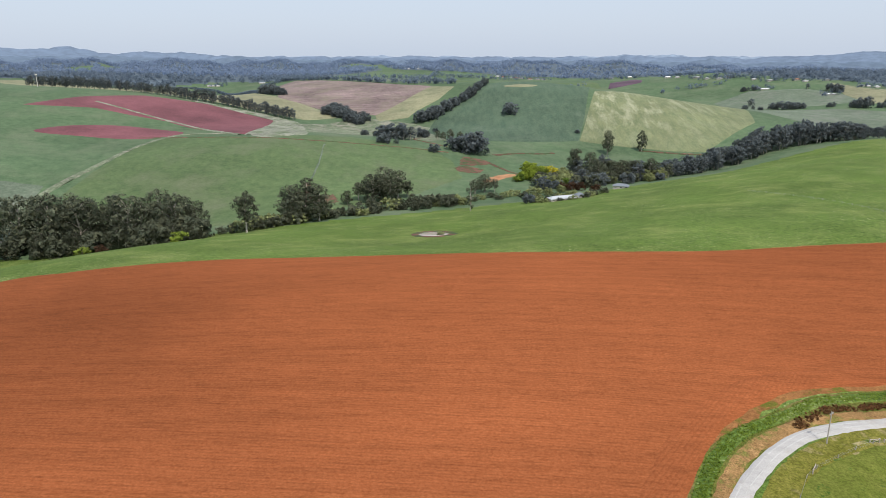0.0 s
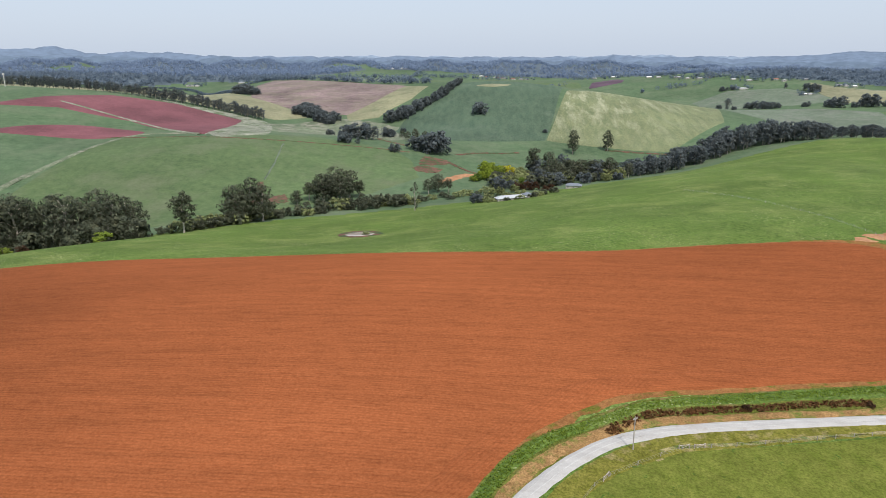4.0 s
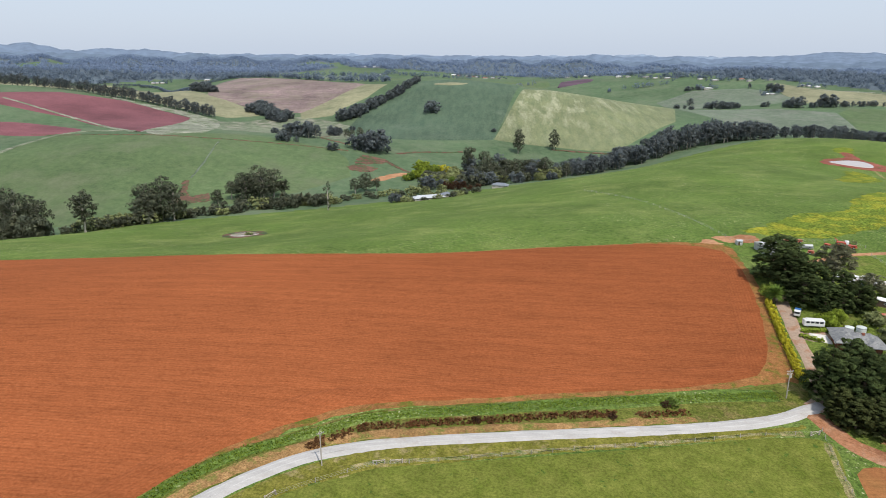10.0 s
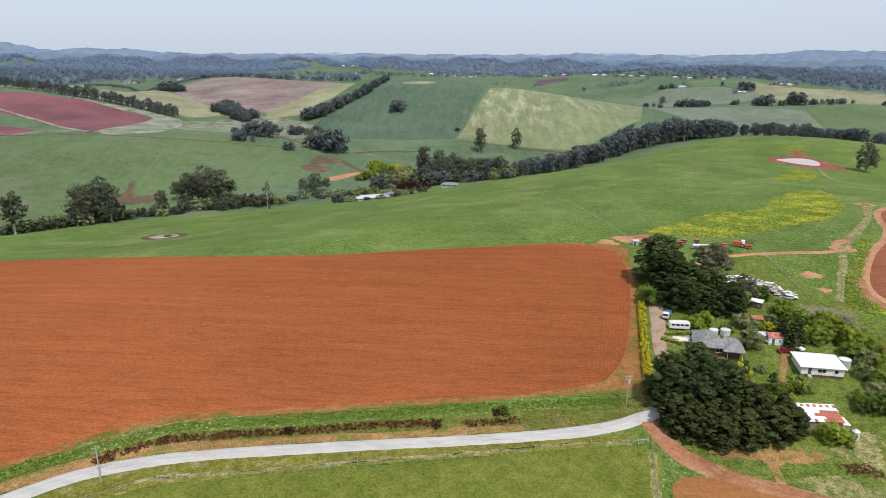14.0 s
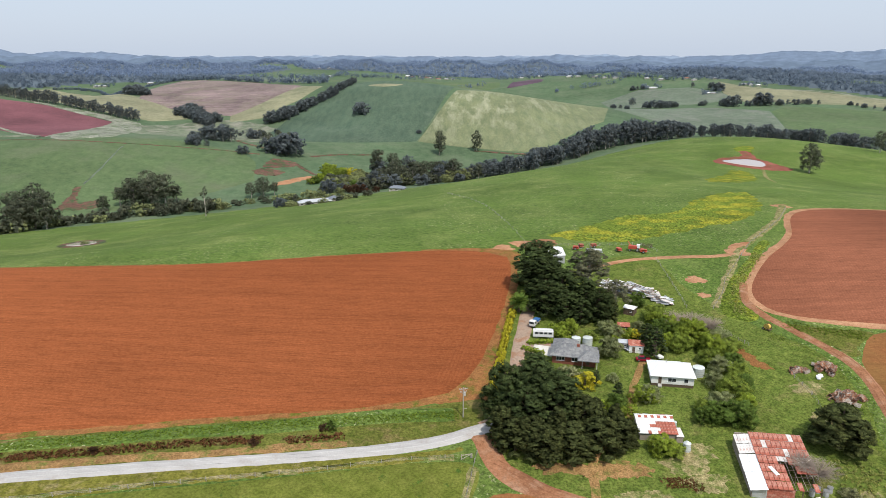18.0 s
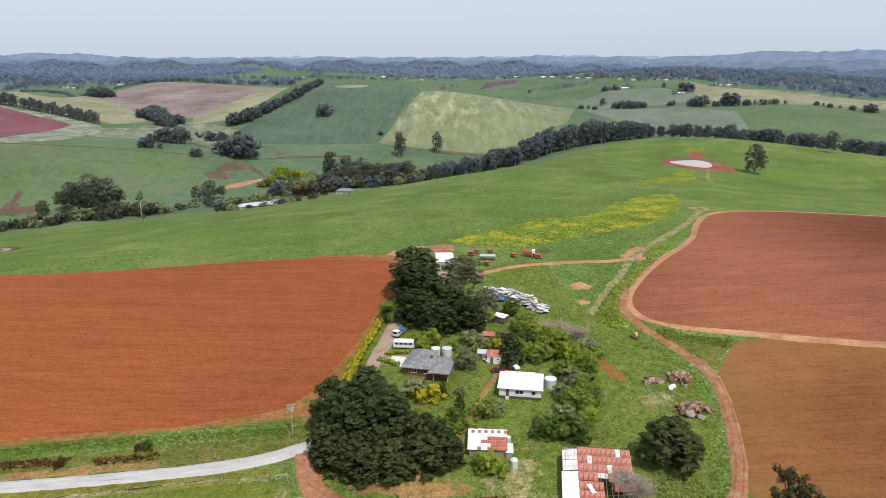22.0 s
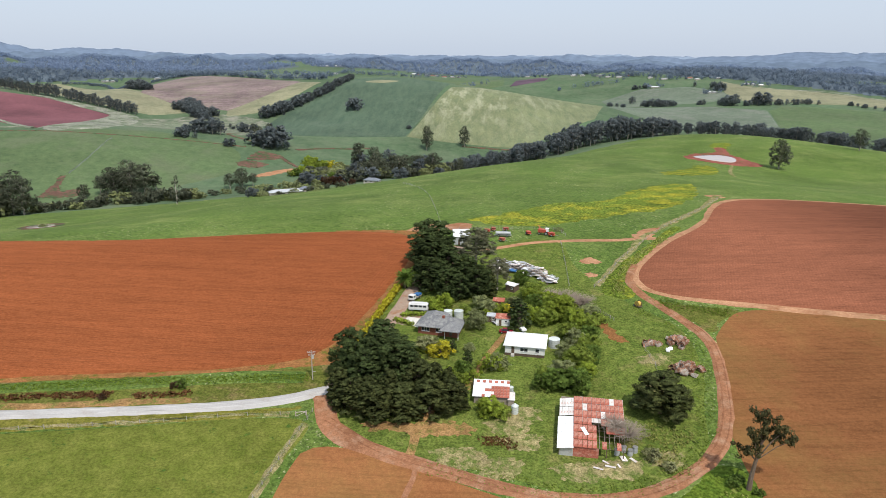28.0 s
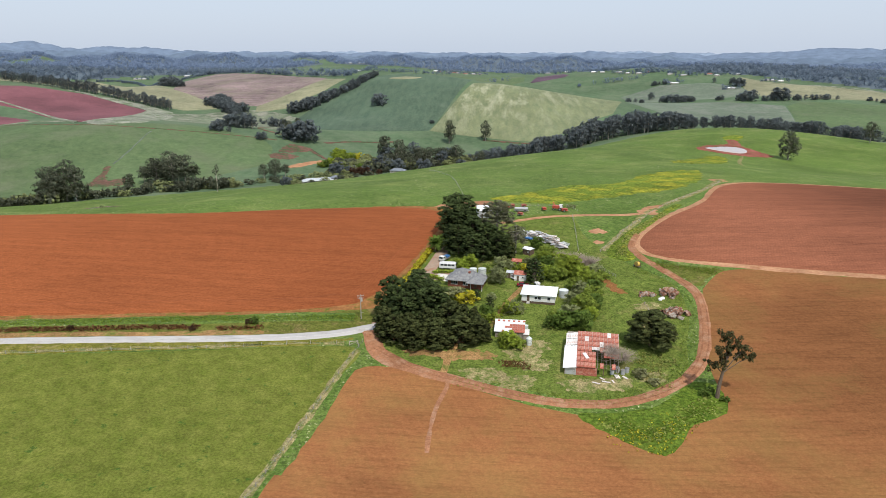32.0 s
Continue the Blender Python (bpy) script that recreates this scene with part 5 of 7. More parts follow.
SHADE = {"cone": "dark narrow garden conifer", "tree_a": "leafy green garden tree", "tree_b": "dense dark green garden tree", "tree_c": "soft grey-green garden tree", "tree_d": "bright green garden tree",
         "shrub_a": "leafy green shrub", "shrub_b": "dark green shrub", "shrub_c": "bright yellow-green shrub", "shrub_gold": "golden yellow shrub", "shrub_olive": "grey-green shrub", "shrub_cream": "pale cream-flowered shrub"}
for k, x, y, h, s in YARD_SOUTH + YARD_MIDDLE + YARD_EAST + YARD_THICKET + YARD_NORTH:
    plant(k, x, y, h * 1.06, s * (1.1 if k[:4] == "tree" else 1.1), label=SHADE[k] + (" beside the houses" if 150 < y < 200 else " in the farmyard"), category="shrub" if h < 4.5 else "tree")
plant("bare", 26, 200.5, 4.6, 1.1, label="leafless grey-brown shrub thicket in the yard", category="shrub")
plant("bare", 31, 198.5, 5.0, 1.2, label="leafless grey shrub thicket in the yard", category="shrub")
plant("bare", 36, 197, 4.4, 1.1, label="leafless grey shrub thicket in the yard", category="shrub")
plant("bare", 36.5, 127, 3.2, 1.5, label="dead grey creeper sprawling over a shed", category="shrub", lift=2.0)
plant("bare", 34.0, 129.5, 2.8, 1.5, label="dead grey creeper sprawling over a shed", category="shrub", lift=2.6)

for x, y in ((-22.2, 187.9), (-20.9, 188.1), (-19.6, 188.3), (-18.3, 188.5), (-17, 188.7), (-15.7, 188.8), (-24.3, 184.6), (-23.1, 184.0), (-21.9, 183.4), (-20.8, 182.9), (-19.6, 182.4)):
    plant("hedge_low", x, y, 1.3, 1.15, label="low clipped yellow-green bush edging the forecourt", category="hedge", group="forecourt hedge")

# trees along the creek
CREEK = "tall gum among the trees along the creek"
for i, (x, y, h) in enumerate(((-679, 520, 42), (-648, 505, 46), (-622, 505, 48), (-618, 525, 45), (-591, 500, 45), (-589, 515, 41), (-575, 530, 40), (-550, 505, 44), (-547, 520, 38), (-534, 530, 42), (-511, 510, 38), (-508, 525, 34), (-565, 512, 38), (-604, 514, 42), (-635, 515, 44), (-498, 520, 30))):
    plant(("gum_b", "gum_d", "gum_d", "gum_b")[i % 4], x, y, h * 1.06, 1.0, label=CREEK, group="creek gums")
for i, (x, y, h) in enumerate(((-445, 499, 33), (-424, 560, 33), (-411, 565, 38), (-398, 560, 31), (-379, 655, 19), (-363, 650, 28), (-351, 662, 33), (-339, 668, 28), (-329, 672, 18), (-388, 640, 14), (-257, 690, 16), (-247, 700, 19), (-236, 702, 14),
                               (-356, 655, 24), (-345, 652, 25), (-418, 555, 26), (-370, 660, 22))):
    plant(("gum_a", "gum_d", "gum_b", "gum_d")[i % 4], x, y, h * 1.05, 1.2 if h < 30 else 1.1, label=CREEK, group="creek gums")
plant("dead_gum", -259, 561, 28, 0.8, label="old gum with a bleached dead trunk", category="tree")
for i, (x, y, h) in enumerate(((-475, 520, 7), (-455, 530, 9), (-451, 545, 11), (-440, 550, 9), (-394, 580, 8), (-383, 585, 9), (-373, 590, 8), (-305, 630, 11), (-295, 625, 13), (-283, 615, 11), (-305, 610, 10), (-362, 630, 8), (-337, 640, 8), (-318, 640, 11),
                               (-325, 625, 9), (-488, 515, 9), (-498, 512, 8), (-463, 515, 9), (-430, 540, 9), (-415, 560, 9))):
    plant(("bush_mid", "bush", "bush_mid")[i % 3], x, y, h, 0.8 if h > 8 else 1.1, label="dark bushy tree in the creek thicket", group="creek thicket")
for i, (x, y, h) in enumerate(((-267, 630, 6), (-260, 650, 6), (-251, 660, 5), (-239, 670, 6), (-224, 670, 6), (-205, 660, 6), (-193, 680, 8), (-174, 640, 5), (-193, 640, 5), (-232, 655, 5), (-215, 680, 6))):
    plant(("bush_light", "bush")[i % 2], x, y, h, 1.2, label="light green willow-like bush along the creek", category="shrub", group="creek bushes")
for k, x, y, h in (("bush_dark", -204, 600, 9), ("shrub_a", -210, 760, 7), ("tree_d", -193, 790, 19), ("tree_a", -179, 780, 16), ("tree_d", -188, 772, 12), ("tree_d", -176, 768, 11), ("shrub_gold", -166, 796, 15), ("shrub_gold", -158, 790, 11), ("tree_d", -190, 782, 14), ("tree_d", -180, 794, 15), ("tree_c", -154, 770, 18), ("tree_a", -178, 740, 12), ("tree_b", -155, 730, 12),
                   ("shrub_olive", -164, 690, 8), ("shrub_brown", -143, 700, 9), ("shrub_brown", -126, 690, 6), ("shrub_olive", -180, 670, 8), ("tree_d", -200, 775, 10), ("tree_b", -205, 765, 9), ("shrub_brown", -152, 705, 9), ("tree_c", -170, 760, 12),
                   ("shrub_brown", -160, 712, 8), ("shrub_brown", -133, 672, 6)):
    plant(k, x, y, h, 1.0, label={"shrub_gold": "yellow flowering wattle in the valley", "shrub_brown": "russet-brown tree near a valley house"}.get(k, "leafy tree round a valley homestead"), group="homestead trees")
for i, (x, y, h) in enumerate(((-137, 800, 40), (-118, 800, 34), (-101, 810, 32), (-92, 800, 25), (-81, 790, 21), (-115, 760, 22), (-134, 750, 20), (-99, 760, 16), (-64, 820, 18), (-44, 810, 18), (-55, 790, 14), (-15, 830, 18), (-120, 775, 20), (-75, 775, 14), (-30, 820, 16), (-105, 785, 22))):
    plant(("gum_c", "gum_d", "wood_b", "gum_d")[i % 4], x, y, h, 0.85 if h > 30 else 1.05, label="gum tree in the valley thicket", group="valley gums")
for k, x, y, h, lab in (("gum_d", -66, 986, 35, "tall lone gum below a pale hillside"), ("gum_d", -11, 1009, 31, "tall lone gum below a pale hillside"), ("bush_dark", -205, 1185, 21, "lone dark round tree in a green crop"), ("bush_dark", -100, 1076, 6, "small dark bush at a field corner"),
                        ("bush_dark", -435, 1014, 9, "dark bush on the valley side"), ("bush_dark", -417, 1014, 7, "dark bush on the valley side"), ("bush_dark", -315, 860, 11, "single dark bush on the valley side"), ("gum_b", -319, 980, 14, "gum in a clump on the valley side"),
                        ("gum_d", -300, 990, 16, "gum in a clump on the valley side"), ("gum_d", -285, 985, 14, "gum in a clump on the valley side"), ("gum_d", -310, 975, 13, "gum in a clump on the valley side"), ("gum_d", 286, 628, 27, "lone gum on the hill beyond the dam"),
                        ("gum_b", 430, 760, 24, "spreading gum on the hill crest"), ("bush_dark", 478, 1151, 12, "dark tree on a far slope")):
    plant(k, x, y, h, 0.68 if h > 29 else 1.0, label=lab)
rnd = random.Random(77)
for i in range(26):
    x = rnd.uniform(-140, -45)
    plant(("gum_d", "wood_b", "gum_b")[i % 3], x, 775 + 0.3 * (x + 140) + rnd.uniform(-14, 26), rnd.uniform(17, 27), 1.1, label="gum tree in the valley thicket", group="valley gums")
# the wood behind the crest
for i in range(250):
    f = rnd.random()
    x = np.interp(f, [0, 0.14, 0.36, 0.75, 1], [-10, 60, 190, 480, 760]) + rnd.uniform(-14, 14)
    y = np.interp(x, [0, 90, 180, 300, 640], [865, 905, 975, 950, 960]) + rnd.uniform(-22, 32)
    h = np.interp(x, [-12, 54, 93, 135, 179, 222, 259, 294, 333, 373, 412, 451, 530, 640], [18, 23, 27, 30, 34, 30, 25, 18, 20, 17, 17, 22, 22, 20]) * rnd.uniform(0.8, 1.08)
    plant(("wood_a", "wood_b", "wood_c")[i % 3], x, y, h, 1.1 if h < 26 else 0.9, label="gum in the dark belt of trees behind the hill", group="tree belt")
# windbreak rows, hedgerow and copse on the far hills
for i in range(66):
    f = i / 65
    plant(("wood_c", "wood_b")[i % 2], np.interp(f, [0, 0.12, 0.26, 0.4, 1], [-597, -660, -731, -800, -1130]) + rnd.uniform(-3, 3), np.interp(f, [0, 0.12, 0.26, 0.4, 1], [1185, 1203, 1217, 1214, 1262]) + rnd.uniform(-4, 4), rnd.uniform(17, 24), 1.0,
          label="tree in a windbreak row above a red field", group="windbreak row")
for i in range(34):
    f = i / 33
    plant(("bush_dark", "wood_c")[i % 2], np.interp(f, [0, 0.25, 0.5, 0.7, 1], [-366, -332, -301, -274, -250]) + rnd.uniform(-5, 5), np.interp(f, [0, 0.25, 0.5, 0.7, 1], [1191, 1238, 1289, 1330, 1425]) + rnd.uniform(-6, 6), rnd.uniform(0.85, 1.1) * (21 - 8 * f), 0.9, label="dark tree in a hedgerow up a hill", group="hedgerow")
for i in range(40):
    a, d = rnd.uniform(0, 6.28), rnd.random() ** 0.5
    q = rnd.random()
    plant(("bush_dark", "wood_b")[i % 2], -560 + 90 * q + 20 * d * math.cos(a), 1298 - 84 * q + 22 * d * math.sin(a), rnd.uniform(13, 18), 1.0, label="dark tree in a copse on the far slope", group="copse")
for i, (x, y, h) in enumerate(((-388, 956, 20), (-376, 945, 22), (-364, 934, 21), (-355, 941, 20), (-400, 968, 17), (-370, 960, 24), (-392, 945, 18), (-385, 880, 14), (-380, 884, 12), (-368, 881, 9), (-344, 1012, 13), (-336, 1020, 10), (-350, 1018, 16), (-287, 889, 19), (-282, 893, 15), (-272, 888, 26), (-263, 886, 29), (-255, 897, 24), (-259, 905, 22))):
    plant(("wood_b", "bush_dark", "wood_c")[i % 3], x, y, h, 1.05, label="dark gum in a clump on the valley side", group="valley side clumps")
for i in range(16):
    plant(("bush_dark", "bush", "wood_c")[i % 3], rnd.uniform(-450, -320), rnd.uniform(1010, 1110), rnd.uniform(5, 10), 0.9, label="scattered tree in a scrubby gully", group="gully trees")
NEAR_PASTURE = (
    (392, 1496, 18), (400, 1490, 18), (410, 1492, 15), (420, 1496, 15), (541, 1467, 22), (550, 1462, 25), (530, 1478, 16), (599, 1471, 27),
    (608, 1469, 27), (620, 1466, 18), (642, 1467, 13), (660, 1470, 12), (680, 1476, 12), (695, 1480, 11), (709, 1483, 12), (729, 1478, 10),
    (575, 1462, 12), (588, 1466, 14), (794, 1475, 9), (800, 1460, 8), (807, 1445, 9), (818, 1428, 8), (833, 1409, 10), (845, 1385, 15),
    (853, 1378, 18), (487, 1157, 13), (280, 1412, 9), (292, 1400, 9), (303, 1390, 8))
FAR_PASTURE = (
    (379, 1648, 19), (376, 1512, 15), (384, 1508, 17), (430, 1502, 13), (440, 1504, 9), (490, 1502, 10), (498, 1502, 12), (600, 1725, 20),
    (592, 1740, 18), (606, 1712, 18), (566, 1790, 14), (430, 1852, 12), (442, 1850, 10), (455, 1848, 10))
for i, (x, y, h) in enumerate(NEAR_PASTURE + FAR_PASTURE):
    plant(("bush_dark", "wood_b")[i % 2], x, y, h, 1.0, label="dark tree on a far pasture", group="far pasture trees")


# far woodland: too many to count
def woodland(name, spots, mat, size, per, label):
    r = np.random.RandomState(len(spots))
    s = np.array(spots)
    c = np.column_stack([s[:, 0], s[:, 1], relief(s[:, 0], s[:, 1]) + s[:, 2] * 0.55, s[:, 2] * 0.52, np.full(len(s), 0.95)])
    ob = new(name, leaves_mesh(name, c, per, size, mat, 3))
    return tagged(ob, label, "woodland", kind="stuff")


# haze painted into the leaf colours, paler and bluer for the farther wood
HAZED_FAR_WOOD = leafy("distant_woodland", (0.238, 0.305, 0.420), (0.272, 0.338, 0.450), 0.1, (1, 1, 1), 0.65, (0.95, 1.05))
HAZED_MID_WOOD = leafy("middle_woodland", (0.175, 0.225, 0.285), (0.220, 0.268, 0.320), 0.1, (1, 1, 1), 0.6, (0.9, 1.1))
spots, mids = [], []
rr = np.random.RandomState(9)
while len(spots) + len(mids) < 21000:
    y = 1480 + 2800 * rr.uniform(0, 1) ** 1.35
    x = rr.uniform(-1, 1) * (0.85 * y + 250) - 150
    if not wooded(x, y):
        continue
    (spots if y > 2100 else mids).append((x, y, rr.uniform(10, 17)))
woodland("distant_woodland", spots, HAZED_FAR_WOOD, 5.0, 18, "hazy blue-green woodland on distant hills")
woodland("middle_woodland", mids, HAZED_MID_WOOD, 4.2, 26, "woodland behind the far fields, tinted haze blue")
# scattered single trees and lines on the far farmland
lines = []
for (x0, y0), (x1, y1), n in (((-860, 1965), (-791, 1945), 20), ((-791, 1945), (-604, 1715), 60), ((-604, 1715), (-481, 1622), 44), ((-481, 1622), (-320, 1495), 50), ((-640, 2080), (-430, 2120), 36), ((-430, 2300), (-150, 2330), 40), ((-450, 1900), (-420, 2500), 26), ((-250, 1720), (40, 2100), 24), ((100, 2400), (700, 2500), 44), ((430, 1980), (520, 2300), 18), ((340, 2260), (560, 1960), 40), ((430, 2100), (560, 1900), 20), ((240, 1950), (420, 1960), 12)):
    for i in range(n):
        f = rr.rand()
        lines.append((x0 + (x1 - x0) * f + rr.uniform(-9, 9), y0 + (y1 - y0) * f + rr.uniform(-9, 9), rr.uniform(10, 18)))
woodland("far_tree_lines", lines, HAZED_MID_WOOD, 3.6, 30, "rows of dark trees between distant paddocks")


# long clipped hedges beyond the pale pasture
def far_hedge(line, high, wide, label):
    r = random.Random(len(line) + int(line[0][0]))
    pts = smooth_loop(line, 2.2, False)
    clumps = [(x + r.uniform(-wide, wide), y + r.uniform(-wide, wide), gz(x, y) + high * f, 1.9, 0.9) for x, y in pts for f in (0.25, 0.6, 0.85)]
    root = thing("hedge", pose(0, 0, 0), label, "hedge", "far hedges")
    part("foliage", leaves_mesh("foliage", clumps, 9, 2.2, HAZED_MID_WOOD, 5), None, root)
    bm = bmesh.new()
    for x, y in pts[::4]:
        rod(bm, (x, y, gz(x, y) - 0.4), (x, y, gz(x, y) + high * 0.5), 0.2, 0.1, 4)
    part("stems", bm, BARK, root)


far_hedge([(-1157, 1919), (-1120, 1926), (-1085, 1928)], 6, 2.0, "dark clipped hedge along a pale pasture")
far_hedge([(-1077, 1915), (-1002, 1872), (-860, 1660), (-727, 1458)], 7, 2.2, "long dark clipped hedge along a pale pasture")
far_hedge([(-871, 1857), (-849, 1913), (-817, 1994)], 6, 2.0, "clipped green hedge behind a stubble field")
for i, (x, y, h) in enumerate(((-742, 1478, 17), (-730, 1470, 20), (-716, 1462, 21), (-703, 1452, 18), (-690, 1446, 15), (-720, 1480, 18))):
    plant("bush_dark", x, y, h, 1.1, label="dark round tree at the end of a hedge", group="hedge end trees")

# far hills that close the view; haze blue is put into their colours
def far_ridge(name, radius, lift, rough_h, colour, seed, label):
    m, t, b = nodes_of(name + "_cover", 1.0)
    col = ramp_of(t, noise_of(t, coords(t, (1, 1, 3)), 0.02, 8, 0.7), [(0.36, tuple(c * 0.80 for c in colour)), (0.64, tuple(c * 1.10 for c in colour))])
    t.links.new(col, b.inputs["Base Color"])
    verts, faces = [], []
    n = 640
    for i in range(n):
        a = radians(-62 + 124 * i / (n - 1))
        deg = math.degrees(a)
        z = 90 + radius * math.tan(radians(lift(deg)))
        z += rough_h * (noise.noise(Vector((deg * 0.35, seed, 0))) + 0.4 * noise.noise(Vector((deg * 1.6, seed, 5))) + 0.16 * noise.noise(Vector((deg * 11, seed, 9))))
        for d, zz in ((0, z), (-60, z - 26), (-420, z * 0.35 - 40), (-900, -70)):
            verts.append((-150 + (radius + d) * math.sin(a), (radius + d) * math.cos(a), zz))
        if i:
            o = 4 * (i - 1)
            faces += [(o + k, o + k + 1, o + k + 5, o + k + 4) for k in range(3)]
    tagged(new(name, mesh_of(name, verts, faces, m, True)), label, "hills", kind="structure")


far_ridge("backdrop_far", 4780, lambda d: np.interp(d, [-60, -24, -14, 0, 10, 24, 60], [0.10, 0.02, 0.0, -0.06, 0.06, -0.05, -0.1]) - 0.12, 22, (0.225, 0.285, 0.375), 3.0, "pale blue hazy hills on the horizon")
far_ridge("backdrop_hills", 4250, lambda d: np.interp(d, [-60, -45, -37, -33, -30, -27, -24, -20, -12, -4, 8, 22, 25, 34, 60], [0.5, 0.6, 0.6, 0.5, 0.26, 0.34, 0.1, -0.12, -0.05, -0.15, -0.12, -0.15, 0.16, 0.2, 0.1]), 20, (0.150, 0.200, 0.280), 11.0, "wooded hills in the distance, tinted haze blue-grey")
far_ridge("backdrop_woods", 3650, lambda d: np.interp(d, [-60, -36, -25, -10, 5, 20, 30, 60], [0.1, 0.15, -0.1, -0.35, -0.4, -0.45, -0.4, -0.4]) - 0.08, 22, (0.125, 0.170, 0.235), 19.0, "wooded rise in the distance, tinted haze blue")


# ---- buildings ----
WHITE_SHEET = painted("white_roof_sheet", (0.80, 0.81, 0.82), 0.4, wear=(0.62, 0.60, 0.56), amount=(0.6, 0.8), ribs=0.35, rib_dir="X", rib_gap=0.3)
WHITE_WALL = painted("white_weatherboard", (0.78, 0.78, 0.76), 0.6, wear=(0.6, 0.58, 0.54), amount=(0.62, 0.8), ribs=0.4, rib_dir="Z", rib_gap=0.2)
RUST = painted("rusty_roof_sheet", (0.37, 0.115, 0.078), 0.8, 0.0, wear=(0.54, 0.32, 0.25), amount=(0.5, 0.72), scale=0.7, vary=0.3, ribs=0.35, rib_gap=0.22)
PALE_SHEET = painted("bleached_roof_sheet", (0.70, 0.66, 0.63), 0.55, wear=(0.48, 0.20, 0.13), amount=(0.56, 0.7), scale=0.8, ribs=0.35, rib_gap=0.22)
GREY_SHEET = painted("galvanised_sheet", (0.50, 0.52, 0.54), 0.45, 0.3, wear=(0.36, 0.33, 0.3), ribs=0.3, rib_gap=0.22)
TILE = painted("grey_roof_tile", (0.165, 0.17, 0.18), 0.75, wear=(0.30, 0.30, 0.29), amount=(0.42, 0.7), scale=1.0, vary=0.25, ribs=0.5, rib_dir="Y", rib_gap=0.4)
BRICK = painted("red_brick", (0.21, 0.075, 0.05), 0.85, vary=0.25, scale=3.0)
TIMBER = painted("weathered_timber", (0.30, 0.26, 0.22), 0.9, wear=(0.18, 0.14, 0.11), stretch=(1, 1, 6), vary=0.25)
DARK_WOOD = painted("dark_timber", (0.12, 0.085, 0.06), 0.9, vary=0.25)
TIMBER_PALE = painted("bleached_crate_wood", (0.50, 0.45, 0.40), 0.9, wear=(0.30, 0.22, 0.17), amount=(0.46, 0.64), scale=1.6, vary=0.25)
CRATE_WOOD = painted("brown_crate_wood", (0.33, 0.150, 0.085), 0.9, wear=(0.50, 0.42, 0.36), amount=(0.46, 0.64), scale=1.6, vary=0.3)
GLASS = painted("dark_window_glass", (0.03, 0.035, 0.04), 0.08)
TANK = painted("pale_tank_steel", (0.60, 0.64, 0.62), 0.5, 0.1, ribs=0.5, rib_dir="Z", rib_gap=0.3)
CAR_WHITE = painted("white_car_paint", (0.80, 0.80, 0.80), 0.25, vary=0.03)
CAR_RED = painted("dark_red_car_paint", (0.22, 0.012, 0.025), 0.2, vary=0.05)
RUBBER = painted("black_rubber", (0.025, 0.025, 0.025), 0.85)
STEEL = painted("dull_steel", (0.42, 0.42, 0.42), 0.4, 0.6)
TARP = painted("blue_tarpaulin", (0.045, 0.14, 0.34), 0.6, wear=(0.10, 0.24, 0.45))
RED_PAINT = painted("red_machine_paint", (0.46, 0.085, 0.055), 0.5, wear=(0.35, 0.12, 0.07))
YELLOW_PAINT = painted("ochre_paint", (0.62, 0.42, 0.10), 0.6, wear=(0.4, 0.26, 0.1))
POLE_WOOD = painted("grey_pole_timber", (0.36, 0.33, 0.30), 0.9, wear=(0.25, 0.22, 0.19), stretch=(4, 4, 0.5))
ROOF_FAR = painted("distant_pale_roof", (0.42, 0.42, 0.44), 0.6)
FAR_RUST = painted("distant_red_roof", (0.30, 0.13, 0.10), 0.7)
WALL_FAR = painted("distant_wall", (0.50, 0.46, 0.42), 0.8)
BLUE_ROOF = painted("blue_grey_roof", (0.17, 0.19, 0.22), 0.5, ribs=0.3, rib_gap=0.5)


def solid(verts, faces):
    bm = bmesh.new()
    vs = [bm.verts.new(v) for v in verts]
    for f in faces:
        bm.faces.new([vs[i] for i in f])
    bmesh.ops.recalc_face_normals(bm, faces=bm.faces)
    return bm


def hip_roof(x0, x1, y0, y1, z, rise, over=0.5, inset=None):
    """A hipped roof as one solid with a fascia."""
    x0, x1, y0, y1 = x0 - over, x1 + over, y0 - over, y1 + over
    if x1 - x0 >= y1 - y0:
        k, ym = (y1 - y0) / 2 if inset is None else inset, (y0 + y1) / 2
        top = [(x0 + k, ym, z + rise), (x1 - k, ym, z + rise)]
        faces = [(0, 1, 5, 4), (2, 3, 4, 5), (1, 2, 5), (3, 0, 4)]
    else:
        k, xm = (x1 - x0) / 2 if inset is None else inset, (x0 + x1) / 2
        top = [(xm, y0 + k, z + rise), (xm, y1 - k, z + rise)]
        faces = [(0, 1, 4), (2, 3, 5), (1, 2, 5, 4), (3, 0, 4, 5)]
    base = [(x0, y0, z), (x1, y0, z), (x1, y1, z), (x0, y1, z)]
    low = [(x, y, z - 0.22) for x, y, _ in base]
    verts = base + top + low
    faces += [(0, 1, 7, 6), (1, 2, 8, 7), (2, 3, 9, 8), (3, 0, 6, 9), (6, 7, 8, 9)]
    return solid(verts, faces)


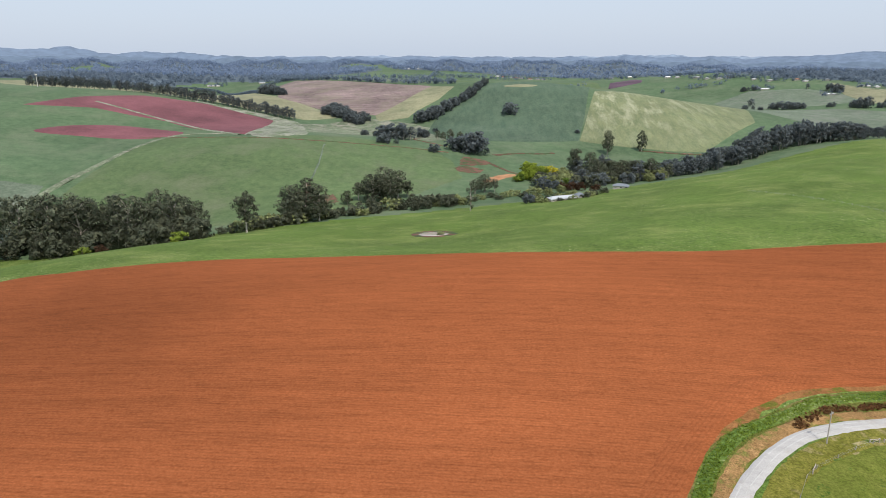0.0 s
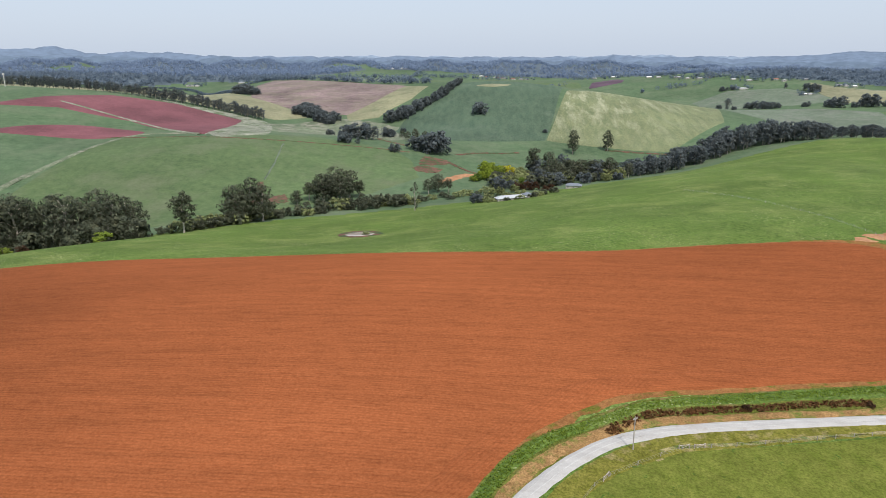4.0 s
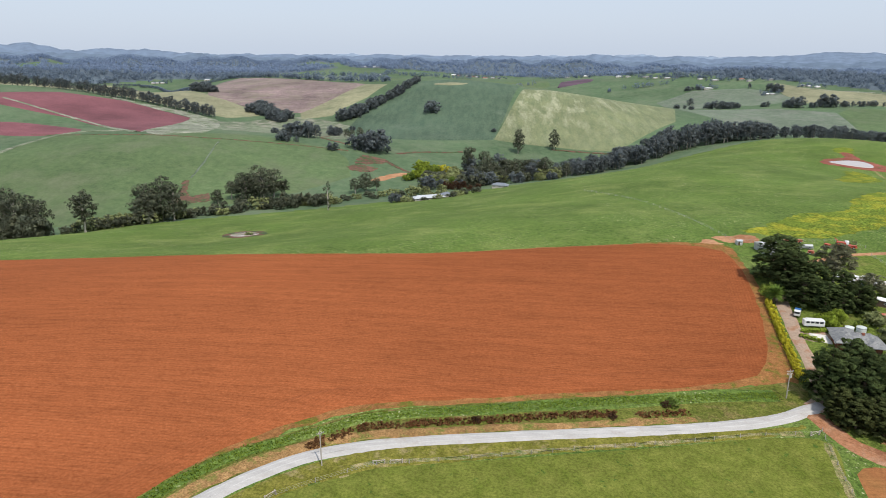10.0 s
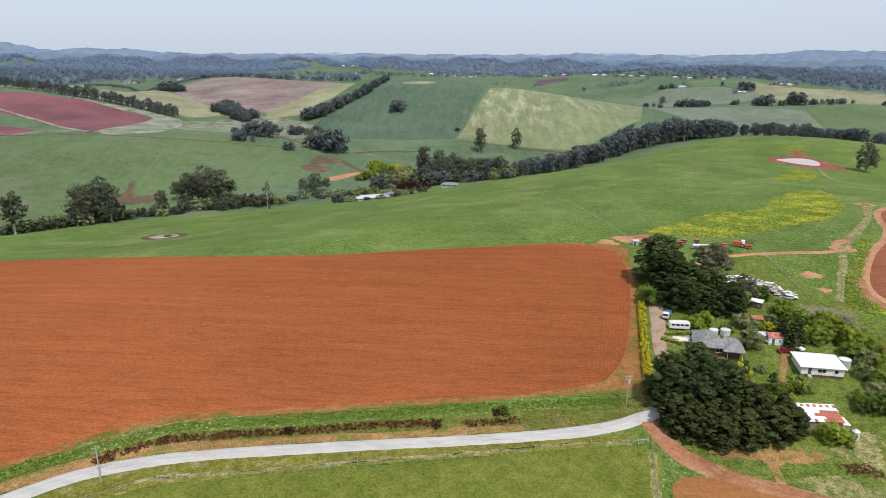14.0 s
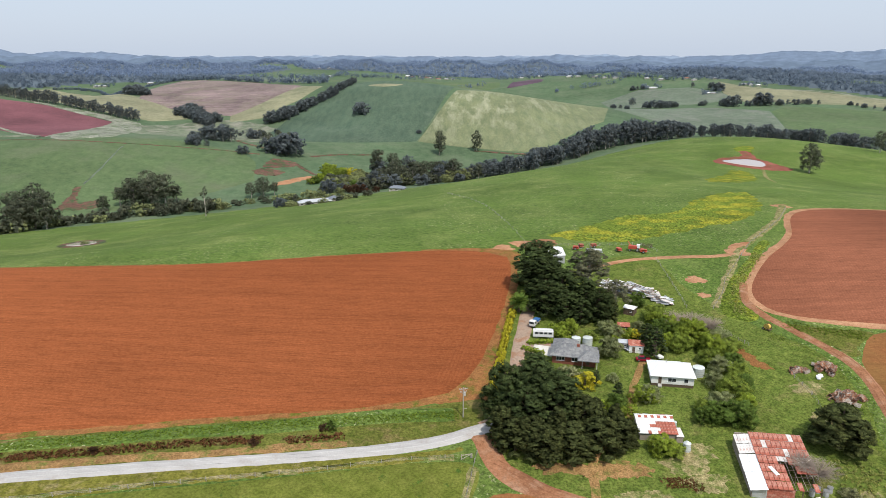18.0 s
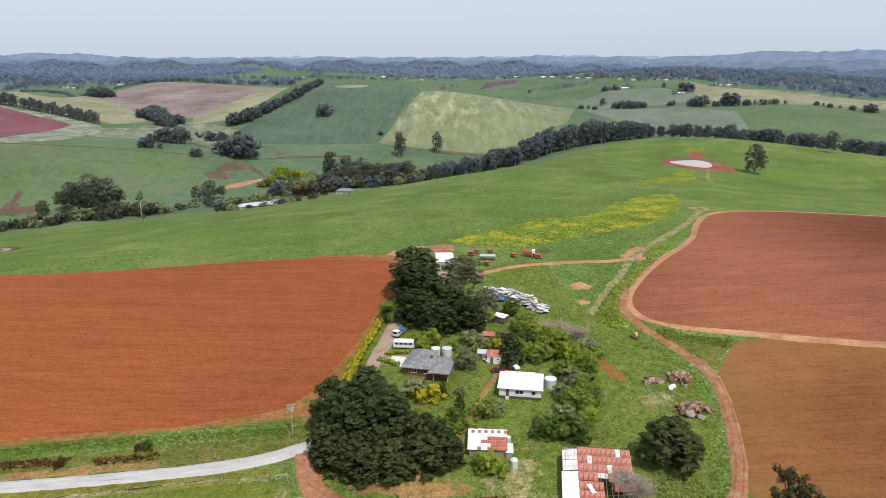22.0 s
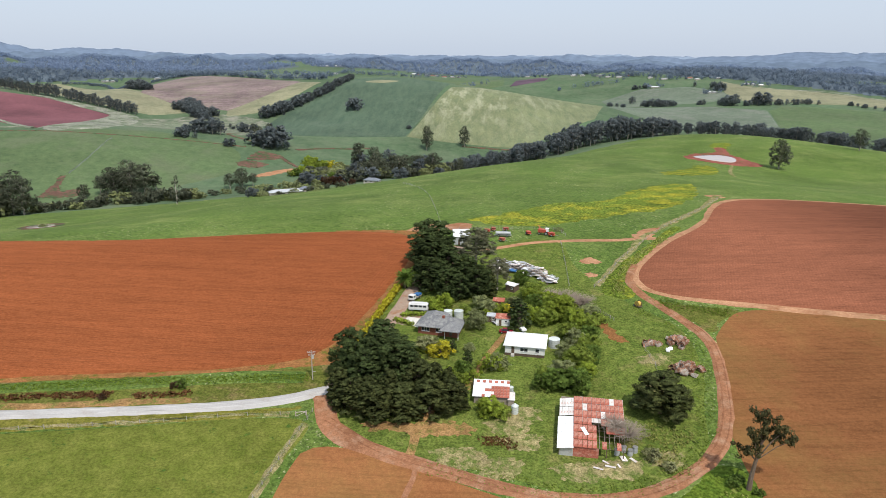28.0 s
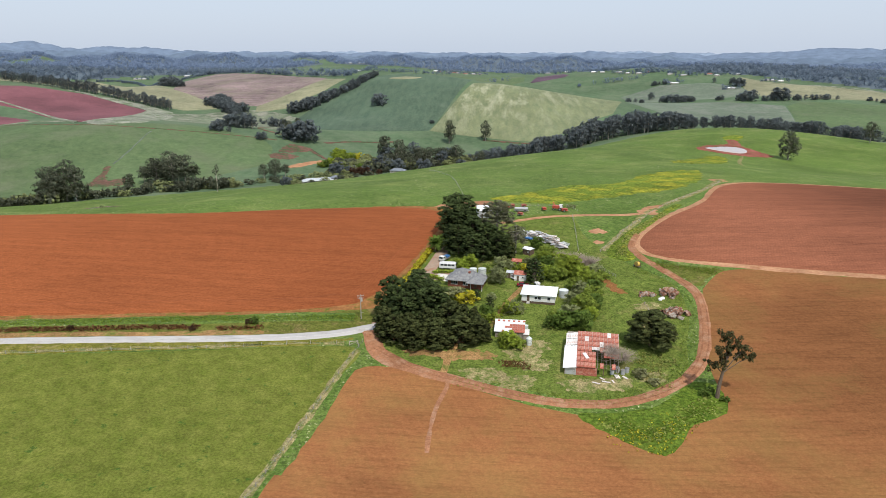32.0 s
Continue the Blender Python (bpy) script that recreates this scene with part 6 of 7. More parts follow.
def window(parent, x, y, z, w, h, side="y", frame=None):
    """A window on a wall that faces -y (side y) or sideways (side x)."""
    wf = part("window", boxed(-w / 2, w / 2, -0.06, 0.04, -h / 2, h / 2), frame or WHITE_WALL, parent, at=pose(x, y, z, 0, 0, 0 if side == "y" else 90))
    n = max(1, round(w / 0.9))
    for i in range(n):
        a = -w / 2 + w * i / n
        part("pane", boxed(a + 0.06, a + w / n - 0.06, -0.09, -0.05, -h / 2 + 0.08, h / 2 - 0.08), GLASS, wf)
    part("sill", boxed(-w / 2 - 0.08, w / 2 + 0.08, -0.16, 0.0, -h / 2 - 0.08, -h / 2), frame or WHITE_WALL, wf)


def door(parent, x, y, z0, w=0.9, h=2.05, mat=None, side="y"):
    d = part("door", boxed(-w / 2, w / 2, -0.07, 0.03, 0, h), mat or DARK_WOOD, parent, at=pose(x, y, z0, 0, 0, 0 if side == "y" else 90))
    part("handle", boxed(w / 2 - 0.15, w / 2 - 0.08, -0.13, -0.07, 0.95, 1.05), STEEL, d)


def tank(x, y, d, h, label, cone=0.25):
    t = thing("water_tank", on_ground(x, y), label, "water tank", "water tanks")
    part("body", rodded((0, 0, -0.1), (0, 0, h), d / 2, d / 2, 24), TANK, t)
    part("lid", rodded((0, 0, h), (0, 0, h + cone), d / 2 + 0.05, 0.2, 24), TANK, t)
    for k in range(4):
        part("band", rodded((0, 0, h * (k + 0.5) / 4), (0, 0, h * (k + 0.5) / 4 + 0.06), d / 2 + 0.03, None, 24), STEEL, t)
    part("outlet", rodded((d / 2 - 0.1, 0, 0.3), (d / 2 + 0.25, 0, 0.3), 0.05), STEEL, t)


# the white weatherboard house
def white_house():
    h = thing("white_house", on_ground(15.6, 169.5, -9, -0.1), "white weatherboard cottage with a hipped white metal roof", "house")
    w, d, e = 5.7, 4.6, 3.0
    part("wall", boxed(-w, w, -d, d, 0.45, e), WHITE_WALL, h)
    part("sub_floor", boxed(-w + 0.05, w - 0.05, -d + 0.05, d - 0.05, -0.8, 0.45), DARK_WOOD, h, "dark base under the floor")
    part("roof", hip_roof(-w, w, -d, d, e, 1.7, 0.45, 3.2), WHITE_SHEET, h)
    part("gutter", boxed(-w - 0.55, w + 0.55, -d - 0.58, -d - 0.46, e - 0.2, e - 0.08), WHITE_SHEET, h)
    for x, ww in ((-0.2, 2.2), (3.6, 1.1)):
        window(h, x, -d, 1.75, ww, 1.15)
    window(h, w, 0.5, 1.75, 1.1, 1.1, "x")
    window(h, -w, -1.5, 1.75, 1.0, 1.1, "x")
    door(h, -3.4, -d, 0.5, 0.85, 2.0)
    for k in range(3):
        part("step", boxed(-3.9, -2.9, -d - 0.3 * (3 - k), -d, -0.3 + 0.0, 0.14 * (k + 1)), CONCRETE, h)
    part("vent_pipe", rodded((-1.0, 1.6, 3.8), (-1.0, 1.6, 5.0), 0.08), STEEL, h)
    part("rear_porch", boxed(-w + 1, w - 2, d, d + 1.8, 0.3, 2.3), WHITE_WALL, h)
    part("porch_roof", boxed(-w + 0.8, w - 1.8, d - 0.1, d + 2.0, 2.3, 2.42), WHITE_SHEET, h)


white_house()


# the grey-tiled brick farmhouse
def farm_house():
    h = thing("farm_house", on_ground(-9.8, 180.0, -12, 0.0), "red brick farmhouse with a grey tiled hip roof", "house")
    part("wall", boxed(-6.4, 6.2, -4.0, 2.6, -0.7, 2.6), BRICK, h)
    part("roof", hip_roof(-6.4, 6.2, -4.0, 2.6, 2.5, 2.4, 0.9), TILE, h)
    part("wing_wall", boxed(-6.0, 0.2, 2.6, 7.2, -0.7, 2.6), BRICK, h)
    part("wing_roof", hip_roof(-6.0, 0.2, -0.5, 7.2, 2.5, 2.1, 0.8), TILE, h)
    part("porch_roof", hip_roof(1.6, 6.6, -6.2, -1.5, 2.45, 2.0, 0.6), TILE, h)
    for x in (2.4, 6.6):
        part("porch_post", boxed(x - 0.07, x + 0.07, -5.7, -5.56, -0.6, 2.5), WHITE_WALL, h)
    for i in range(11):
        part("ridge_tile", boxed(-3.0 + 0.58 * i, -2.46 + 0.58 * i, -0.82, -0.58, 4.82, 4.96, 0.03), TILE, h)
    window(h, -4.0, -4.0, 1.4, 2.4, 1.3)
    window(h, 0.2, -4.0, 1.4, 1.8, 1.3)
    window(h, 6.2, -1.5, 1.4, 1.6, 1.2, "x")
    window(h, -6.4, -1.0, 1.4, 1.8, 1.2, "x")
    door(h, 3.9, -4.0, -0.1)
    part("gutter", boxed(-7.1, 6.9, -4.75, -4.62, 2.38, 2.52), WHITE_WALL, h)
    part("chimney", boxed(0.6, 1.4, -1.6, -0.8, 3.2, 5.1, 0.03), BRICK, h)


farm_house()
tank(-4.6, 187.5, 3.0, 2.6, "large pale round water tank behind a house")
tank(-8.0, 188.2, 2.7, 2.2, "pale green round water tank behind a house")
tank(24.0, 170.8, 3.3, 2.5, "pale green water tank beside a white cottage")
tank(10.6, 138.6, 1.8, 2.1, "small white round tank with a cone lid", 0.6)
tank(10.0, 147.5, 1.5, 1.6, "small grey tank behind a rusty shed", 0.1)


def sheet_roof(parent, corners, nx, ny, choose, thick=0.05, gap=0.03, seed=1):
    """A roof plane covered with single sheets, each its own piece; choose(i, j) gives its material or None for a hole."""
    a, b, c, d = (Vector(p) for p in corners)      # near left, near right, far right, far left
    r = random.Random(seed)
    made = {}
    for i in range(nx):
        for j in range(ny):
            m = choose(i, j, r)
            if m is None:
                continue
            s0, s1, t0, t1 = i / nx, (i + 1) / nx, j / ny, (j + 1) / ny
            p = [a.lerp(b, s).lerp(d.lerp(c, s), t) for s, t in ((s0, t0), (s1, t0), (s1, t1), (s0, t1))]
            o = p[0]
            u, v = (p[1] - p[0]) * (1 - gap), (p[3] - p[0]) * (1 - gap)
            key = m.name
            if key not in made:
                n = u.cross(v).normalized() * thick
                q = [Vector(), u, u + v, v]
                made[key] = mesh_of("roof_sheet", [x - n for x in q] + [x + n for x in q], [(3, 2, 1, 0), (4, 5, 6, 7), (0, 1, 5, 4), (1, 2, 6, 5), (2, 3, 7, 6), (3, 0, 4, 7)], m)
            lift = r.uniform(0, 0.05)
            part("roof_sheet", made[key], None, parent, at=pose(o.x, o.y, o.z + lift, r.uniform(-0.5, 0.5), r.uniform(-0.5, 0.5), r.uniform(-0.6, 0.6)))


# the big derelict shed
def old_barn():
    gx, gy = 29.4, 130.4
    base = gz(gx, gy - 9) - 0.1
    h = thing("old_shed", pose(gx, gy, base, 0, 0, -8), "derelict timber shed with a rusty red patchwork roof, partly fallen in", "shed")
    y0, y1 = -9.0, 9.4

    def roof_z(y):
        return 2.9 + (y - y0) / (y1 - y0) * 3.3

    part("lean_to_wall", solid([(-8.4, y0 + 0.3, -0.4), (-8.4, y1 - 0.4, 1.0), (-8.4, y1 - 0.4, 5.0), (-8.4, y0 + 0.3, 2.2), (-8.25, y0 + 0.3, -0.4), (-8.25, y1 - 0.4, 1.0), (-8.25, y1 - 0.4, 5.0), (-8.25, y0 + 0.3, 2.2)],
                              [(0, 1, 2, 3), (7, 6, 5, 4), (0, 1, 5, 4), (1, 2, 6, 5), (2, 3, 7, 6), (3, 0, 4, 7)]), TIMBER, h)
    part("end_wall", boxed(-8.3, -5.2, y0 + 0.3, y0 + 0.45, -0.6, 2.35), GREY_SHEET, h)
    part("end_wall", boxed(-5.2, 0.6, y0 + 0.3, y0 + 0.45, -0.6, 2.7), RUST, h, "rusty sheet end wall")
    part("rear_wall", boxed(-8.3, 6.4, y1 - 0.5, y1 - 0.35, 0.6, 5.9), TIMBER, h)
    part("side_wall", solid([(6.3, -1, 0), (6.3, y1 - 0.4, 1), (6.3, y1 - 0.4, 5.9), (6.3, -1, 4.1), (6.45, -1, 0), (6.45, y1 - 0.4, 1), (6.45, y1 - 0.4, 5.9), (6.45, -1, 4.1)],
                           [(0, 1, 2, 3), (7, 6, 5, 4), (0, 1, 5, 4), (1, 2, 6, 5), (2, 3, 7, 6), (3, 0, 4, 7)]), TIMBER, h)
    for x in (-5.1, -1.5, 2.4, 6.2):
        for y in (y0 + 0.8, -3.0, 2.5, y1 - 1.0):
            part("post", boxed(x - 0.1, x + 0.1, y - 0.1, y + 0.1, -0.8, roof_z(y) - 0.2), DARK_WOOD, h)
    for i in range(10):
        y = y0 + 0.3 + i * 2.0
        part("rafter", rodded((-5.2, y, roof_z(y) - 0.15), (6.5, y, roof_z(y) - 0.15), 0.06, None, 4), DARK_WOOD, h)
    for i in range(11):
        x = -5.0 + i * 1.15
        part("purlin", rodded((x, y0 + 0.2, roof_z(y0) - 0.05), (x, y1 - 0.2, roof_z(y1) - 0.05), 0.05, None, 4), TIMBER, h)

    def main(i, j, r):
        if (j < 3 and i > 4 or j == 3 and i > 3) and r.random() < 0.8:
            return None
        if j < 3 and i < 5:
            return RUST if r.random() < 0.96 else PALE_SHEET
        return PALE_SHEET if r.random() < (0.14 if i > 7 else 0.02) else RUST

    sheet_roof(h, ((-5.2, y0, roof_z(y0)), (6.8, y0, roof_z(y0)), (6.8, y1, roof_z(y1)), (-5.2, y1, roof_z(y1))), 11, 7, main, seed=4, gap=0.075)
    z1, z2 = roof_z(0.0) - 0.08, roof_z(y1) - 0.08
    part("roof_underlay", solid([(-5.2, 0, z1), (6.8, 0, z1), (6.8, y1, z2), (-5.2, y1, z2), (-5.2, 0, z1 - 0.06), (6.8, 0, z1 - 0.06), (6.8, y1, z2 - 0.06), (-5.2, y1, z2 - 0.06)],
                               [(0, 1, 2, 3), (7, 6, 5, 4), (0, 1, 5, 4), (1, 2, 6, 5), (2, 3, 7, 6), (3, 0, 4, 7)]), PALE_SHEET, h, "bleached sheets showing between rusty ones")
    sheet_roof(h, ((-8.9, y0 - 0.3, 2.2), (-5.1, y0 - 0.3, 2.75), (-5.1, 2.0, roof_z(2) - 0.2), (-8.9, 2.0, roof_z(2) - 0.75)), 4, 2, lambda i, j, r: WHITE_SHEET, seed=2, gap=0.02)
    sheet_roof(h, ((-8.6, 2.1, roof_z(2) - 0.6), (-5.1, 2.1, roof_z(2) - 0.1), (-5.1, y1 - 0.5, roof_z(y1) - 0.3), (-8.6, y1 - 0.5, roof_z(y1) - 0.8)), 5, 2, lambda i, j, r: PALE_SHEET, seed=3, gap=0.05)
    part("loose_sheet", boxed(-0.5, 0.5, -1.4, 1.4, 0, 0.06), WHITE_SHEET, h, at=pose(-2.6, -3.6, roof_z(-3.6) + 0.15, 10, 0, 25))


old_barn()
for x, y, a, tilt, w, l in ((34.5, 121.5, 15, 8, 0.7, 1.8), (36.6, 121.0, 40, 5, 0.4, 1.8), (31.0, 118.8, 80, 4, 0.35, 2.4), (28.2, 118.2, 70, 3, 0.3, 2.2), (30.2, 120.3, 50, 6, 0.3, 1.6), (33.0, 119.0, 20, 8, 0.25, 1.4)):
    s = thing("fallen_roof_sheet", on_ground(x, y, a, 0.25), "loose pale roofing sheet lying beside a derelict shed", "metal sheet", "loose sheets")
    part("sheet", boxed(-w, w, -l / 2, l / 2, 0, 0.05), PALE_SHEET, s, at=pose(0, 0, 0, tilt, tilt, 0))
for x, y in ((33.3, 123.2), (35.0, 124.2), (36.3, 123.0), (37.6, 124.0)):
    d = thing("steel_drum", on_ground(x, y), "old grey open steel drum by a shed", "drum", "drums")
    part("body", rodded((0, 0, -0.05), (0, 0, 1.4), 0.62, 0.6, 16), GREY_SHEET, d)
    part("rim", rodded((0, 0, 1.36), (0, 0, 1.46), 0.66, 0.66, 16), STEEL, d)


# the striped shed
def striped_shed():
    h = thing("striped_shed", on_ground(4.9, 146.2, -4, -0.5), "low shed with a rust-striped white sheet roof", "shed")
    part("wall", boxed(-4.4, 4.4, -4.0, 3.7, -0.5, 2.15), TIMBER, h)

    def pick(i, j, r):
        if i > 5 and j < 3:
            return RUST if r.random() < 0.85 else PALE_SHEET
        return RUST if (j == 5 and i % 2) or (j == 3 and i > 6) or r.random() < 0.13 else WHITE_SHEET
    sheet_roof(h, ((-4.8, -4.4, 2.2), (4.8, -4.4, 2.2), (4.8, 2.6, 3.5), (-4.8, 2.6, 3.5)), 12, 6, pick, seed=6, gap=0.05)
    sheet_roof(h, ((-4.8, 2.6, 3.5), (4.8, 2.6, 3.5), (4.8, 4.1, 2.9), (-4.8, 4.1, 2.9)), 12, 1, pick, seed=7, gap=0.05)
    part("roof_base", solid([(-4.7, -4.3, 2.13), (4.7, -4.3, 2.13), (4.7, 2.6, 3.42), (-4.7, 2.6, 3.42), (4.7, 4.0, 2.85), (-4.7, 4.0, 2.85), (4.7, 2.6, 2.1), (-4.7, 2.6, 2.1)],
                           [(0, 1, 2, 3), (3, 2, 4, 5), (0, 1, 6, 7), (7, 6, 4, 5), (1, 2, 6), (2, 4, 6), (0, 3, 7), (3, 5, 7)]), PALE_SHEET, h)
    part("ridge_cap", boxed(-4.85, 4.85, 2.45, 2.75, 3.5, 3.6), WHITE_SHEET, h)
    door(h, -2.5, -4.0, -0.4, 1.2, 1.95, TIMBER)
    part("side_lean", boxed(4.4, 6.0, -4.4, -0.4, -0.6, 1.7), TIMBER, h)
    part("side_lean_roof", boxed(4.3, 6.2, -4.6, -0.2, 1.7, 1.78), PALE_SHEET, h)


striped_shed()


def small_shed(x, y, w, d, hgt, roof_m, wall_m, label, turn=-9):
    h = thing("small_shed", on_ground(x, y, turn, -0.05), label, "shed", "small sheds")
    part("wall", boxed(-w / 2, w / 2, -d / 2, d / 2, -0.3, hgt), wall_m, h)
    r = solid([(-w / 2 - 0.25, -d / 2 - 0.25, hgt), (w / 2 + 0.25, -d / 2 - 0.25, hgt), (w / 2 + 0.25, d / 2 + 0.25, hgt), (-w / 2 - 0.25, d / 2 + 0.25, hgt), (-w / 2 - 0.25, 0, hgt + w * 0.22), (w / 2 + 0.25, 0, hgt + w * 0.22)],
              [(0, 1, 5, 4), (2, 3, 4, 5), (1, 2, 5), (3, 0, 4), (3, 2, 1, 0)])
    part("roof", r, roof_m, h)
    door(h, -w * 0.18, -d / 2, -0.1, 0.8, 1.9, DARK_WOOD)
    window(h, w * 0.25, -d / 2, hgt * 0.6, 0.7, 0.6)


small_shed(9.6, 184.9, 4.2, 4.4, 2.3, RUST, WHITE_WALL, "small white shed with a rusty red roof")
small_shed(8.6, 196.8, 3.4, 3.4, 2.1, RUST, BRICK, "small outhouse with a rusty red roof")
small_shed(6.0, 186.5, 2.6, 3.0, 2.0, GREY_SHEET, TIMBER, "grey timber lean-to shed")
small_shed(13.6, 208.5, 3.4, 3.2, 2.3, WHITE_SHEET, DARK_WOOD, "dark shed with a bright white roof", -35)
small_shed(-5.0, 261.0, 6.6, 13.0, 3.2, WHITE_SHEET, GREY_SHEET, "large machinery shed with a white roof", 4)
small_shed(-13.2, 272.5, 2.2, 2.4, 1.9, GREY_SHEET, GREY_SHEET, "little grey pump shed at a field corner", 4)


# ---- vehicles and machines ----
def wheel(parent, x, y, r=0.36, w=0.24):
    t = part("wheel", rodded((x - w / 2, y, r), (x + w / 2, y, r), r * 0.62, None, 14), STEEL, parent)
    bm = rodded((x - w / 2 + 0.01, y, r), (x + w / 2 - 0.01, y, r), r, None, 18)
    part("tyre", bm, RUBBER, t)


def vehicle(name, x, y, turn, label, category):
    return thing(name, on_ground(x, y, turn, 0.22), label, category)


def motorhome():
    v = vehicle("camper_bus", -17.8, 191.8, 84, "white camper bus parked beside the drive", "bus")
    part("body", boxed(-1.1, 1.1, -3.2, 3.2, 0.4, 2.5, 0.22), CAR_WHITE, v)
    part("roof_pod", boxed(-0.8, 0.8, -2.6, 2.4, 2.5, 2.72, 0.08), CAR_WHITE, v)
    for s in (-1, 1):
        for k in range(4):
            part("side_window", boxed(s * 1.1 - 0.02, s * 1.1 + 0.02, -2.7 + 1.4 * k, -1.6 + 1.4 * k, 1.45, 2.1), GLASS, v)
        for y in (-2.0, 2.0):
            wheel(v, s * 0.95, y, 0.38)
    part("windscreen", boxed(-0.9, 0.9, -3.24, -3.18, 1.4, 2.15), GLASS, v)
    part("bumper", boxed(-1.1, 1.1, -3.32, -3.15, 0.42, 0.62, 0.03), STEEL, v)
    for s in (-0.75, 0.75):
        part("headlight", boxed(s - 0.14, s + 0.14, -3.25, -3.17, 0.85, 1.02), GLASS, v)


motorhome()


def tray_truck():
    v = vehicle("tray_truck", -19.6, 199.6, -28, "white cab truck with a blue-covered tray", "truck")
    part("chassis", boxed(-0.8, 0.8, -2.6, 2.7, 0.45, 0.7), STEEL, v)
    part("cab", boxed(-1.0, 1.0, -2.7, -0.9, 0.55, 2.25, 0.18), CAR_WHITE, v)
    part("windscreen", boxed(-0.85, 0.85, -2.74, -2.66, 1.35, 2.0), GLASS, v)
    for s in (-1, 1):
        part("side_window", boxed(s * 1.0 - 0.02, s * 1.0 + 0.02, -2.3, -1.3, 1.35, 1.95), GLASS, v)
        part("headlight", boxed(s * 0.7 - 0.15, s * 0.7 + 0.15, -2.74, -2.66, 0.8, 0.98), CONCRETE, v)
        for y in (-1.8, 1.6):
            wheel(v, s * 0.88, y, 0.4)
    part("tray", boxed(-1.05, 1.05, -0.75, 2.8, 0.85, 1.05), TIMBER, v)
    part("load_cover", boxed(-0.98, 0.98, 0.5, 2.75, 1.05, 1.7, 0.12), TARP, v)
    part("headboard", boxed(-1.0, 1.0, -0.8, -0.7, 1.05, 1.9), STEEL, v)


tray_truck()


def red_car():
    v = vehicle("red_car", 10.2, 178.3, 84, "dark red car parked by the cottage", "car")
    part("body", boxed(-0.85, 0.85, -2.1, 2.1, 0.3, 0.85, 0.12), CAR_RED, v)
    part("cabin", solid([(-0.8, -0.9, 0.8), (0.8, -0.9, 0.8), (0.8, 1.5, 0.8), (-0.8, 1.5, 0.8), (-0.65, -0.3, 1.38), (0.65, -0.3, 1.38), (0.65, 1.1, 1.38), (-0.65, 1.1, 1.38)],
                        [(0, 1, 5, 4), (1, 2, 6, 5), (2, 3, 7, 6), (3, 0, 4, 7), (4, 5, 6, 7), (3, 2, 1, 0)]), GLASS, v)
    part("roof", boxed(-0.66, 0.66, -0.32, 1.12, 1.37, 1.43, 0.03), CAR_RED, v)
    for s in (-1, 1):
        part("headlight", boxed(s * 0.6 - 0.16, s * 0.6 + 0.16, -2.13, -2.05, 0.58, 0.72), CONCRETE, v)
        for y in (-1.3, 1.3):
            wheel(v, s * 0.76, y, 0.31, 0.2)


red_car()
t = vehicle("box_trailer", 15.4, 179.6, 20, "small white upturned box trailer", "trailer")
part("box", boxed(-0.8, 0.8, -1.1, 1.1, 0.3, 0.9, 0.05), CAR_WHITE, t)
part("drawbar", rodded((0, -1.1, 0.4), (0, -2.2, 0.3), 0.05), STEEL, t)
for s in (-1, 1):
    wheel(t, s * 0.9, 0, 0.3, 0.18)
t = vehicle("flat_trailer", 7.2, 184.0, 30, "small pale trailer beside a shed", "trailer")
part("deck", boxed(-0.8, 0.8, -1.2, 1.2, 0.4, 0.55), CAR_WHITE, t)
part("drawbar", rodded((0, -1.1, 0.45), (0, -2.2, 0.35), 0.05), STEEL, t)
for s in (-1, 1):
    wheel(t, s * 0.9, 0, 0.3, 0.18)


def harvester(x, y, turn):
    v = vehicle("red_harvester", x, y, turn, "old red harvester parked on grass", "farm machine")
    part("body", boxed(-1.1, 1.1, -1.2, 2.4, 0.9, 2.3, 0.15), RED_PAINT, v)
    part("cab", boxed(-0.8, 0.8, -2.3, -0.9, 1.4, 2.9, 0.12), WHITE_SHEET, v)
    part("cab_glass", boxed(-0.7, 0.7, -2.34, -2.28, 1.9, 2.7), GLASS, v)
    part("front", boxed(-2.2, 2.2, -3.7, -2.6, 0.3, 1.0, 0.08), RED_PAINT, v)
    part("feeder", solid([(-0.5, -2.7, 0.4), (0.5, -2.7, 0.4), (0.5, -1.2, 1.0), (-0.5, -1.2, 1.0), (-0.5, -2.7, 0.9), (0.5, -2.7, 0.9), (0.5, -1.2, 1.6), (-0.5, -1.2, 1.6)],
                         [(0, 1, 2, 3), (7, 6, 5, 4), (0, 1, 5, 4), (1, 2, 6, 5), (2, 3, 7, 6), (3, 0, 4, 7)]), RED_PAINT, v)
    part("chute", rodded((0.6, 1.6, 2.2), (2.6, 3.0, 3.2), 0.18), RED_PAINT, v)
    for s in (-1, 1):
        wheel(v, s * 1.25, -1.4, 0.75, 0.5)
        wheel(v, s * 1.05, 1.7, 0.45, 0.35)


harvester(30.6, 271.0, 70)


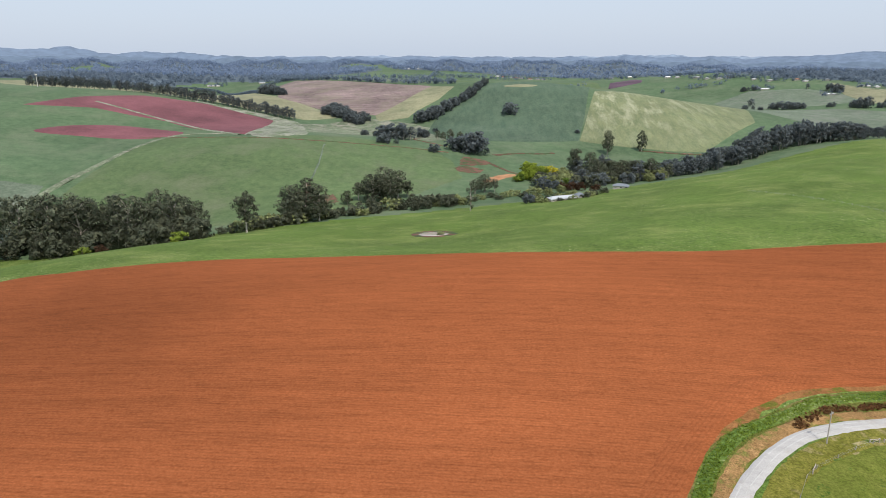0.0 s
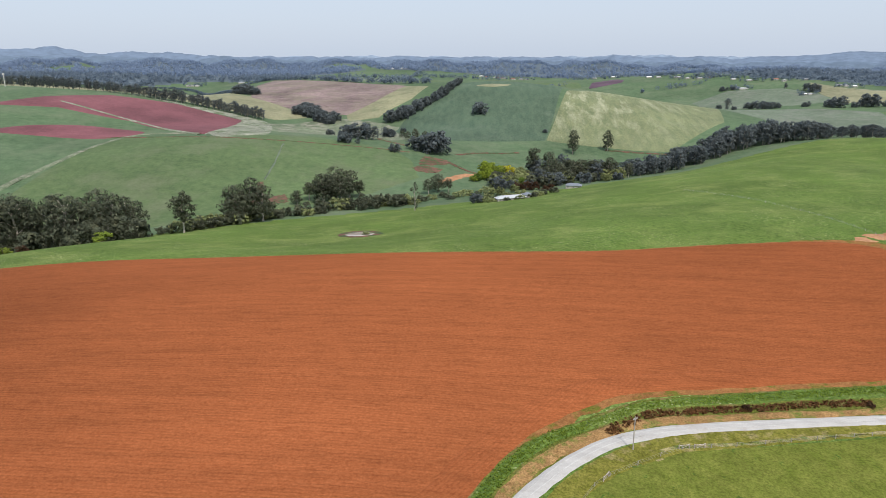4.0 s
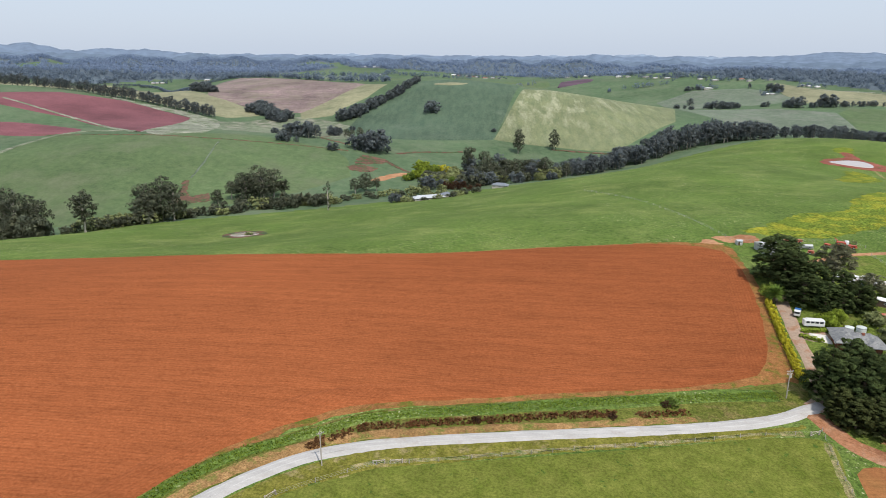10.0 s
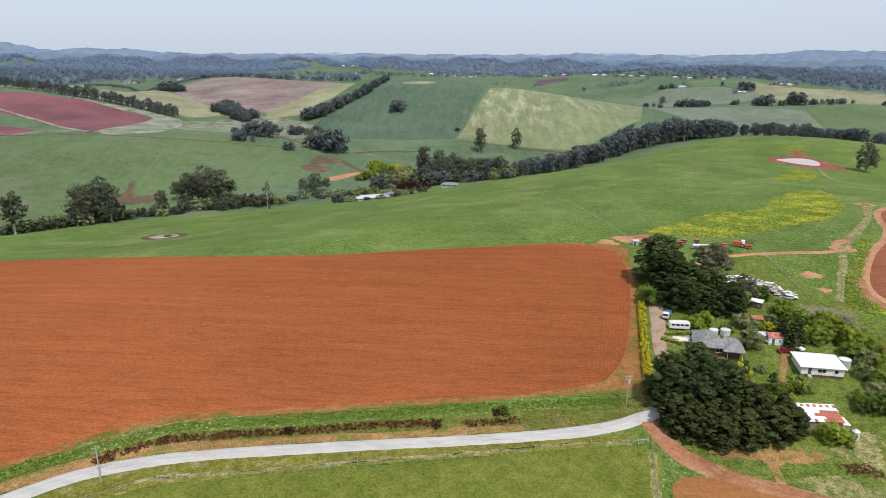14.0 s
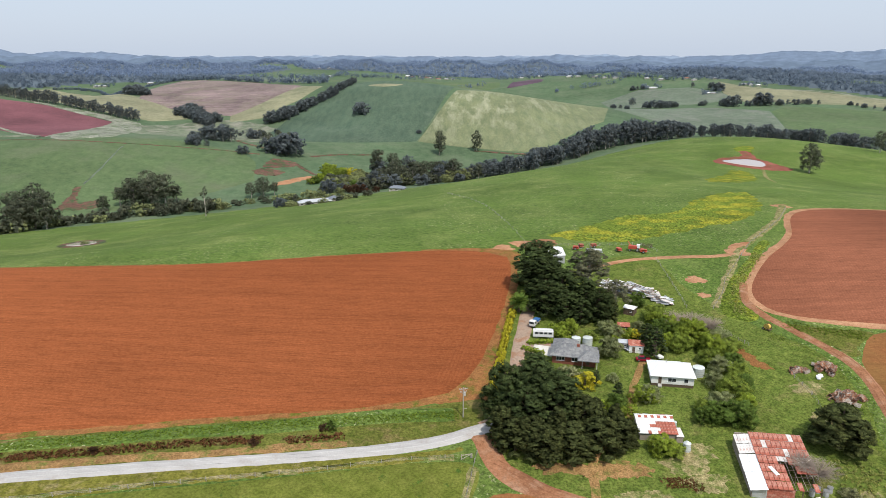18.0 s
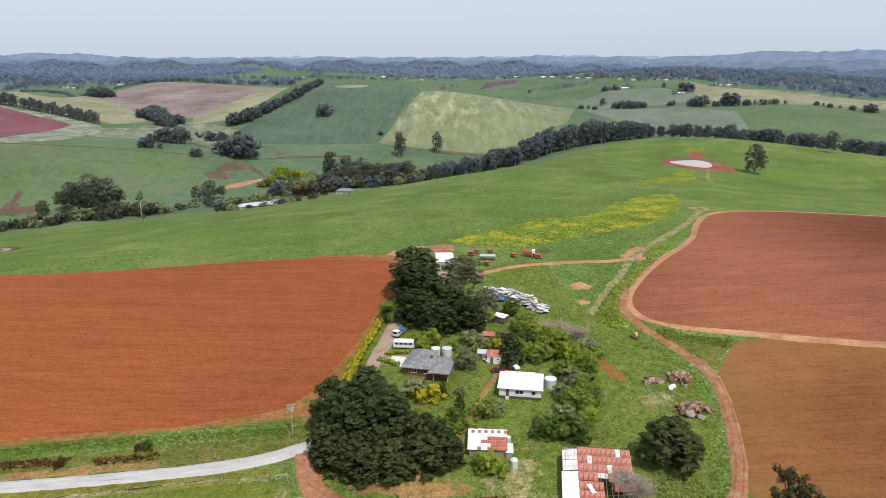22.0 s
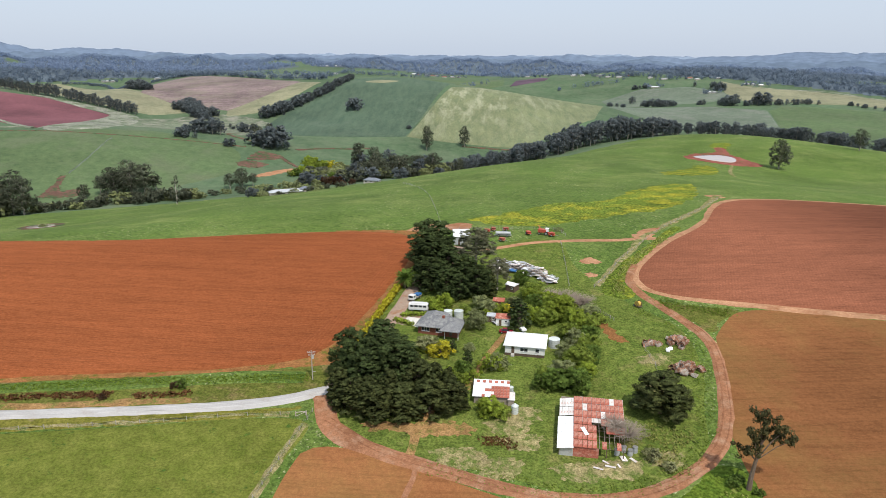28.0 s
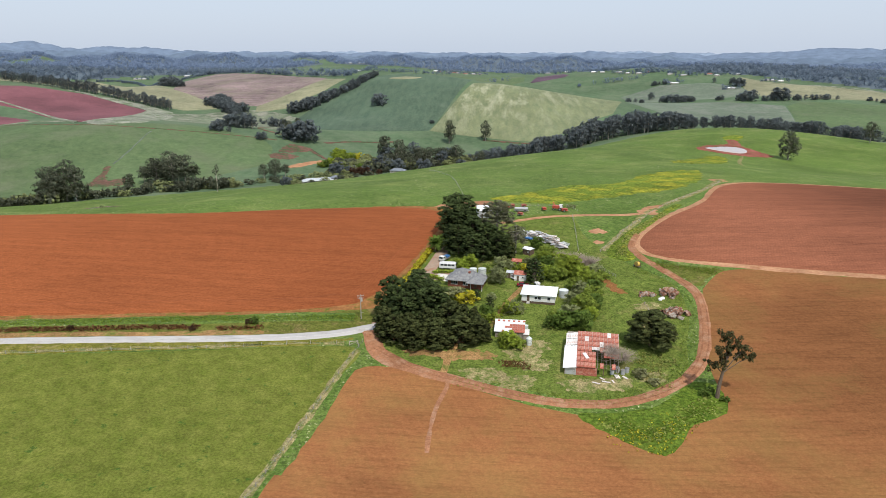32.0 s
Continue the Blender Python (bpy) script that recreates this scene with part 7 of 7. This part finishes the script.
def implement(x, y, turn, label, mat, l=2.6):
    v = vehicle("farm_implement", x, y, turn, label, "farm machine")
    part("frame", boxed(-0.9, 0.9, -l / 2, l / 2, 0.5, 0.75), mat, v)
    part("hopper", solid([(-0.5, -l / 3, 0.75), (0.5, -l / 3, 0.75), (0.5, l / 3, 0.75), (-0.5, l / 3, 0.75), (-0.9, -l / 2.2, 1.45), (0.9, -l / 2.2, 1.45), (0.9, l / 2.2, 1.45), (-0.9, l / 2.2, 1.45)],
                         [(3, 2, 1, 0), (4, 5, 6, 7), (0, 1, 5, 4), (1, 2, 6, 5), (2, 3, 7, 6), (3, 0, 4, 7)]), mat, v)
    part("drawbar", rodded((0, -l / 2, 0.6), (0, -l / 2 - 1.4, 0.4), 0.07), STEEL, v)
    for s in (-1, 1):
        wheel(v, s * 1.05, 0.2, 0.5, 0.25)
    for k in range(5):
        part("tine", rodded((-0.8 + 0.4 * k, l / 2, 0.6), (-0.8 + 0.4 * k, l / 2 + 0.3, -0.1), 0.04), STEEL, v)


for x, y, a, lab, m in ((24, 270.5, 20, "small rusty red farm implement on grass", RED_PAINT), (12.2, 260.0, 60, "rusty brown farm implement on grass", RUST), (6.2, 273, 80, "rusty red farm implement on grass", RED_PAINT), (9.0, 276, 10, "rusty brown farm implement on grass", RUST),
                        (14.5, 276.5, 110, "faded red farm implement on grass", RUST), (34.0, 268.2, 75, "red farm implement beside a harvester", RED_PAINT)):
    implement(x, y, a, lab, m)
v = vehicle("spray_tanker", 12.9, 267.4, 86, "long silver tank trailer on grass", "trailer")
part("tank", rodded((0, -3.2, 1.3), (0, 3.2, 1.3), 0.75, None, 20), GREY_SHEET, v)
part("frame", boxed(-0.7, 0.7, -3.6, 3.6, 0.45, 0.65), STEEL, v)
for y in (-1.8, 0, 1.8):
    part("tank_band", rodded((0, y - 0.05, 1.3), (0, y + 0.05, 1.3), 0.78, None, 20), STEEL, v)
for s in (-1, 1):
    for y in (-1.8, 1.8):
        wheel(v, s * 0.85, y, 0.45, 0.28)
v = thing("cattle_feeder", on_ground(38.0, 277.5), "dark round cattle hay feeder", "feeder")
for i in range(20):
    a = i * 0.31416
    part("bar", rodded((2.0 * math.cos(a), 2.0 * math.sin(a), 0), (2.0 * math.cos(a), 2.0 * math.sin(a), 1.1), 0.05, None, 4), DARK_WOOD, v)
for z in (0.1, 0.6, 1.1):
    bm = bmesh.new()
    for i in range(20):
        a, b = i * 0.31416, (i + 1) * 0.31416
        rod(bm, (2 * math.cos(a), 2 * math.sin(a), z), (2 * math.cos(b), 2 * math.sin(b), z), 0.05, None, 4)
    part("ring", bm, DARK_WOOD, v)
v = vehicle("hose_reel", 54, 195.2, 30, "ochre irrigation hose reel on a dark frame", "farm machine")
part("drum", rodded((-0.55, 0, 1.0), (0.55, 0, 1.0), 0.85, None, 22), YELLOW_PAINT, v)
for s in (-0.6, 0.6):
    part("flange", rodded((s - 0.04, 0, 1.0), (s + 0.04, 0, 1.0), 1.05, None, 22), DARK_WOOD if s > 0 else YELLOW_PAINT, v)
part("frame", boxed(-0.8, 0.8, -1.3, 1.5, 0.2, 0.36), DARK_WOOD, v)
for s in (-1, 1):
    wheel(v, s * 0.95, 0.8, 0.35, 0.2)
    part("stand", rodded((s * 0.75, -0.9, 0.3), (s * 0.75, 0, 1.0), 0.05), DARK_WOOD, v)

# ---- scrap and stacks ----
crate = thing("wooden_crate", on_ground(57.5, 155.0), "old brown wooden fruit crate in a tumbled heap", "crate", "heaps of crates")
for s in (-1, 1):
    for k in range(3):
        part("side_board", boxed(-0.6, 0.6, s * 0.6 - 0.02, s * 0.6 + 0.02, 0.03 + 0.26 * k, 0.25 + 0.26 * k), CRATE_WOOD, crate)
        part("end_board", boxed(s * 0.6 - 0.02, s * 0.6 + 0.02, -0.58, 0.58, 0.03 + 0.26 * k, 0.25 + 0.26 * k), CRATE_WOOD, crate)
part("base", boxed(-0.58, 0.58, -0.58, 0.58, 0.0, 0.05), DARK_WOOD, crate)
pale_crate = copy_thing(crate, on_ground(60.6, 168.6, 30))
tagged(pale_crate, "bleached grey wooden fruit crate in a tumbled heap", "crate", "heaps of crates")
for ob in pale_crate.children:
    ob.data = ob.data.copy()
    ob.data.materials[0] = TIMBER_PALE
rc = random.Random(12)
for cx, cy, n, rx, ry, rise in ((58.6, 157.0, 44, 4.6, 3.8, 1.9), (60.4, 171.6, 36, 3.8, 3.0, 1.7), (52.0, 171.2, 14, 3.4, 1.2, 0.6)):
    for i in range(n):
        f = i / n
        a, d = rc.uniform(0, 6.283), (1 - 0.7 * f) * rc.random() ** 0.5
        x, y = cx + rx * d * math.cos(a), cy + ry * d * math.sin(a)
        copy_thing(pale_crate if i % 4 == 1 else crate, pose(x, y, gz(x, y) + rise * f * rc.uniform(0.6, 1.0), rc.uniform(-55, 55), rc.uniform(-50, 50), rc.uniform(0, 360)) @ Matrix.Scale(rc.uniform(1.0, 1.4), 4))
for x, y, a in ((57.2, 168.0, 20), (56.4, 167.2, 70)):
    s = thing("white_sheet", on_ground(x, y, a, 0.1), "crumpled white plastic sheet on grass", "plastic sheet")
    part("fold", boxed(-0.7, 0.7, -0.5, 0.5, 0, 0.4, 0.15), WHITE_SHEET, s)
    part("fold", boxed(-0.4, 0.9, -0.2, 0.7, 0.2, 0.7, 0.2), WHITE_SHEET, s)


def scrap_pile():
    h = thing("scrap_pile", on_ground(20, 222.5), "long heap of grey salvaged boards and roofing sheets", "scrap heap")
    r = random.Random(4)
    z0 = gz(20, 222.5)
    boards = [mesh_of("board", *[(v, f) for v, f in [([(-l / 2, -w / 2, 0), (l / 2, -w / 2, 0), (l / 2, w / 2, 0), (-l / 2, w / 2, 0), (-l / 2, -w / 2, 0.08), (l / 2, -w / 2, 0.08), (l / 2, w / 2, 0.08), (-l / 2, w / 2, 0.08)],
                                                        [(3, 2, 1, 0), (4, 5, 6, 7), (0, 1, 5, 4), (1, 2, 6, 5), (2, 3, 7, 6), (3, 0, 4, 7)])]][0], m)
              for l, w, m in ((4.2, 0.9, GREY_SHEET), (3.6, 1.2, PALE_SHEET), (4.6, 0.5, TIMBER), (3.0, 1.3, WHITE_SHEET), (2.6, 1.2, GREY_SHEET), (3.4, 0.5, DARK_WOOD))]
    for i in range(230):
        f = r.random()
        x = 9.5 + 19.5 * f + r.uniform(-1, 1)
        y = np.interp(f, [0, 0.3, 0.7, 1], [229.5, 228.5, 223, 214.5]) + r.uniform(-5.2, 5.2) * (1 - 0.45 * f)
        part("board", boards[r.randrange(6)], None, h, at=pose(x - 20, y - 222.5, gz(x, y) - z0 + 0.15 + 2.0 * r.random() * math.sin(0.4 + 2.3 * f), r.uniform(-12, 12), r.uniform(-12, 12), -38 + r.gauss(0, 18) + (90 if r.random() < 0.25 else 0)))
    part("tarpaulin", boxed(-1.6, 1.6, -1.0, 1.0, 0, 0.5, 0.15), TARP, h, "blue tarpaulin", at=pose(-5.5, 1.5, gz(14.5, 224) - z0 + 0.8, 6, 4, -20))


scrap_pile()


# ---- poles and fences ----
def power_pole(x, y, arms, turn, label, lean=0.0):
    p = thing("power_pole", on_ground(x, y, turn, -0.2), label, "power pole", "power poles")
    part("pole", rodded((0, 0, -0.6), (lean, 0, 8.9), 0.17, 0.11, 10), POLE_WOOD, p)
    for z, w in arms:
        a = part("cross_arm", boxed(-w, w, -0.06, 0.06, z, z + 0.14), POLE_WOOD, p)
        for k in (-0.9, -0.45, 0.45, 0.9):
            part("insulator", rodded((k * w, 0, z + 0.14), (k * w, 0, z + 0.38), 0.07, 0.05, 8), CONCRETE, a)
        part("brace", rodded((-w * 0.6, 0.08, z), (0, 0.08, z - 0.7), 0.03, None, 4), STEEL, p)
        part("brace", rodded((w * 0.6, 0.08, z), (0, 0.08, z - 0.7), 0.03, None, 4), STEEL, p)
    return p


power_pole(-162.9, 106.2, ((8.2, 0.8),), 35, "grey timber power pole beside a gravel road", -0.1)
pp = power_pole(-43.6, 150.2, ((8.3, 1.1), (7.5, 0.9)), 15, "grey timber power pole with a transformer at a road bend")
part("transformer", rodded((0.35, 0, 6.5), (0.35, 0, 7.4), 0.3, None, 12), CONCRETE, pp)
part("guard", boxed(0.1, 0.9, -0.05, 0.05, 2.6, 2.7), STEEL, pp)


POST = mesh_of("post", *[(v, f) for v, f in [([(x, y, z) for z in (-0.3, 1.2) for x, y in ((-0.07, -0.07), (0.07, -0.07), (0.07, 0.07), (-0.07, 0.07))], [(3, 2, 1, 0), (4, 5, 6, 7), (0, 1, 5, 4), (1, 2, 6, 5), (2, 3, 7, 6), (3, 0, 4, 7)])]][0], POLE_WOOD)


def fence(line, label, gap=4.0):
    r = random.Random(len(line) * 7 + int(line[0][0]))
    pts = smooth_loop(line, gap, False)
    x0, y0 = pts[0]
    z0 = gz(x0, y0)
    f = thing("fence", pose(x0, y0, z0), label, "fence", "farm fences")
    tops = []
    for x, y in pts:
        z = gz(x, y) - z0
        part("post", POST, None, f, at=pose(x - x0, y - y0, z, r.uniform(-4, 4), r.uniform(-4, 4), r.uniform(0, 90)))
        tops.append(Vector((x - x0, y - y0, z)))
    for k in (0.35, 0.7, 1.08):
        ring = [(p.x + dx, p.y + dy, p.z + k + dz) for p in tops for dx, dy, dz in ((-0.015, 0, 0), (0.015, 0, 0), (0, 0, 0.025))]
        tube = [(3 * i + s, 3 * i + (s + 1) % 3, 3 * i + 3 + (s + 1) % 3, 3 * i + 3 + s) for i in range(len(tops) - 1) for s in range(3)]
        part("wire", mesh_of("wire", ring, tube, STEEL), None, f)


def strainer(x, y, turn, long=2.6):
    s = thing("fence_strainer", on_ground(x, y, turn, -0.1), "pale timber fence strainer with a top rail", "fence", "fence strainers")
    for k in (-long / 2, long / 2):
        part("post", rodded((k, 0, -0.4), (k, 0, 1.35), 0.13, 0.12, 8), TIMBER_PALE, s)
    part("rail", rodded((-long / 2, 0, 1.15), (long / 2, 0, 1.2), 0.09, None, 6), TIMBER_PALE, s)
    part("stay", rodded((-long / 2, 0.05, 0.1), (long / 2, 0.05, 1.1), 0.05, None, 5), TIMBER_PALE, s)


for x, y, a in ((-150.6, 108.4, 12), (-146.8, 109.2, 12), (-171, 94.6, 55), (-43, 134.2, 15)):
    strainer(x, y, a)
WIRE = "timber post and wire fence along a paddock"
fence([(-40.5, 136), (-44, 117), (-48, 90), (-52, 63), (-57, 30), (-62, -10)], WIRE)
fence([(-42, 134.5), (-56, 132.6), (-70, 129.2), (-85.5, 125.3), (-100.7, 121.5), (-116, 117.4), (-130, 113.4), (-144, 109.6), (-151, 108), (-157, 104.5), (-163, 100.5), (-170, 95.5), (-178.5, 84), (-191, 50)], WIRE, 5.0)
fence([(36.5, 259), (35.5, 240), (33.8, 212)], WIRE)
fence([(42.5, 211), (50, 223), (56, 236), (66, 252), (75, 267), (86, 284), (114, 322), (134, 356)], WIRE)
fence([(-14, 276), (4, 279), (22, 279.5), (36, 279.5), (40, 270)], WIRE)
fence([(38, 197), (44.5, 186)], "low dark timber yard fence", 2.0)
fence([(48, 146), (50, 152), (51, 160), (50, 168)], WIRE)
fence([(-14, 280), (-20, 330), (-30, 400), (-50, 470)], "old fence line running up a green slope", 8.0)

# ---- houses of the valley and the far hills ----
def far_house(name, x, y, w, d, hgt, turn, roof_m, wall_m, label, rise=2.2):
    h = thing(name, on_ground(x, y, turn, -0.3), label, "house", "distant houses")
    part("wall", boxed(-w / 2, w / 2, -d / 2, d / 2, -1.0, hgt), wall_m, h)
    part("roof", hip_roof(-w / 2, w / 2, -d / 2, d / 2, hgt, rise, 0.6), roof_m, h)
    n = max(2, int(w / 5))
    for i in range(n):
        window(h, -w / 2 + w * (i + 0.5) / n, -d / 2, hgt * 0.55, min(2.0, w / n * 0.5), hgt * 0.4)


far_house("valley_house", -172, 598, 30, 8, 2.8, 24, GREY_SHEET, WALL_FAR, "long low valley shed with a silver roof")
far_house("valley_shed", -156, 606, 9, 7, 3.4, 20, BLUE_ROOF, WALL_FAR, "valley shed with a dark solar-panelled roof")
far_house("valley_shed", -103, 678, 16, 8, 3.4, -12, BLUE_ROOF, WALL_FAR, "long shed with a blue-grey roof among trees")
far_house("white_pavilion", -89, 826, 18, 9, 11, 30, WHITE_SHEET, WHITE_WALL, "tall white marquee-like roof among valley trees", 5)
far_yards = []
PALE_ROOF, RED_ROOF = "pale roofed house on a far slope", "red roofed house on a far slope"
WEST_HOUSES = (
    (-1054, 1961, 26, 10, 8, ROOF_FAR, "long pale farm shed beyond a hedge"), (-1032, 1958, 14, 9, 8, ROOF_FAR, "pale farm shed beyond a hedge"), (-899, 1956, 20, 9, 0, ROOF_FAR, "pale farm shed beyond a hedge"),
    (-446, 2256, 22, 10, 0, WHITE_SHEET, "white farm building on a far hill"), (-209, 2507, 22, 10, 10, WHITE_SHEET, PALE_ROOF), (-190, 2496, 14, 9, -10, FAR_RUST, RED_ROOF),
    (-160, 2490, 18, 9, 20, ROOF_FAR, PALE_ROOF), (-141, 2490, 26, 10, -10, FAR_RUST, RED_ROOF), (-124, 2478, 16, 9, 15, ROOF_FAR, PALE_ROOF),
    (-98, 2444, 22, 10, 30, FAR_RUST, RED_ROOF), (-70, 2452, 20, 10, 0, ROOF_FAR, PALE_ROOF), (-48, 2470, 16, 9, 10, ROOF_FAR, PALE_ROOF),
    (-560, 2640, 40, 12, 0, WHITE_SHEET, "long white farm shed on a far hilltop"), (-505, 2635, 34, 12, 0, WHITE_SHEET, "long white farm shed on a far hilltop"))
EAST_HOUSES = (
    (319, 2204, 24, 10, 5, WHITE_SHEET, PALE_ROOF), (340, 2171, 18, 9, 0, ROOF_FAR, PALE_ROOF), (383, 2118, 26, 10, 0, ROOF_FAR, PALE_ROOF),
    (399, 2072, 16, 9, 15, ROOF_FAR, PALE_ROOF), (427, 2047, 20, 9, -8, ROOF_FAR, PALE_ROOF), (452, 2050, 14, 9, 5, FAR_RUST, RED_ROOF),
    (470, 1862, 14, 9, -6, ROOF_FAR, PALE_ROOF), (479, 1838, 26, 11, -6, WHITE_SHEET, "white roofed shed on a far slope"), (499, 1977, 16, 9, 10, ROOF_FAR, PALE_ROOF),
    (527, 1935, 20, 9, 0, ROOF_FAR, PALE_ROOF), (590, 1914, 18, 9, 0, FAR_RUST, RED_ROOF), (600, 1885, 16, 9, 20, ROOF_FAR, PALE_ROOF),
    (655, 1882, 14, 9, -10, ROOF_FAR, PALE_ROOF), (579, 1679, 14, 8, 5, ROOF_FAR, PALE_ROOF), (570, 1684, 10, 8, 5, WHITE_SHEET, PALE_ROOF),
    (690, 1776, 16, 9, 15, ROOF_FAR, "pale house beyond a dry pasture"), (717, 1754, 14, 9, 15, WHITE_SHEET, "white house beyond a dry pasture"), (702, 1766, 12, 8, 0, ROOF_FAR, "pale house beyond a dry pasture"),
    (200, 2540, 22, 10, 0, ROOF_FAR, PALE_ROOF), (270, 2545, 24, 10, 12, WHITE_SHEET, PALE_ROOF))
for x, y, w, d, a, rm, lab in WEST_HOUSES + EAST_HOUSES:
    far_house("far_house", x, y, w * 0.8, d * 0.85, 3.0, a, rm, WALL_FAR, lab, 1.8)
    far_yards.append((x, y))
rf = random.Random(31)
garden = []
for x, y in far_yards:
    for _ in range(7):
        a, d = rf.uniform(0, 6.283), rf.uniform(11, 30)
        if math.sin(a) > -0.75:
            garden.append((x + d * math.cos(a), y + d * math.sin(a), rf.uniform(6, 12)))
woodland("far_garden_trees", garden, HAZED_MID_WOOD, 2.6, 34, "dark trees round distant houses")
field("pale_patch", [(-213, 1374), (-183, 1381), (-146, 1365), (-175, 1350)], STRAW, "bare pale patch on a crop hilltop", "bare earth", 0.9, 10, 1.5)
m = thing("radio_mast", on_ground(-1069, 1191), "slim white mast on a far hilltop", "mast")
part("pole", rodded((0, 0, -1), (0, 0, 22), 0.8, 0.5, 8), CONCRETE, m)
part("head", boxed(-1.8, 1.8, -0.8, 0.8, 20.5, 23), CONCRETE, m)

# ---- roadside growth ----
def tufts(name, line, width, count, high, mat, label, seed):
    r = np.random.RandomState(seed)
    pts = np.array(smooth_loop(line, 1.0, False))
    i = r.randint(0, len(pts), count)
    p = pts[i] + r.uniform(-width / 2, width / 2, (count, 2))
    h = high * r.uniform(0.4, 1.2, count)
    c = np.column_stack([p, relief(p[:, 0], p[:, 1]) + 0.2 + h * 0.4, h * 0.7, np.full(count, 0.7), np.zeros(count), np.zeros(count), np.ones(count)])
    tagged(new(name, leaves_mesh(name, c, 7, high * 0.8, mat, seed)), label, "undergrowth", kind="stuff")


tufts("bracken", [(-93, 137), (-111.5, 133.2), (-127, 129), (-141.7, 125.6), (-156, 121.6), (-163, 116.4), (-167, 112.5)], 2.6, 700, 0.65, BRACKEN, "brown bracken along a road bank", 2)
tufts("bracken", [(-74, 140), (-80, 138.6), (-86, 137.5)], 2.6, 110, 0.6, BRACKEN, "brown bracken along a road bank", 5)
tufts("bank_grass", [(-46, 151), (-79, 145.6), (-110, 138.6), (-141, 130.6), (-156, 125.8), (-163, 121), (-170, 116.3), (-176, 112.2), (-182, 108), (-187.5, 102.2), (-193.5, 94), (-200, 81)], 3.4, 2600, 0.38, TUFT, "lush long grass on a road bank", 3)
tufts("long_grass", [(-10, 117), (8, 113), (22, 110), (36, 112), (48, 119), (56, 131), (60, 146), (64, 160), (63, 176), (54, 192)], 5.0, 1100, 0.3, TUFT, "long green grass inside a dirt track", 6)
tufts("long_grass", [(30, 100), (39, 95), (45, 99), (55, 108)], 6.0, 800, 0.35, TUFT, "long weedy grass under a gum", 7)
tufts("yellow_weeds", [(30, 97), (38, 92), (46, 100)], 9.0, 160, 0.4, GOLD_LEAF, "yellow flowering weeds in long grass", 8)
tufts("pale_weeds", [(41, 131), (46, 131), (50, 129), (44, 124), (46, 118)], 6.0, 300, 0.5, UMBEL, "pale flowering weeds behind a derelict shed", 9)
tufts("pale_weeds", [(30, 100), (39, 95), (46, 100), (56, 108)], 6.0, 190, 0.4, UMBEL, "pale flowering weeds in long grass", 10)
tufts("pale_weeds", [(50, 206), (54, 222), (66, 243), (80, 264)], 4.0, 420, 0.5, UMBEL, "pale rank weeds beside a bedded field", 11)
tufts("long_grass", [(62, 198), (70, 193), (80, 190)], 6.0, 300, 0.45, TUFT, "long green weeds between tracks", 12)
tufts("bracken", [(3, 127), (6, 127.5), (9, 126)], 3.4, 240, 0.35, BRACKEN, "russet dead weeds in the yard", 13)
for x, y, h in ((-77, 143, 2.4), (-78.5, 142.6, 1.8), (-129, 128.5, 1.7), (-94, 135, 1.6)):
    plant("shrub_b" if h > 2.2 else "shrub_brown", x, y, h, 1.0, label="dark bush on the road bank", category="shrub")
plant("shrub_a", -455, 398, 7, 1.3, label="windswept bush on a green slope", category="shrub")
plant("shrub_brown", -507, 388, 5, 1.3, label="brown bush on a green slope", category="shrub")
plant("shrub_a", -519, 386, 6, 1.2, label="green bush on a slope above the creek", category="shrub")
plant("shrub_olive", -275, 397, 2.5, 1.6, label="reeds and scrub at a dam edge", category="shrub")
for i in range(60):
    x = rnd.uniform(-650, -470)
    plant(("bush_mid", "bush", "gum_d")[i % 3], x, np.interp(x, [-650, -470], [490, 500]) + rnd.uniform(-14, 24), rnd.uniform(9, 22), 0.9, label="bushy tree in the creek thicket", group="creek thicket")
for i in range(40):
    x = rnd.uniform(-460, -270)
    plant(("bush_mid", "bush", "bush_light")[i % 3], x, np.interp(x, [-460, -380, -270], [520, 580, 640]) + rnd.uniform(-14, 20), rnd.uniform(6, 11), 1.0, label="bushy tree in the creek thicket", group="creek thicket")
for i in range(40):
    x = rnd.uniform(-200, -20)
    plant(("bush_dark", "tree_c", "bush")[i % 3], x, np.interp(x, [-200, -100, -20], [720, 745, 800]) + rnd.uniform(-20, 45), rnd.uniform(8, 16), 1.0, label="leafy tree in the valley thicket", group="valley thicket")

for x, y, h in ((-190, 590, 4), (-176, 590, 3.5), (-163, 592, 4), (-150, 600, 5), (-196, 600, 5), (-145, 612, 5), (-172, 612, 6), (-160, 618, 7), (-185, 606, 5), (-140, 622, 6), (-128, 634, 6)):
    plant(("bush", "bush_light", "bush_mid")[int(abs(x)) % 3], x, y, h, 1.2, label="bush beside the valley houses", category="shrub", group="valley bushes")
